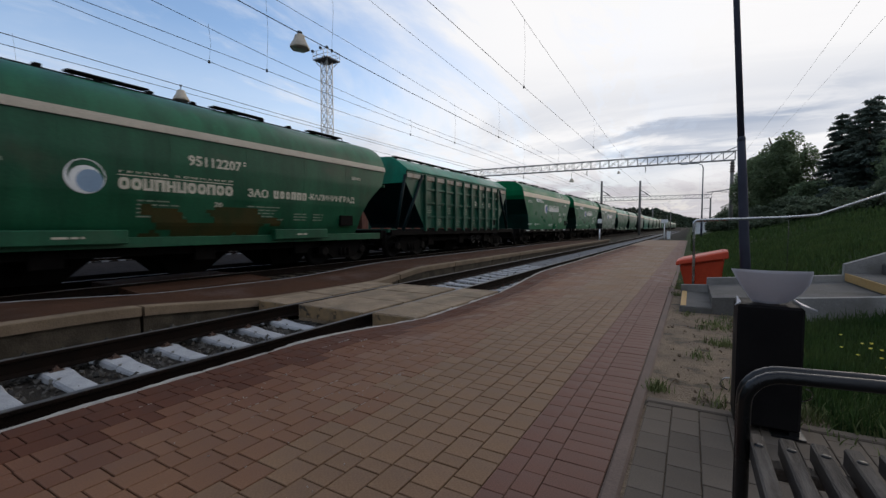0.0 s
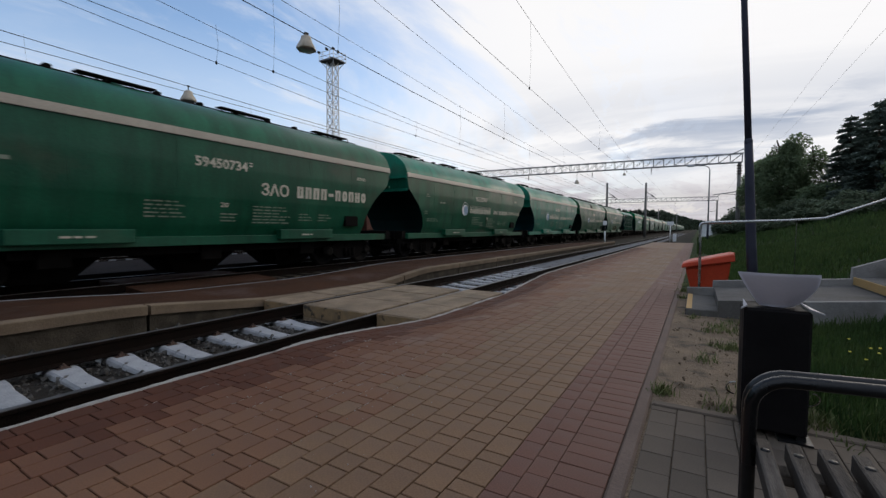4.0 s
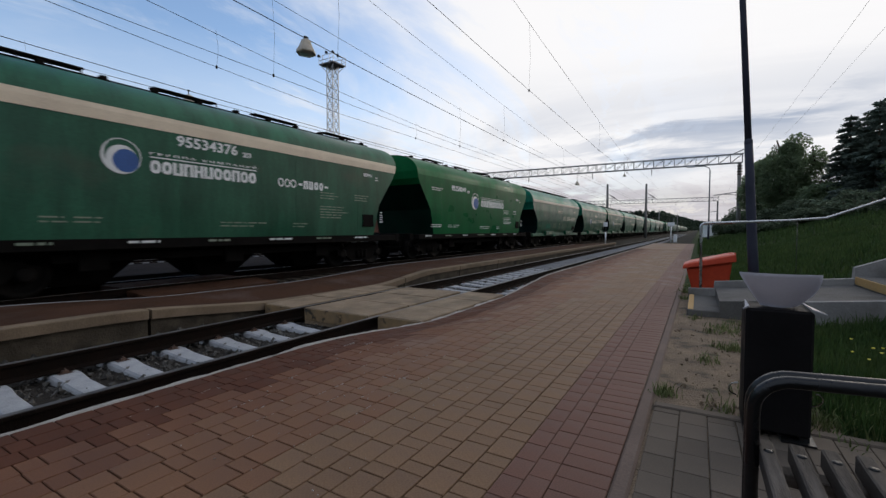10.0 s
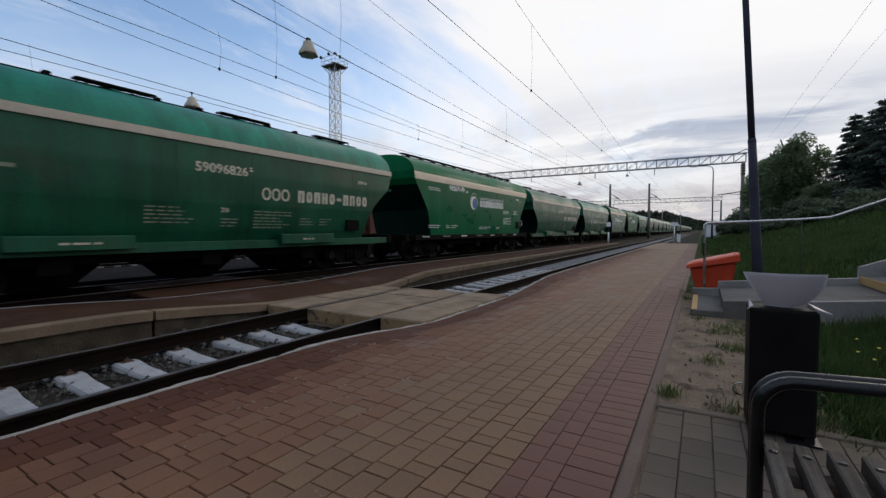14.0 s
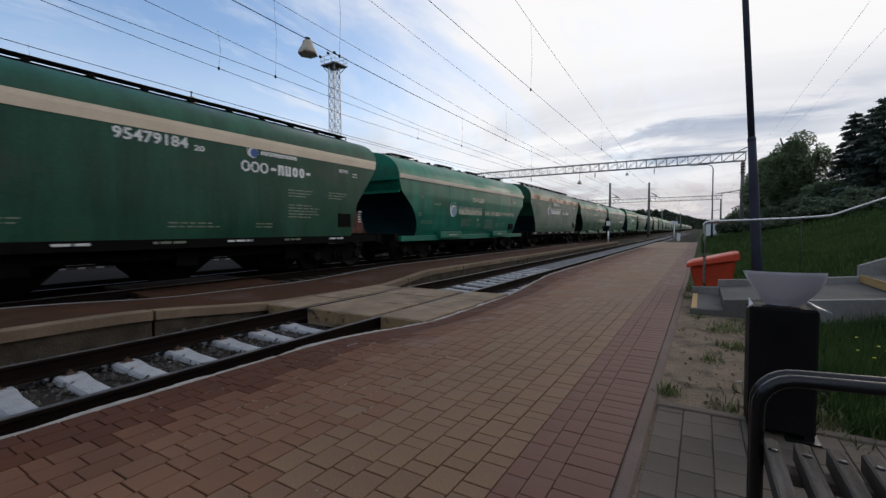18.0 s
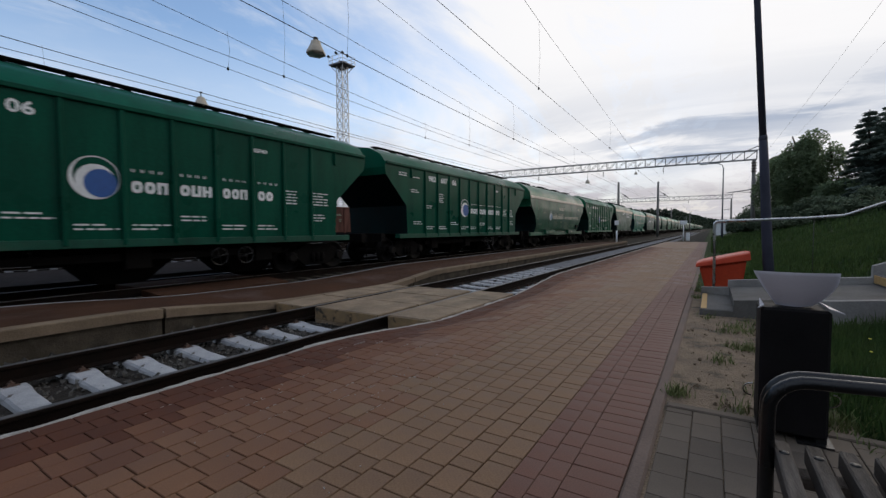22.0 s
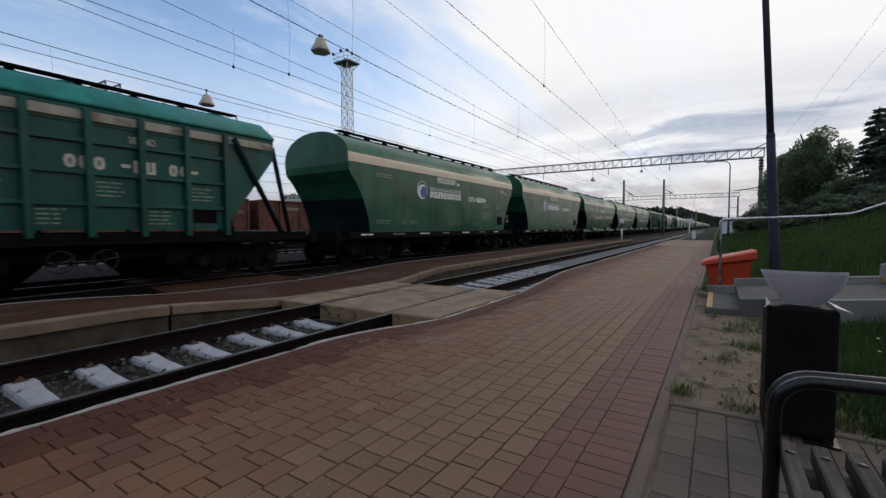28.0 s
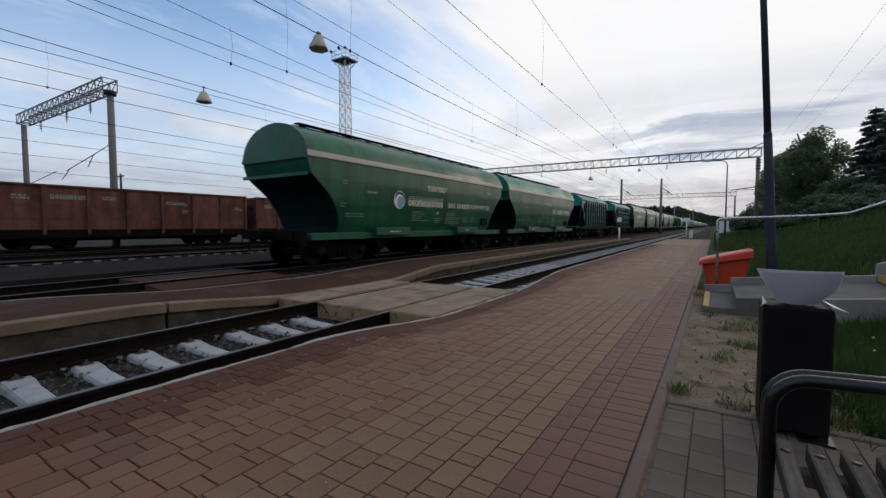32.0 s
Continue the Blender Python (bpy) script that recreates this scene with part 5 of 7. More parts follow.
        for k, z in enumerate(("ooo", "-nu", "oo-")):
            block_word(bm, s, a + 0.9045 * k, a + 0.68 + 0.9045 * k, 2.42, 2.68, z, gap=0.2)
        for k in range(9):
            small_print(dim, s, -3.95 + 0.9045 * k, -3.4 + 0.9045 * k, 2.20 - 0.55 * (k % 2), 4, seed + k)
        tagged(part("cargo_word", figures("ЗЕРНО", s, 2.05, 2.55, 3.02, 3.16), ink, w), kind="stuff")
        part("service_panel", boxes([(1.49, 1.515, 3.25, 3.85, 1.40, 1.72)], 0.006), M_UNDER, w)
    for me_, nm, mt in ((bm, "painted_lettering", ink), (dim, "small_lettering", M_LETTER_DIM)):
        if me_.faces:
            tagged(part(nm, me_, mt, w), kind="stuff")
        else:
            me_.free()


BUILDERS = {"oval": oval_wagon, "flat": flat_wagon, "panel": panel_wagon, "ribbed": ribbed_wagon}
TEAL = (0.007, 0.066, 0.050)
VIVID = (0.002, 0.097, 0.037)
AQUA = (0.007, 0.125, 0.098)
LEAF = (0.004, 0.088, 0.028)
DEEP, MID, SEA, PALE, BRIGHT, FRESH, OLD = (0.008, 0.069, 0.032), (0.006, 0.071, 0.036), (0.006, 0.128, 0.082), (0.015, 0.078, 0.043), (0.003, 0.079, 0.037), (0.002, 0.055, 0.032), (0.011, 0.063, 0.037)
# tail first: kind, paint, roof paint, traits
TRAIN = [
    ("oval", MID, MID, dict(logo=1, name="long", num="95097085", seed=1, shift=0.1, fade=1, broken=False)),
    ("oval", MID, SEA, dict(name="short", num="59095363", seed=2, broken=False)),
    ("ribbed", TEAL, AQUA, dict(seed=3)),
    ("ribbed", TEAL, AQUA, dict(seed=4)),
    ("flat", PALE, PALE, dict(logo=1, name=1, num="95210530", seed=5, walk=1, round=1)),
    ("flat", PALE, PALE, dict(logo=1, name=1, num="95271548", seed=6, walk=1, round=1)),
    ("oval", DEEP, MID, dict(logo=1, name="short", num="59099242", seed=7)),
    ("oval", MID, MID, dict(logo=1, name="long", num="95900528", seed=8)),
    ("oval", DEEP, MID, dict(logo=1, name="long", num="95038584", seed=9, rust=1, fade=1, broken=False)),
    ("panel", FRESH, FRESH, dict(num="982 607 06", seed=10)),
    ("panel", FRESH, FRESH, dict(num="982 607 66", seed=11)),
    ("oval", PALE, MID, dict(logo=1, name="long", num="95905915", seed=12, fade=1)),
    ("panel", BRIGHT, BRIGHT, dict(num="982 728 26", seed=13, clean=1)),
    ("flat", OLD, OLD, dict(name=1, num="95479184", seed=14, walk=1)),
    ("oval", SEA, SEA, dict(logo=1, name="long", num="95045688", seed=15, fade=1)),
    ("flat", OLD, OLD, dict(logo=1, name=1, num="95006565", seed=16, walk=1, rust=1, round=1)),
    ("oval", MID, MID, dict(name="short", num="59095504", seed=17, rust=1)),
    ("oval", MID, SEA, dict(name="short", num="59096826", seed=18)),
    ("flat", VIVID, VIVID, dict(logo=1, num="98267149", seed=19, walk=1)),
    ("oval", MID, MID, dict(name="short", num="59897926", seed=20)),
    ("oval", MID, SEA, dict(logo=1, name="long", num="95901716", seed=21)),
    ("flat", PALE, PALE, dict(logo=1, name=1, num="95534376", seed=22)),
    ("flat", LEAF, LEAF, dict(logo=1, num="98258049", seed=23, stripe=False)),
    ("oval", PALE, SEA, dict(name="short", num="59090712", seed=24, broken=False, patch=1)),
    ("oval", MID, SEA, dict(logo=1, name="short", num="59450858", seed=25)),
    ("oval", DEEP, MID, dict(logo=1, name="long", num="95053633", seed=26, fade=1, broken=False)),
    ("oval", MID, SEA, dict(name="short", num="59801408", seed=27)),
    ("oval", MID, MID, dict(name="short", num="59450734", seed=28)),
    ("oval", MID, SEA, dict(logo=1, name="long", num="95150900", seed=29, fade=1, shift=0.8)),
    ("oval", SEA, SEA, dict(logo=1, name="long", num="95054987", seed=30, fade=1)),
    ("oval", DEEP, DEEP, dict(logo=1, name="long", num="95010617", seed=31, fade=1, scorched=1, broken=False)),
    ("oval", DEEP, DEEP, dict(logo=1, name="long", num="95112207", seed=32, fade=1, grime=1)),
    ("ribbed", OLD, SEA, dict(seed=33)),
    ("flat", VIVID, VIVID, dict(logo=1, num="98258125", seed=34)),
    ("flat", VIVID, VIVID, dict(logo=1, num="98258133", seed=35)),
    ("flat", PALE, PALE, dict(logo=1, num="95534418", seed=36)),
] + [(("oval", "oval", "flat", "oval", "oval")[k % 5], (MID, PALE, OLD, SEA, PALE)[k % 5], (SEA, PALE, OLD, SEA, MID)[k % 5], dict(seed=37 + k, num="", far=1)) for k in range(20)]
KINDS = {"oval": "smooth-sided grain hopper wagon with round roof", "flat": "straight-sided grain hopper wagon on a black underframe",
         "panel": "grain hopper wagon with upright side ribs", "ribbed": "older hopper wagon with a grid of side ribs"}
TONES = {DEEP: "deep green", MID: "dark green", SEA: "sea green", PALE: "faded green", BRIGHT: "bright green", FRESH: "fresh green", OLD: "dull grey-green", TEAL: "teal green", LEAF: "leaf green", VIVID: "emerald green"}


def wagon_label(kind, paint, traits):
    extra = ", rusted stripe" if traits.get("rust") else ", blue emblem" if traits.get("logo") or kind == "panel" else ""
    return TONES[paint] + " " + KINDS[kind] + extra


wagons = []          # (thing, distance of its front end ahead of the front end of the last wagon)


def make_train():
    ahead = 0.0
    protos = {}
    for i, (kind, paint, roof_paint, traits) in enumerate(TRAIN):
        if i:
            ahead += PITCHES.get(i, PITCH)
        key = (kind, bool(traits.get("rust")), traits.get("broken", True), traits.get("stripe", True), bool(traits.get("clean")), bool(traits.get("round")), bool(traits.get("walk")))
        if key not in protos:
            w = thing("hopper_wagon", (0, 0, 0), KINDS[kind], "hopper wagon", "wagons of the moving train")
            BUILDERS[kind](w, traits)
            for e in (-1, 1):
                bogie_into(w, e * (4.6 if kind == "ribbed" else 5.0))
            if kind != "ribbed":
                end_ladder(w, {"oval": OVAL, "flat": FLAT, "panel": PANEL}[kind], 1, -0.9)
            protos[key] = copy_thing(w, pose(0, 0, 0))
            first = w
        else:
            first = copy_thing(protos[key], pose(0, 0, 0))
        lettering(first, kind, traits) if not traits.get("far") else None
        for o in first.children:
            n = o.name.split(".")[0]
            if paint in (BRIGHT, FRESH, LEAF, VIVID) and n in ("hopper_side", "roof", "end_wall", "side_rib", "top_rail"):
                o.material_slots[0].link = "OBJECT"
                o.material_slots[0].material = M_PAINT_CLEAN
            # roofs and end walls tinted a third lighter: their stronger light put into colour
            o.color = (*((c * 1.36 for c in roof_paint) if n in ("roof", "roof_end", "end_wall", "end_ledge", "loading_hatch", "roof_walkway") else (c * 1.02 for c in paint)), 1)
        if traits.get("patch"):
            bm = bmesh.new()
            on_side(bm, OVAL, -3.35, -2.3, 1.06, 1.45)
            on_side(bm, OVAL, -3.35, -2.3, 1.45, 1.70)
            on_side(bm, OVAL, -3.25, -2.45, 1.70, 1.80)
            part("paint_patch", bm, M_PATCH, first, "fresh teal paint patch")
            part("paint_patch", boxes([(1.40, 1.66, -2.03, -1.5, 0.80, 1.04)], 0.004), M_PATCH, first)
        if traits.get("scorched"):
            stain_patch(first, OVAL, -1.7, -0.6, 3.30, 4.15, M_SOOT, "dark soot smear on the roof edge")
        if traits.get("grime"):
            stain_patch(first, OVAL, -2.1, 2.3, 1.06, 1.78, M_GRIME, "olive-brown grime stain")
        tagged(first, label=wagon_label(kind, paint, traits))
        wagons.append((first, ahead, HALVES.get(i, 6.61 if kind == "flat" else 6.88) - SLACK.get(i, 0.0)))
    for p in protos.values():
        for o in (*p.children_recursive, p):
            bpy.data.objects.remove(o)


make_train()


# ---- parked open wagons ----
GONDOLA_PITCH, GX = 14.35, -31.4


def gondola(y_front, label):
    w = thing("open_wagon", (GX, y_front - 6.75, RAIL_Z), label, "open wagon", "parked open wagons")
    for s in (1, -1):
        for k in range(7):
            y = -6.72 + 1.92 * k
            bm = boxes([(*sorted((s * 1.47, s * 1.51)), y + 0.05, y + 1.87, 1.05, 3.40)], 0.01)
            for z in (1.7, 2.4):
                box(bm, *sorted((s * 1.49, s * 1.53)), y + 0.1, y + 1.82, z - 0.03, z + 0.03)
            part("side_panel", bm, M_GONDOLA, w)
        for k in range(8):
            y = -6.72 + 1.92 * k
            part("side_post", boxes([(*sorted((s * 1.46, s * 1.60)), y - 0.08, y + 0.08, 0.80, 3.38)], 0.02), M_GONDOLA, w)
        part("top_chord", boxes([(*sorted((s * 1.44, s * 1.60)), -6.8, 6.8, 3.36, 3.48)], 0.02), M_GONDOLA, w)
        part("side_sill", boxes([(*sorted((s * 1.40, s * 1.55)), -6.8, 6.8, 0.62, 1.08)], 0.015), M_UNDER, w)
    for e in (1, -1):
        bm = boxes([(-1.5, 1.5, *sorted((e * 6.74, e * 6.80)), 1.0, 3.44)], 0.01)
        for z in (1.5, 2.1, 2.7, 3.3):
            box(bm, -1.45, 1.45, *sorted((e * 6.78, e * 6.86)), z - 0.05, z + 0.05)
        part("end_wall", bm, M_GONDOLA, w)
        part("coupler", boxes([(-0.14, 0.14, *sorted((e * 6.7, e * 7.2)), 0.92, 1.12)], 0.02), M_UNDER, w)
        bogie_into(w, e * 4.6)
    part("floor", boxes([(-1.45, 1.45, -6.74, 6.74, 0.98, 1.06)]), M_GONDOLA, w)
    part("centre_sill", boxes([(-0.25, 0.25, -6.8, 6.8, 0.42, 0.96)]), M_UNDER, w)
    bm = bmesh.new()
    s = Shape([(1.512, 0.8), (1.512, 3.5)], [(0, 0), (0, 3.5)], 6.7)
    small_print(bm, s, -6.0, -5.2, 2.9, 2, 3, h=0.08, pitch=0.14)
    small_print(bm, s, -2.2, -1.3, 2.95, 2, 4, h=0.06, pitch=0.11)
    small_print(bm, s, 1.2, 2.6, 2.8, 2, 5, h=0.06, pitch=0.11)
    small_print(bm, s, 2.2, 2.6, 2.3, 2, 6, h=0.07, pitch=0.14)
    small_print(bm, s, 5.9, 6.5, 2.6, 2, 8, h=0.06, pitch=0.11)
    block_word(bm, s, -4.5, -2.9, 2.72, 2.96, "nouhnoun")
    part("painted_lettering", bm, M_LETTER_DIM, w)
    return w


for k in range(-3, 5):
    gondola(19.4 + GONDOLA_PITCH * k, "rust-red open goods wagon with upright side posts, parked")


# ---- overhead line ----
def lattice(name, x0, x1, y, z0, z1, depth, panels, label, cat="gantry"):
    """A lattice beam across the tracks: four chords, uprights and diagonals."""
    g = thing(name, (0, 0, 0), label, cat, "gantries over the tracks")
    for yy in (y - depth / 2, y + depth / 2):
        for z in (z0, z1):
            part("chord", tubes([[(x0, yy, z), (x1, yy, z)]], 0.055, 4), M_LATTICE, g)
    step = (x1 - x0) / panels
    for k in range(panels + 1):
        x = x0 + k * step
        bm = bmesh.new()
        for yy in (y - depth / 2, y + depth / 2):
            tube(bm, [(x, yy, z0), (x, yy, z1)], 0.035, 4)
        for z in (z0, z1):
            tube(bm, [(x, y - depth / 2, z), (x, y + depth / 2, z)], 0.03, 4)
        if k < panels:
            for yy in (y - depth / 2, y + depth / 2):
                tube(bm, [(x, yy, z0), (x + step, yy, z1)], 0.028, 4)
            tube(bm, [(x, y - depth / 2, z0), (x + step, y + depth / 2, z0)], 0.022, 4)
        part("lattice_bay", bm, M_LATTICE, g)
    return g


def post(g, x, y, z0, z1, r0, r1, mat, name="post", label=""):
    bm = bmesh.new()
    tube(bm, [(x, y, z0), (x, y, (z0 + z1) / 2), (x, y, z1)], r0, 12, r1)
    return part(name, bm, mat, g, label)


def insulator(g, x, y, z, n=4):
    bm = bmesh.new()
    tube(bm, [(x, y, z), (x, y, z - 0.12 * n - 0.3)], 0.02, 5)
    for k in range(n):
        lathe(bm, [(0.03, 0.04), (0.11, 0.0), (0.03, -0.02)], (x, y, z - 0.2 - 0.12 * k), "z", 8)
    part("insulator", bm, M_WIRE, g)


G1Y, G2Y = 57.0, 121.0
g1 = lattice("overhead_gantry", -33.0, 3.95, G1Y, 8.45, 9.40, 0.7, 34, "grey lattice steel gantry spanning the tracks on concrete posts")
post(g1, 3.72, G1Y, -0.5, 8.4, 0.24, 0.17, M_POLE)
post(g1, -33.0, G1Y, -0.5, 8.4, 0.24, 0.17, M_POLE)
part("post_foot", tubes([[(3.72, G1Y, -0.3), (3.72, G1Y, 1.35)]], 0.29, 12), M_WHITE, g1, "white painted foot")
bm = bmesh.new()
for z in (7.2, 7.5, 7.8, 8.1):
    tube(bm, [(3.72, G1Y, z - 0.05), (3.72, G1Y, z + 0.05)], 0.26, 10)
part("post_band", bm, M_BOLT, g1, "rusty clamp bands")
part("bracket", tubes([[(3.72, G1Y, 6.3), (4.6, G1Y, 6.3)], [(3.72, G1Y, 6.0), (4.5, G1Y, 6.0)], [(1.4, G1Y, 5.0), (3.72, G1Y, 5.3)]], 0.05, 5), M_LATTICE, g1)
part("top_bracket", tubes([[(3.0, G1Y, 9.4), (4.0, G1Y, 9.85), (4.5, G1Y, 9.7), (3.95, G1Y, 9.4)]], 0.05, 5), M_LATTICE, g1)
for x in (-4.95, -11.75, -20.2, -26, -31.2):
    insulator(g1, x, G1Y, 8.4)
g2 = lattice("overhead_gantry", -33.0, 4.0, G2Y, 8.05, 8.95, 0.7, 34, "grey lattice steel gantry far along the tracks")
post(g2, 3.8, G2Y, -0.5, 8.0, 0.24, 0.17, M_POLE)
post(g2, -33.0, G2Y, -0.5, 8.0, 0.24, 0.17, M_POLE)
part("bracket", tubes([[(3.8, G2Y, 9.0), (4.5, G2Y, 9.6), (7.5, G2Y, 9.3)], [(2.0, G2Y, 5.4), (3.8, G2Y, 5.6)]], 0.06, 5), M_LATTICE, g2)
for x in (-4.95, -11.75, -20.2):
    insulator(g2, x, G2Y, 8.0)
g3 = lattice("overhead_gantry", -50.4, -33.0, 12.2, 9.75, 10.5, 0.8, 16, "grey lattice steel portal behind the parked wagons")
post(g3, -33.0, 12.2, -0.5, 9.7, 0.22, 0.19, M_POLE)
part("post_cap", tubes([[(-33.0, 12.2, 9.45), (-33.0, 12.2, 9.72)]], 0.33, 10), M_WIRE, g3)
post(g3, -50.2, 12.2, -0.5, 9.7, 0.22, 0.19, M_POLE)
for x in (-36.2, -40.5, -46.0):
    insulator(g3, x, 12.2, 9.7, 6)
part("cantilever", tubes([[(-33.2, 12.2, 6.4), (-36, 12.2, 5.95), (-41, 12.2, 5.2)], [(-50, 12.2, 4.6), (-43, 12.2, 5.3)], [(-36.0, 12.2, 5.95), (-37.0, 12.2, 5.2)], [(-40.5, 12.2, 5.2), (-42.0, 12.2, 4.6)]], 0.03, 5), M_WIRE, g3)


def wire(points, r, label, name="overhead_wire"):
    bm = bmesh.new()
    tube(bm, points, r, 5)
    return tagged(part(name, bm, M_WIRE), label, "wire", "overhead wires")


def messenger_z(z, y):
    """Sag between the supports."""
    a, b = next((p for p in ((-71.0, -7.0), (-7.0, G1Y), (G1Y, G2Y), (G2Y, 185.0), (185.0, 249.0), (249.0, 400.0)) if p[0] <= y <= p[1]), (-71.0, -7.0))
    u = (y - a) / (b - a)
    return z - 4 * 0.55 * u * (1 - u)


YW = [-12 + 3.0 * i for i in range(24)] + [G1Y + 8 * i for i in range(1, 9)] + [137, 153, 169, 185, 217, 249, 325, 400]
NEAR_WIRES = {"a": (-4.98, 0.006, [(12.7, 8.1), (14.2, 7.96), (23.4, 7.42), (32.5, 6.9)]), "b": (-4.98, 0.007, [(7.8, 5.92), (13.8, 5.79), (26.1, 5.67)]),
              "c": (-8.4, 0.006, [(9.9, 7.83), (11.1, 7.72), (19.9, 7.26), (30.5, 6.89)]), "d": (-8.4, 0.010, [(5.6, 5.89), (7.55, 5.82), (11.0, 5.7), (20.0, 5.56)]),
              "e": (-11.3, 0.0075, [(8.8, 8.14), (14.8, 7.93), (20.75, 7.69), (31.1, 7.48)]), "g": (-11.15, 0.0075, [(3.75, 5.84), (8.7, 5.79), (14.6, 5.72), (20.5, 5.64)]),
              "f": (-11.9, 0.0075, [(5.6, 6.84), (7.4, 6.66), (12.1, 6.41), (17.0, 6.2)]), "h": (-11.62, 0.007, [(3.45, 5.84), (5.6, 5.72), (7.2, 5.65), (11.8, 5.47)])}


def near_wire_z(key, y):
    """Height of a near wire, by straight runs between its known heights."""
    p = NEAR_WIRES[key][2]
    if y >= p[-1][0]:
        return p[-1][1]
    (y0, z0), (y1, z1) = next(((a, b) for a, b in zip(p, p[1:]) if y <= b[0]), (p[-2], p[-1]))
    if y < p[0][0]:
        (y0, z0), (y1, z1) = p[0], p[-1]
    return z0 + (z1 - z0) * (y - y0) / (y1 - y0)


for key, (x, r, _) in NEAR_WIRES.items():
    wire([(x, y, near_wire_z(key, y)) for y in YW], r, "dark overhead wire above the tracks")
for x, z, sag, r in ((-20.2, 7.95, 1, 0.014), (-20.4, 7.3, 0, 0.012), (-21.6, 7.05, 0, 0.012), (-19.9, 5.95, 0, 0.012), (-31.2, 7.7, 1, 0.016), (-31.0, 6.5, 0, 0.014),
                     (-37.0, 6.5, 0, 0.016), (-42.0, 6.2, 0, 0.016), (-50.25, 5.83, 0, 0.018), (4.5, 8.9, 1, 0.0045), (5.6, 8.9, 1, 0.004)):
    wire([(x, y, messenger_z(z, y) if sag else z) for y in YW], r, "dark overhead wire above the tracks")


def dropper(x, y, z0, z1, label="thin dropper wire between contact wire and catenary"):
    bm = bmesh.new()
    tube(bm, [(x, y, z0), (x + 0.02, y + 0.05, (z0 + z1) / 2), (x, y, z1)], 0.0035, 4)
    lathe(bm, [(0.01, -0.05), (0.03, -0.03), (0.03, 0.03), (0.01, 0.05)], (x, y, z0), "z", 6)
    tagged(part("dropper_wire", bm, M_WIRE), label, "wire", "dropper wires")


for y in (4.0, 12.6, 22.5, 32.0, 41.5, 50.0):
    dropper(-19.9, y + 1.5, 5.95, messenger_z(7.95, y + 1.5))


for low, high, ys in (("b", "a", (3.0, 14.0, 25.8, 37.0)), ("d", "c", (8.6, 20.0, 31.0)), ("g", "e", (-2.0, 8.7, 20.5, 31.5)), ("h", "f", (-1.5, 7.2, 17.0))):
    for y in ys:
        dropper(NEAR_WIRES[low][0], y, near_wire_z(low, y), near_wire_z(high, y))


def yard_lamp(x, y, z, s, hang, label):
    """A bell-shaped reflector hung from a wire."""
    lamp = thing("pendant_lamp", (x, y, z), label, "lamp", "lamps hung over the tracks")
    bm = bmesh.new()
    lathe(bm, [(0.10 * s, 0.25 * s), (0.16 * s, 0.22 * s), (0.19 * s, 0.10 * s), (0.22 * s, 0.04 * s), (0.33 * s, -0.16 * s), (0.335 * s, -0.24 * s), (0.31 * s, -0.23 * s), (0.18 * s, -0.05 * s)], (0, 0, 0), "z", 6)
    part("reflector", bm, M_LAMP, lamp, "beige enamelled reflector")
    bm = bmesh.new()
    lathe(bm, [(0.05 * s, -0.02), (0.26 * s, -0.16 * s), (0.26 * s, -0.22 * s), (0.18 * s, -0.27 * s), (0.06 * s, -0.29 * s)], (0, 0, 0), "z", 10)
    part("glass", bm, M_GALV, lamp)
    bm = bmesh.new()
    tube(bm, [(0, 0, 0.22 * s), (0, 0, hang)], 0.02 * s, 6)
    box(bm, -0.03, 0.03, -0.05, 0.05, hang - 0.03, hang + 0.03)
    part("hanger", bm, M_WIRE, lamp)


yard_lamp(-8.4, 7.52, 5.62, 0.717, 0.22, "beige bell-shaped lamp hung from a thick overhead wire")
yard_lamp(-20.2, 11.15, 7.06, 1.0, 0.45, "beige bell-shaped lamp hung above the yard track")
yard_lamp(-11.75, 49.0, 6.35, 0.8, 1.6, "small bell-shaped lamp hung near the gantry")
yard_lamp(-8.0, 57.35, 7.9, 0.6, 0.55, "small lamp hung under the gantry")

# ---- floodlight mast ----
mast = thing("floodlight_mast", (-43.0, 43.0, -0.4), "tall white lattice floodlight mast with a railed platform", "mast")
MH = 23.7
for sx in (-1, 1):
    for sy in (-1, 1):
        part("mast_leg", tubes([[(sx * 0.62, sy * 0.62, 0), (sx * 0.52, sy * 0.52, MH)]], 0.075, 5), M_GALV, mast)
for k in range(18):
    z0, z1 = MH * k / 18, MH * (k + 1) / 18
    w = 0.62 - 0.10 * k / 18
    bm = bmesh.new()
    for a, b in (((-w, -w), (w, -w)), ((w, -w), (w, w)), ((w, w), (-w, w)), ((-w, w), (-w, -w))):
        tube(bm, [(*a, z0), (*b, z1)], 0.04, 4)
        tube(bm, [(*b, z0), (*a, z1)], 0.04, 4)
        tube(bm, [(*a, z0), (*b, z0)], 0.04, 4)
    tagged(part("bracing", bm, M_GALV, mast), kind="stuff")
part("platform", boxes([(-1.3, 1.3, -1.15, 1.15, MH, MH + 0.18)], 0.02), M_LATTICE, mast)
bm = bmesh.new()
for x in (-1.3, -0.6, 0.6, 1.3):
    for y in (-1.15, 1.15):
        tube(bm, [(x, y, MH), (x, y, MH + 1.15)], 0.04, 5)
for z in (MH + 0.6, MH + 1.15):
    tube(bm, [(-1.3, -1.15, z), (1.3, -1.15, z), (1.3, 1.15, z), (-1.3, 1.15, z), (-1.3, -1.15, z)], 0.035, 5)
tagged(part("railing", bm, M_GALV, mast), kind="stuff")
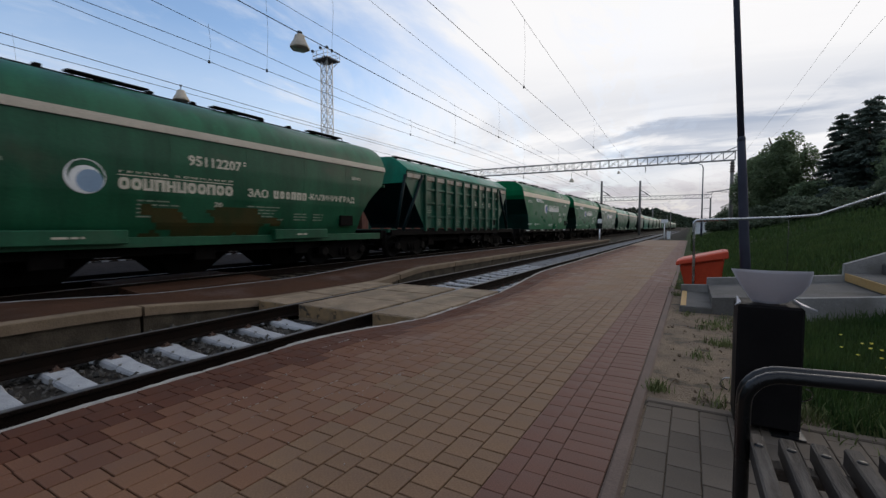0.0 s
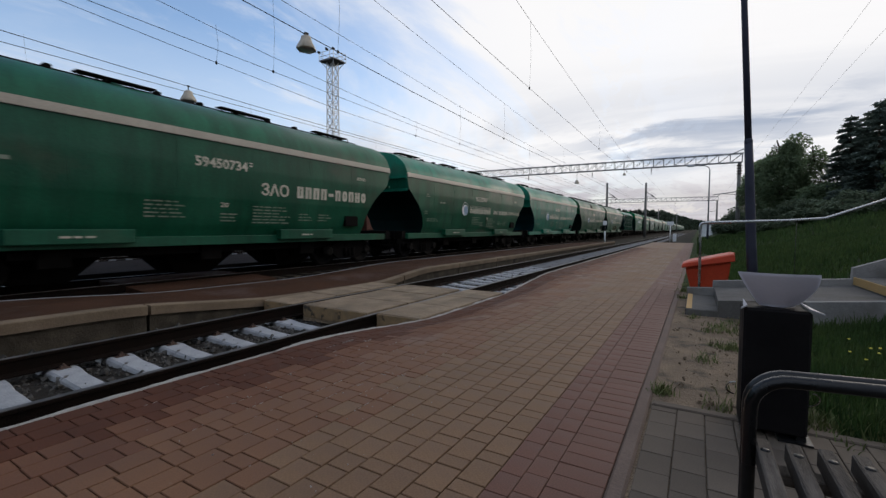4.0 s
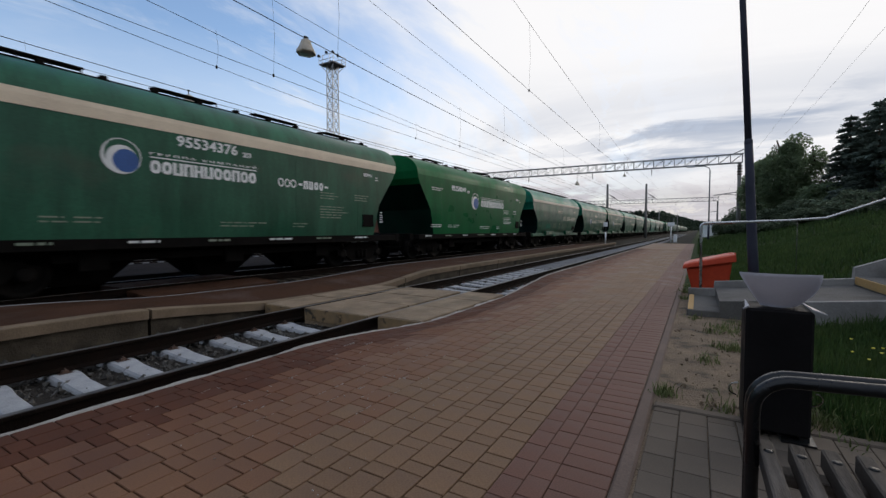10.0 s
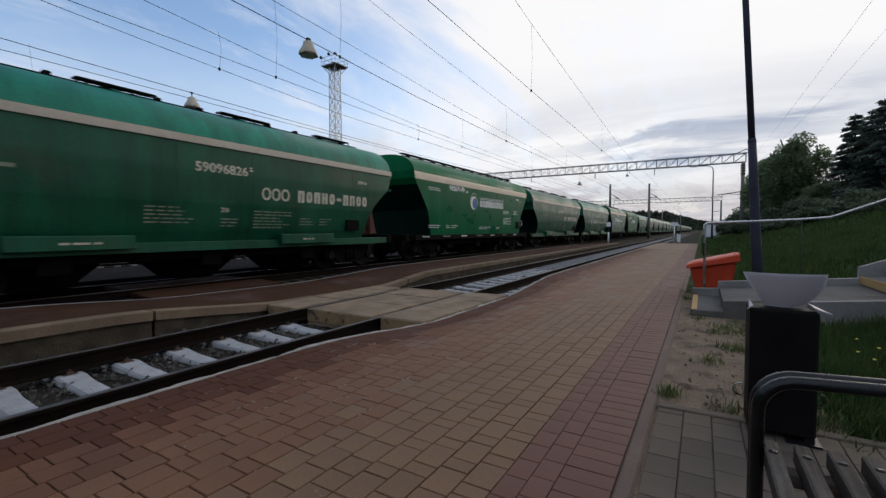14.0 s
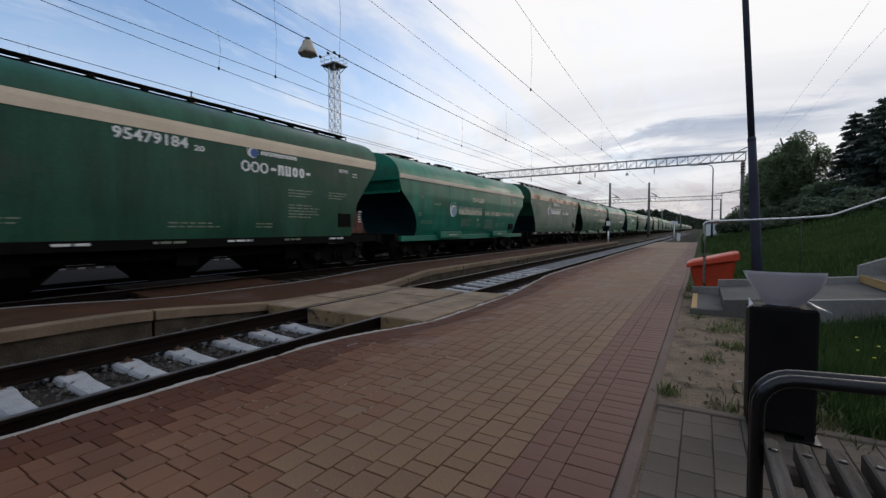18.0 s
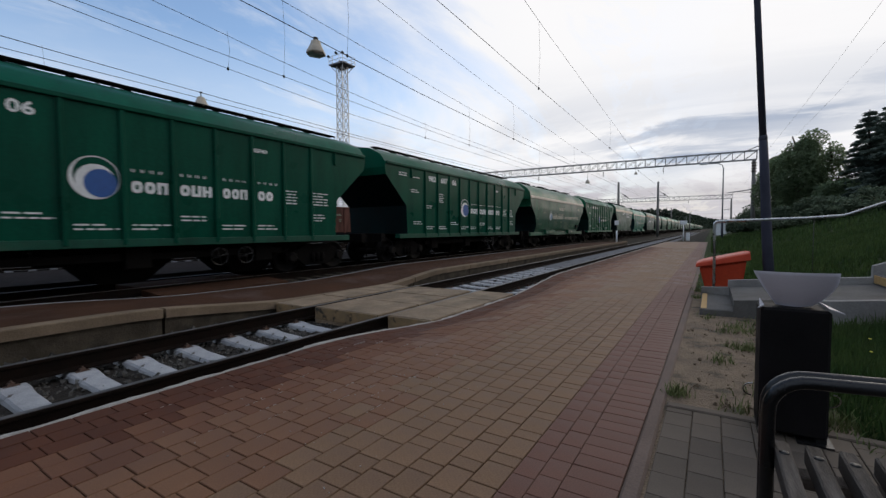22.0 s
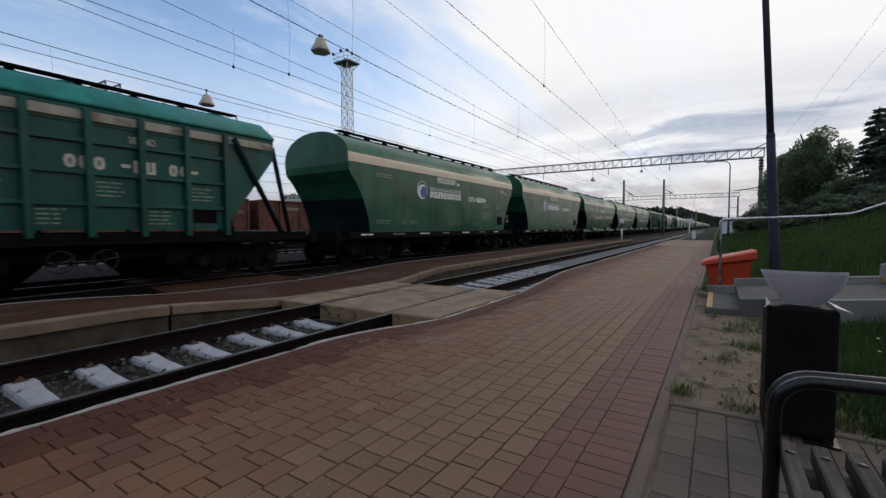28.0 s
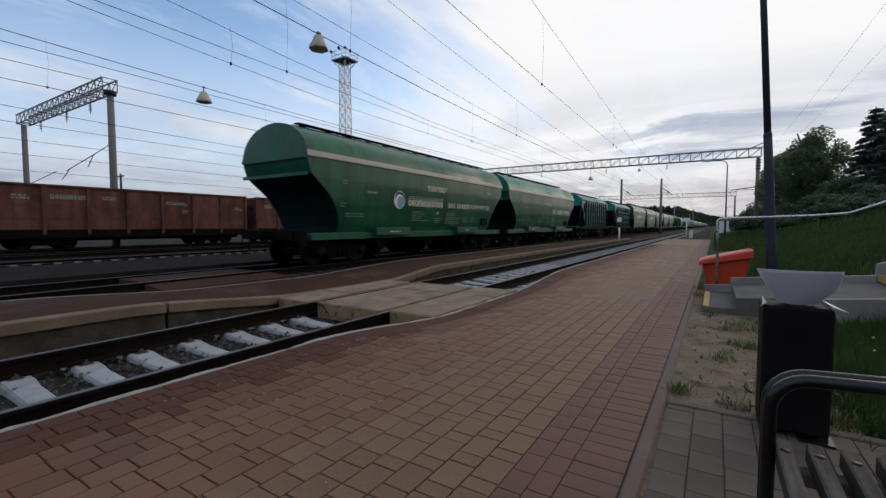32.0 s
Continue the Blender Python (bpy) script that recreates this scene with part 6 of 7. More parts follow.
for sx, sy in ((-1, -1), (-1, 1), (1, -1), (1, 1)):
    part("strut", tubes([[(sx * 0.5, sy * 0.5, MH - 0.9), (sx * 1.15, sy * 1.0, MH)]], 0.05, 4), M_GALV, mast)
for x, y, z in ((-1.3, -1.15, 1.2), (0.2, -1.22, 1.35), (1.3, -1.15, 1.2), (-1.3, 1.0, 1.2)):
    bm = bmesh.new()
    lathe(bm, [(0.06, 0.16), (0.13, 0.13), (0.19, -0.10), (0.19, -0.16)], (x, y, MH + z), "y", 10)
    part("floodlight", bm, M_WIRE, mast, "round floodlight")
part("lamp_post", tubes([[(0.2, -1.15, MH + 1.1), (0.2, -1.15, MH + 1.3)]], 0.05, 5), M_GALV, mast)
part("junction_box", boxes([(-0.7, 0.7, -0.75, -0.55, 13.0, 13.5)], 0.02), M_LATTICE, mast)

# ---- poles, signs ----
for x, y, h, lab in ((-8.75, 91.0, 10.0, "tall round concrete catenary pole beside the train"), (-14.6, 84.0, 9.6, "tall round concrete catenary pole behind the train")):
    p = thing("catenary_pole", (x, y, -0.45), lab, "pole", "catenary poles")
    post(p, 0, 0, 0, h + 0.45, 0.27, 0.18, M_POLE)
    part("bracket", tubes([[(0, 0, h - 1.2), (1.9, 0, h - 2.6)], [(0, 0, h - 2.2), (1.6, 0, h - 2.3)]], 0.05, 5), M_WIRE, p)
    part("insulator", tubes([[(0.9, 0, h - 1.85), (1.3, 0, h - 2.15)]], 0.10, 8), M_WIRE, p)
for x, y in ((-13.5, 190.0), (-9.0, 240.0), (-14.5, 330.0)):
    p = thing("catenary_pole", (x, y, -0.45), "distant concrete catenary pole along the line", "pole", "catenary poles")
    post(p, 0, 0, 0, 9.5, 0.27, 0.2, M_POLE)


def track_sign(x, y, z, h, wide, tall, label):
    s = thing("track_sign", (x, y, z), label, "sign")
    post(s, 0, 0, 0, h, 0.06, 0.06, M_WHITE, "sign_post")
    part("sign_plate", boxes([(-wide / 2, wide / 2, -0.075, -0.06, h - 0.05, h + tall)], 0.01), M_WHITE, s)
    part("plate_edge", boxes([(-wide / 2 - 0.02, wide / 2 + 0.02, -0.06, -0.045, h - 0.07, h + tall + 0.02)], 0.005), M_BLACK, s)


island_post = thing("track_sign", (-6.95, 39.4, -0.05), "small white plate on a dark and white post", "sign")
post(island_post, 0, 0, 0, 1.0, 0.065, 0.065, M_WHITE, "sign_post")
post(island_post, 0, 0, 0.98, 1.5, 0.04, 0.04, M_WIRE, "upper_post")
part("sign_plate", boxes([(-0.17, 0.17, -0.075, -0.05, 1.48, 1.86)], 0.01), M_WHITE, island_post)
track_sign(-3.05, 63.0, -0.46, 2.15, 0.8, 0.42, "white rectangular sign plate on a white post by the track")
bm = boxes([(-2.75, -2.35, 63.2, 63.5, -0.46, 0.55)], 0.02)
tagged(part("relay_box", bm, M_WHITE), "small white lineside relay box by the track", "relay box")

lamp = thing("street_lamp", (0.95, 55.0, 0.0), "slim grey street lamp with one curved arm", "street lamp")
post(lamp, 0, 0, -0.2, 7.6, 0.09, 0.06, M_LATTICE, "lamp_pole")
part("lamp_arm", tubes([[(0, 0, 7.5), (-0.1, 0, 7.85), (-0.45, 0, 8.05), (-1.5, 0, 8.1)]], 0.045, 6), M_LATTICE, lamp)
part("lamp_head", boxes([(-2.2, -1.4, -0.16, 0.16, 8.02, 8.18)], 0.05), M_GALV, lamp)
part("pole_foot", tubes([[(0, 0, -0.2), (0, 0, 1.6)]], 0.11, 10), M_STEELPOST, lamp)

utility = thing("utility_pole", (-60.0, 22.9, -0.4), "thin dark utility pole with a crossbar beyond the yard", "pole")
post(utility, 0, 0, 0, 7.7, 0.14, 0.11, M_BARK, "pole_shaft")
part("crossbar", tubes([[(-0.9, 0, 7.4), (0.9, 0, 7.4)]], 0.08, 6), M_BARK, utility)

kiosk = thing("white_hut", (2.2, 82.0, 0.0), "small white hut at the end of the platform", "hut")
part("wall", boxes([(-1.6, 1.4, -1.2, 1.2, -0.3, 2.0)], 0.02), M_WHITE, kiosk)
part("roof", boxes([(-1.8, 1.6, -1.4, 1.4, 2.0, 2.16)], 0.02), M_LATTICE, kiosk)

# ---- near lamp pole ----
pole = thing("lamp_pole", (0.834, 8.6, 0.0), "dark blue painted steel lamp pole behind the handrail", "lamp pole")
bm = bmesh.new()
tube(bm, [(0.01, 0, -0.4), (-0.072, 0, 0.84), (-0.13, 0, 1.95), (-0.163, 0, 2.53)], 0.080, 16, 0.058)
part("pole_base", bm, M_STEELPOST, pole)
bm = bmesh.new()
lathe(bm, [(0.056, -0.04), (0.060, -0.02), (0.060, 0.02), (0.050, 0.05)], (-0.163, 0, 2.53), "z", 16)
part("collar", bm, M_STEELPOST, pole)
bm = bmesh.new()
tube(bm, [(-0.163, 0, 2.51), (-0.30, 0, 4.88), (-0.547, 0, 9.57)], 0.050, 16, 0.040)
part("pole_shaft", bm, M_STEELPOST, pole)

# ---- steps up the bank, handrail ----
SY0, SY1 = 6.42, 7.93          # width of the flight, which climbs away from the platform
stairs = thing("concrete_steps", (0, 0, 0), "weathered concrete steps climbing the grass bank", "steps")
part("step", boxes([(-0.11, 0.27, SY0, SY1, -0.15, 0.07)], 0.012), M_TREAD, stairs)
part("yellow_mark", boxes([(-0.10, -0.035, SY0 + 0.02, SY1 - 0.02, 0.06, 0.074)]), M_YELLOW, stairs, "worn yellow strip on the lowest step")
bm = bmesh.new()
prism(bm, [(0.25, -0.15), (1.87, -0.15), (1.87, 0.34), (0.25, 0.20)], "y", SY0, SY1)
part("landing", bm, M_TREAD, stairs, "long sloping landing")
for k in range(6):
    u = 1.87 + 0.36 * k
    part("step", boxes([(u, u + 0.38, SY0, SY1, -0.1, 0.47 + 0.14 * k)], 0.012), M_TREAD, stairs)
part("yellow_mark", boxes([(1.858, 1.873, SY0 + 0.02, SY1 - 0.02, 0.36, 0.462)]), M_YELLOW, stairs, "worn orange strip along the riser")
bm = bmesh.new()
prism(bm, [(-0.12, -0.2), (4.2, -0.2), (4.2, 1.55), (1.90, 0.60), (1.86, 0.585), (1.855, 0.43), (0.235, 0.295), (0.23, 0.185), (-0.12, 0.165)], "y", SY1, SY1 + 0.11)
part("stringer", bm, M_STEP, stairs, "pale upright concrete edge behind the steps")
bm = bmesh.new()
prism(bm, [(0.55, -0.2), (3.6, -0.2), (3.6, 1.0), (1.80, 0.345), (1.20, 0.285), (1.02, 0.27), (0.80, 0.12), (0.55, 0.02)], "y", SY0 - 0.11, SY0)
part("stringer", bm, M_STEP, stairs, "pale sloping concrete edge in front of the steps")

hr = thing("handrail", (0, 0, 0), "bent stainless steel handrail beside the concrete steps", "handrail")
bm = bmesh.new()
tube(bm, [(0.05, 8.09, -0.1), (0.045, 8.09, 0.7), (0.035, 8.09, 1.13), (0.04, 8.09, 1.185), (0.075, 8.09, 1.21), (0.13, 8.09, 1.215), (1.2, 8.09, 1.245), (1.56, 8.09, 1.272), (1.62, 8.09, 1.29), (3.6, 8.09, 2.10)], 0.021, 10)
part("rail_tube", bm, M_INOX, hr)
for x, z0, z1 in ((1.25, 0.2, 1.24), (2.5, 0.6, 1.64)):
    part("baluster", tubes([[(x, 8.09, z0), (x, 8.09, z1)]], 0.0045, 6), M_BLACK, hr)
part("foot_plate", boxes([(-0.02, 0.12, 8.03, 8.15, -0.03, 0.012)], 0.004), M_INOX, hr)

# ---- grit box ----
grit = thing("grit_box", (0.15, 8.80, 0.0), "orange-red plastic grit box with a sloping lid", "grit box")
bm = bmesh.new()
low = [bm.verts.new(p) for p in ((-0.24, -0.28, 0.0), (0.33, -0.28, 0.0), (0.33, 0.28, 0.0), (-0.24, 0.28, 0.0))]
top = [bm.verts.new(p) for p in ((-0.37, -0.40, 0.47), (0.40, -0.40, 0.60), (0.40, 0.40, 0.60), (-0.37, 0.40, 0.47))]
bm.faces.new(low[::-1])
bm.faces.new(top)
for k in range(4):
    bm.faces.new((low[k], low[(k + 1) % 4], top[(k + 1) % 4], top[k]))
bmesh.ops.bevel(bm, geom=list(bm.edges), offset=0.03, segments=2, affect="EDGES")
part("tub", bm, M_REDBOX, grit, smooth=False)
bm = bmesh.new()
low = [bm.verts.new(p) for p in ((-0.43, -0.45, 0.455), (0.46, -0.45, 0.60), (0.46, 0.45, 0.60), (-0.43, 0.45, 0.455))]
top = [bm.verts.new(p) for p in ((-0.42, -0.44, 0.52), (0.45, -0.44, 0.72), (0.45, 0.44, 0.72), (-0.42, 0.44, 0.52))]
mid = [bm.verts.new(p) for p in ((-0.30, -0.36, 0.575), (0.42, -0.36, 0.735), (0.42, 0.36, 0.735), (-0.30, 0.36, 0.575))]
bm.faces.new(low[::-1])
bm.faces.new(mid)
for A, B in ((low, top), (top, mid)):
    for k in range(4):
        bm.faces.new((A[k], A[(k + 1) % 4], B[(k + 1) % 4], B[k]))
bmesh.ops.bevel(bm, geom=list(bm.edges), offset=0.012, segments=1, affect="EDGES")
part("lid", bm, M_REDBOX, grit, "sloping overhanging lid, pale with sky gloss")
part("lid_lip", boxes([(0.36, 0.47, -0.12, 0.12, 0.70, 0.735)], 0.008), M_REDBOX, grit)

grit.scale = (0.86, 0.86, 0.97)

# ---- litter bin ----
bin_ob = thing("litter_bin", (0.372, 2.92, 0.0), "black sheet-metal litter bin with a grey half-round hood", "litter bin", turn=0.0)
bm = bmesh.new()
box(bm, -0.143, 0.143, -0.13, 0.13, 0.03, 0.685, bevel=0.012)
part("bin_body", bm, M_BIN, bin_ob)
bm = bmesh.new()
for x in (-0.12, 0.12):
    box(bm, x - 0.02, x + 0.02, -0.12, 0.12, 0.0, 0.035)
box(bm, 0.02, 0.165, -0.15, 0.12, 0.0, 0.010)
part("bin_foot", bm, M_BLACK, bin_ob, "steel foot plate")
bm = bmesh.new()
for s in (-1, 1):
    v = [bm.verts.new(p) for p in ((s * 0.13, -0.13, 0.700), (s * (0.188 if s > 0 else 0.158), -0.13, 0.682), (s * (0.175 if s > 0 else 0.145), -0.08, 0.684), (s * 0.13, 0.13, 0.700),
                                   (s * 0.13, -0.13, 0.694), (s * (0.188 if s > 0 else 0.158), -0.13, 0.676), (s * (0.175 if s > 0 else 0.145), -0.08, 0.678), (s * 0.13, 0.13, 0.694))]
    for q in ((0, 1, 2, 3), (7, 6, 5, 4), (0, 4, 5, 1), (1, 5, 6, 2), (2, 6, 7, 3), (3, 7, 4, 0)):
        bm.faces.new([v[i] for i in q])
bmesh.ops.recalc_face_normals(bm, faces=bm.faces)
tagged(part("rim_flap", bm, M_HOOD, bin_ob, "pale bent rim flaps"), kind="stuff")
bm = bmesh.new()
n, rows = 20, []
for j in range(11):
    v = j / 10
    a, b = -0.178 * (1 - 0.60 * v ** 1.15), 0.172 * (1 - 0.55 * v ** 2.2)
    rows.append([bm.verts.new((a + (b - a) * i / n, -0.155 + 0.085 * v ** 2 + 0.05 * (2 * i / n - 1) ** 2, 0.875 - 0.185 * v)) for i in range(n + 1)])
for q, r in zip(rows, rows[1:]):
    for i in range(n):
        bm.faces.new((q[i], r[i], r[i + 1], q[i + 1])).smooth = True
bmesh.ops.solidify(bm, geom=bm.faces[:], thickness=-0.006)
bmesh.ops.recalc_face_normals(bm, faces=bm.faces)
part("hood", bm, M_HOOD, bin_ob, "grey bowl-shaped sheet hood", smooth=True)
part("hood_stem", boxes([(-0.05, 0.05, -0.03, 0.03, 0.6, 0.72)], 0.004), M_BIN, bin_ob)
for s in (-1, 1):
    part("wire_ring", tubes([[(s * (0.165 + 0.04 * math.sin(a)), -0.02 - 0.05 * math.cos(a), 0.205 + 0.05 * math.cos(a)) for a in (math.pi * k / 8 for k in range(9))]], 0.004, 5), M_INOX, bin_ob, "thin pale wire loop")

# ---- bench ----
bench = thing("bench", (0, 0, 0), "slatted bench of weathered grey wood with black tube armrest", "bench")
for k in range(7):
    x = 0.172 + 0.0778 * k
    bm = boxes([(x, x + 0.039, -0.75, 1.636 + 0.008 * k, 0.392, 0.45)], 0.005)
    slat = part("slat", bm, M_WOOD, bench, "slat with grey worn top and sides coloured dark like shade")
    # side faces get a darker wood that paints in their shade
    slat.data.materials.append(M_WOOD_SHADE)
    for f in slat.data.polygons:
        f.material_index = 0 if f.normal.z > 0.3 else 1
    for y in (1.56, 0.45, -0.65):
        bm = bmesh.new()
        lathe(bm, [(0.0125, -0.002), (0.0125, 0.002), (0.006, 0.005)], (x + 0.0195, y + 0.008 * k - 0.01, 0.45), "z", 10)
        part("screw_head", bm, M_BLACK, slat)
for y in (1.58, 0.45, -0.65):
    part("cross_bar", boxes([(0.185, 0.68, y - 0.03, y + 0.03, 0.355, 0.391)], 0.004), M_WOOD, bench, "grey timber cross bar")
for y in (1.585, 1.64):
    bm = bmesh.new()
    tube(bm, [(0.155, y, 0.0), (0.155, y, 0.54)] + [(0.155 + 0.10 - 0.10 * math.cos(a), y, 0.555 + 0.10 * math.sin(a)) for a in (math.pi / 2 * k / 7 for k in range(1, 8))] + [(0.45, y, 0.666), (0.72, y, 0.672)], 0.0185, 12)
    part("armrest_tube", bm, M_BLACK, bench)
part("leg_plate", boxes([(0.10, 0.22, 1.55, 1.68, 0.0, 0.012)], 0.003), M_BLACK, bench)
for y in (1.585, -0.65):
    for x in (0.60,):
        part("leg", tubes([[(x, y, 0.0), (x, y, 0.40)]], 0.02, 8), M_BLACK, bench)
part("leg", tubes([[(0.2, -0.65, 0.0), (0.2, -0.65, 0.40)]], 0.02, 8), M_BLACK, bench)


# ---- trees ----
def leaf_cloud(name, blobs, count, size, seed, mat, parent, flat=0.75, label=""):
    """Many small leaf clumps scattered through uneven blobs (centre, radii)."""
    r = random.Random(seed)
    verts, faces = [], []
    vol = [b[1][0] * b[1][1] * b[1][2] for b in blobs]
    for c, rad in r.choices(blobs, vol, k=count):
        while True:
            d = Vector((r.uniform(-1, 1), r.uniform(-1, 1), r.uniform(-1, 1)))
            l = d.length
            if 0.05 < l < 1 and r.random() < l * l + 0.12:
                break
        bump = 1 + 0.28 * noise.noise(d.normalized() * 2.1 + Vector(c) * 0.7)
        p = Vector(c) + Vector((d.x * rad[0], d.y * rad[1], d.z * rad[2])) * bump
        s = size * r.uniform(0.5, 1.3)
        rot = Euler((r.uniform(-1, 1) * 0.8, r.uniform(-1, 1) * 0.8, r.uniform(0, 6.28))).to_matrix()
        k = len(verts)
        for v in ((-1, -0.35, 0), (0.1, -0.6, 0.15), (1, 0.1, 0), (0.05, 0.55, -0.1)):
            verts.append(p + rot @ (Vector(v) * s))
        faces.append((k, k + 1, k + 2, k + 3))
    me = bpy.data.meshes.new(name)
    me.from_pydata(verts, [], faces)
    me.materials.append(mat)
    ob = new(name, me)
    ob.parent = parent
    return ob


def limbs(t, h, r, seed, crown_at, n=7):
    q = random.Random(seed)
    bm = bmesh.new()
    pts = [(q.uniform(-0.1, 0.1) * k, q.uniform(-0.1, 0.1) * k, h * k / 5) for k in range(6)]
    tube(bm, pts, r, 8, r * 0.3)
    part("trunk", bm, M_BARK, t)
    for k in range(n):
        z = h * (crown_at + (0.9 - crown_at) * k / n)
        a = q.uniform(0, 6.28)
        l = h * 0.28 * (1 - 0.5 * k / n)
        bm = bmesh.new()
        tube(bm, [(0, 0, z), (math.cos(a) * l * 0.5, math.sin(a) * l * 0.5, z + l * 0.3), (math.cos(a) * l, math.sin(a) * l, z + l * 0.75)], r * 0.35, 5, r * 0.08)
        part("limb", bm, M_BARK, t)


def broadleaf(x, y, h, w, seed, count, label):
    z = bank(x, y) - 0.1
    t = thing("broadleaf_tree", (x, y, z), label, "tree", "trees on the bank")
    limbs(t, h * 0.92, 0.17, seed, 0.25)
    q = random.Random(seed)
    blobs = [((0, 0, h * 0.5), (w * 0.85, w * 0.85, h * 0.36))]
    for k in range(11):
        a, zz = q.uniform(0, 6.28), q.uniform(0.22, 0.88)
        rr = w * (0.72 if zz < 0.6 else 0.45) * q.uniform(0.6, 1.1)
        blobs.append(((math.cos(a) * rr, math.sin(a) * rr, h * zz), (w * q.uniform(0.3, 0.5), w * q.uniform(0.3, 0.5), h * q.uniform(0.09, 0.16))))
    leaf_cloud("crown", blobs, int(count * 1.4), 0.12, seed, M_LEAF, t)


def conifer(x, y, h, w, seed, count, label):
    z = bank(x, y) - 0.1
    t = thing("conifer_tree", (x, y, z), label, "tree", "trees on the bank")
    bm = bmesh.new()
    tube(bm, [(0, 0, 0), (0.05, 0, h * 0.5), (0, 0, h * 0.98)], 0.2, 8, 0.03)
    part("trunk", bm, M_BARK, t)
    q = random.Random(seed)
    verts, faces = [], []
    tiers = int(h / 0.42)
    for k in range(tiers):
        u = k / tiers
        zc, reach = h * (0.08 + 0.92 * u), w * (1 - u) ** 0.8 * q.uniform(0.75, 1.15) + 0.12
        for b in range(9 if u < 0.7 else 6):
            a = q.uniform(0, 6.28)
            ln = reach * q.uniform(0.6, 1.1)
            for s in range(max(3, int(count * ln / (tiers * 9 * w) * 2))):
                f = q.uniform(0.1, 1.0)
                p = Vector((math.cos(a) * ln * f + q.uniform(-0.14, 0.14), math.sin(a) * ln * f + q.uniform(-0.14, 0.14), zc - 0.25 * ln * f + q.uniform(-0.12, 0.1)))
                rot = Euler((q.uniform(-0.6, 0.6), q.uniform(-0.6, 0.6), a + q.uniform(-0.6, 0.6))).to_matrix()
                sz = q.uniform(0.10, 0.22)
                i = len(verts)
                for v in ((-1, -0.3, 0), (0.2, -0.45, 0.05), (1.1, 0, -0.2), (0.1, 0.45, 0.05)):
                    verts.append(p + rot @ (Vector(v) * sz))
                faces.append((i, i + 1, i + 2, i + 3))
    me = bpy.data.meshes.new("crown")
    me.from_pydata(verts, [], faces)
    me.materials.append(M_CONIFER)
    ob = new("crown", me)
    ob.parent = t


broadleaf(6.05, 47.0, 8.0, 2.2, 11, 16000, "dense dark green broadleaf tree on the grass bank")
broadleaf(8.35, 49.0, 7.3, 1.6, 13, 3400, "thin-crowned broadleaf tree with gaps of sky")
broadleaf(4.9, 54.0, 7.6, 1.8, 13, 8000, "dark green broadleaf tree behind the lamp pole")
broadleaf(8.3, 44.0, 3.6, 1.9, 14, 8000, "low bushy broadleaf tree under the conifers")
conifer(9.75, 44.0, 8.2, 2.4, 21, 22000, "dark spruce tree with drooping branches")
conifer(10.8, 42.0, 8.6, 3.0, 22, 22000, "dark spruce tree beside another spruce")
conifer(12.3, 46.0, 9.6, 3.2, 23, 22000, "tall dark spruce tree at the wood's edge")
conifer(11.9, 49.0, 9.3, 2.6, 25, 18000, "tall dark spruce tree behind the others")
conifer(8.0, 54.0, 7.2, 1.9, 24, 9000, "slender dark pine tree among broadleaf trees")
broadleaf(12.5, 40.0, 6.0, 2.2, 15, 8000, "dark broadleaf tree at the wood's edge")


def bush(x, y, h, w, seed, count, label):
    t = thing("bush", (x, y, bank(x, y) - 0.05), label, "bush", "bushes along the bank")
    q = random.Random(seed)
    bm = bmesh.new()
    for k in range(5):
        a = q.uniform(0, 6.28)
        tube(bm, [(0, 0, 0), (math.cos(a) * w * 0.3, math.sin(a) * w * 0.3, h * 0.4), (math.cos(a) * w * 0.6, math.sin(a) * w * 0.6, h * 0.75)], 0.05, 5, 0.012)
    tagged(part("stems", bm, M_BARK, t), kind="stuff")
    blobs = [((q.uniform(-0.5, 0.5) * w, q.uniform(-0.5, 0.5) * w, h * q.uniform(0.3, 0.62)), (w * q.uniform(0.4, 0.65), w * q.uniform(0.4, 0.65), h * q.uniform(0.25, 0.4))) for _ in range(7)]
    leaf_cloud("foliage", blobs, count, 0.10, seed, M_BUSH, t)


for k, (x, y, h, w) in enumerate(((4.2, 36, 1.3, 1.3), (5.6, 33, 1.5, 1.4), (6.6, 29, 1.5, 1.3), (7.3, 26, 1.5, 1.3), (7.8, 23, 1.7, 1.2), (5.0, 42, 2.2, 1.6), (3.2, 48, 1.6, 1.3), (6.4, 38, 2.4, 1.7), (8.0, 33, 2.6, 1.8), (9.0, 29, 2.6, 1.8),
                                 (2.4, 66, 2.2, 1.6), (4.2, 78, 3.4, 2.2), (3.0, 90, 3.0, 2.4), (5.5, 70, 3.8, 2.4))):
    bush(x, y, h * (0.75 if y < 50 else 0.9), w, 40 + k, 8000, "dark green leafy bush on the bank")


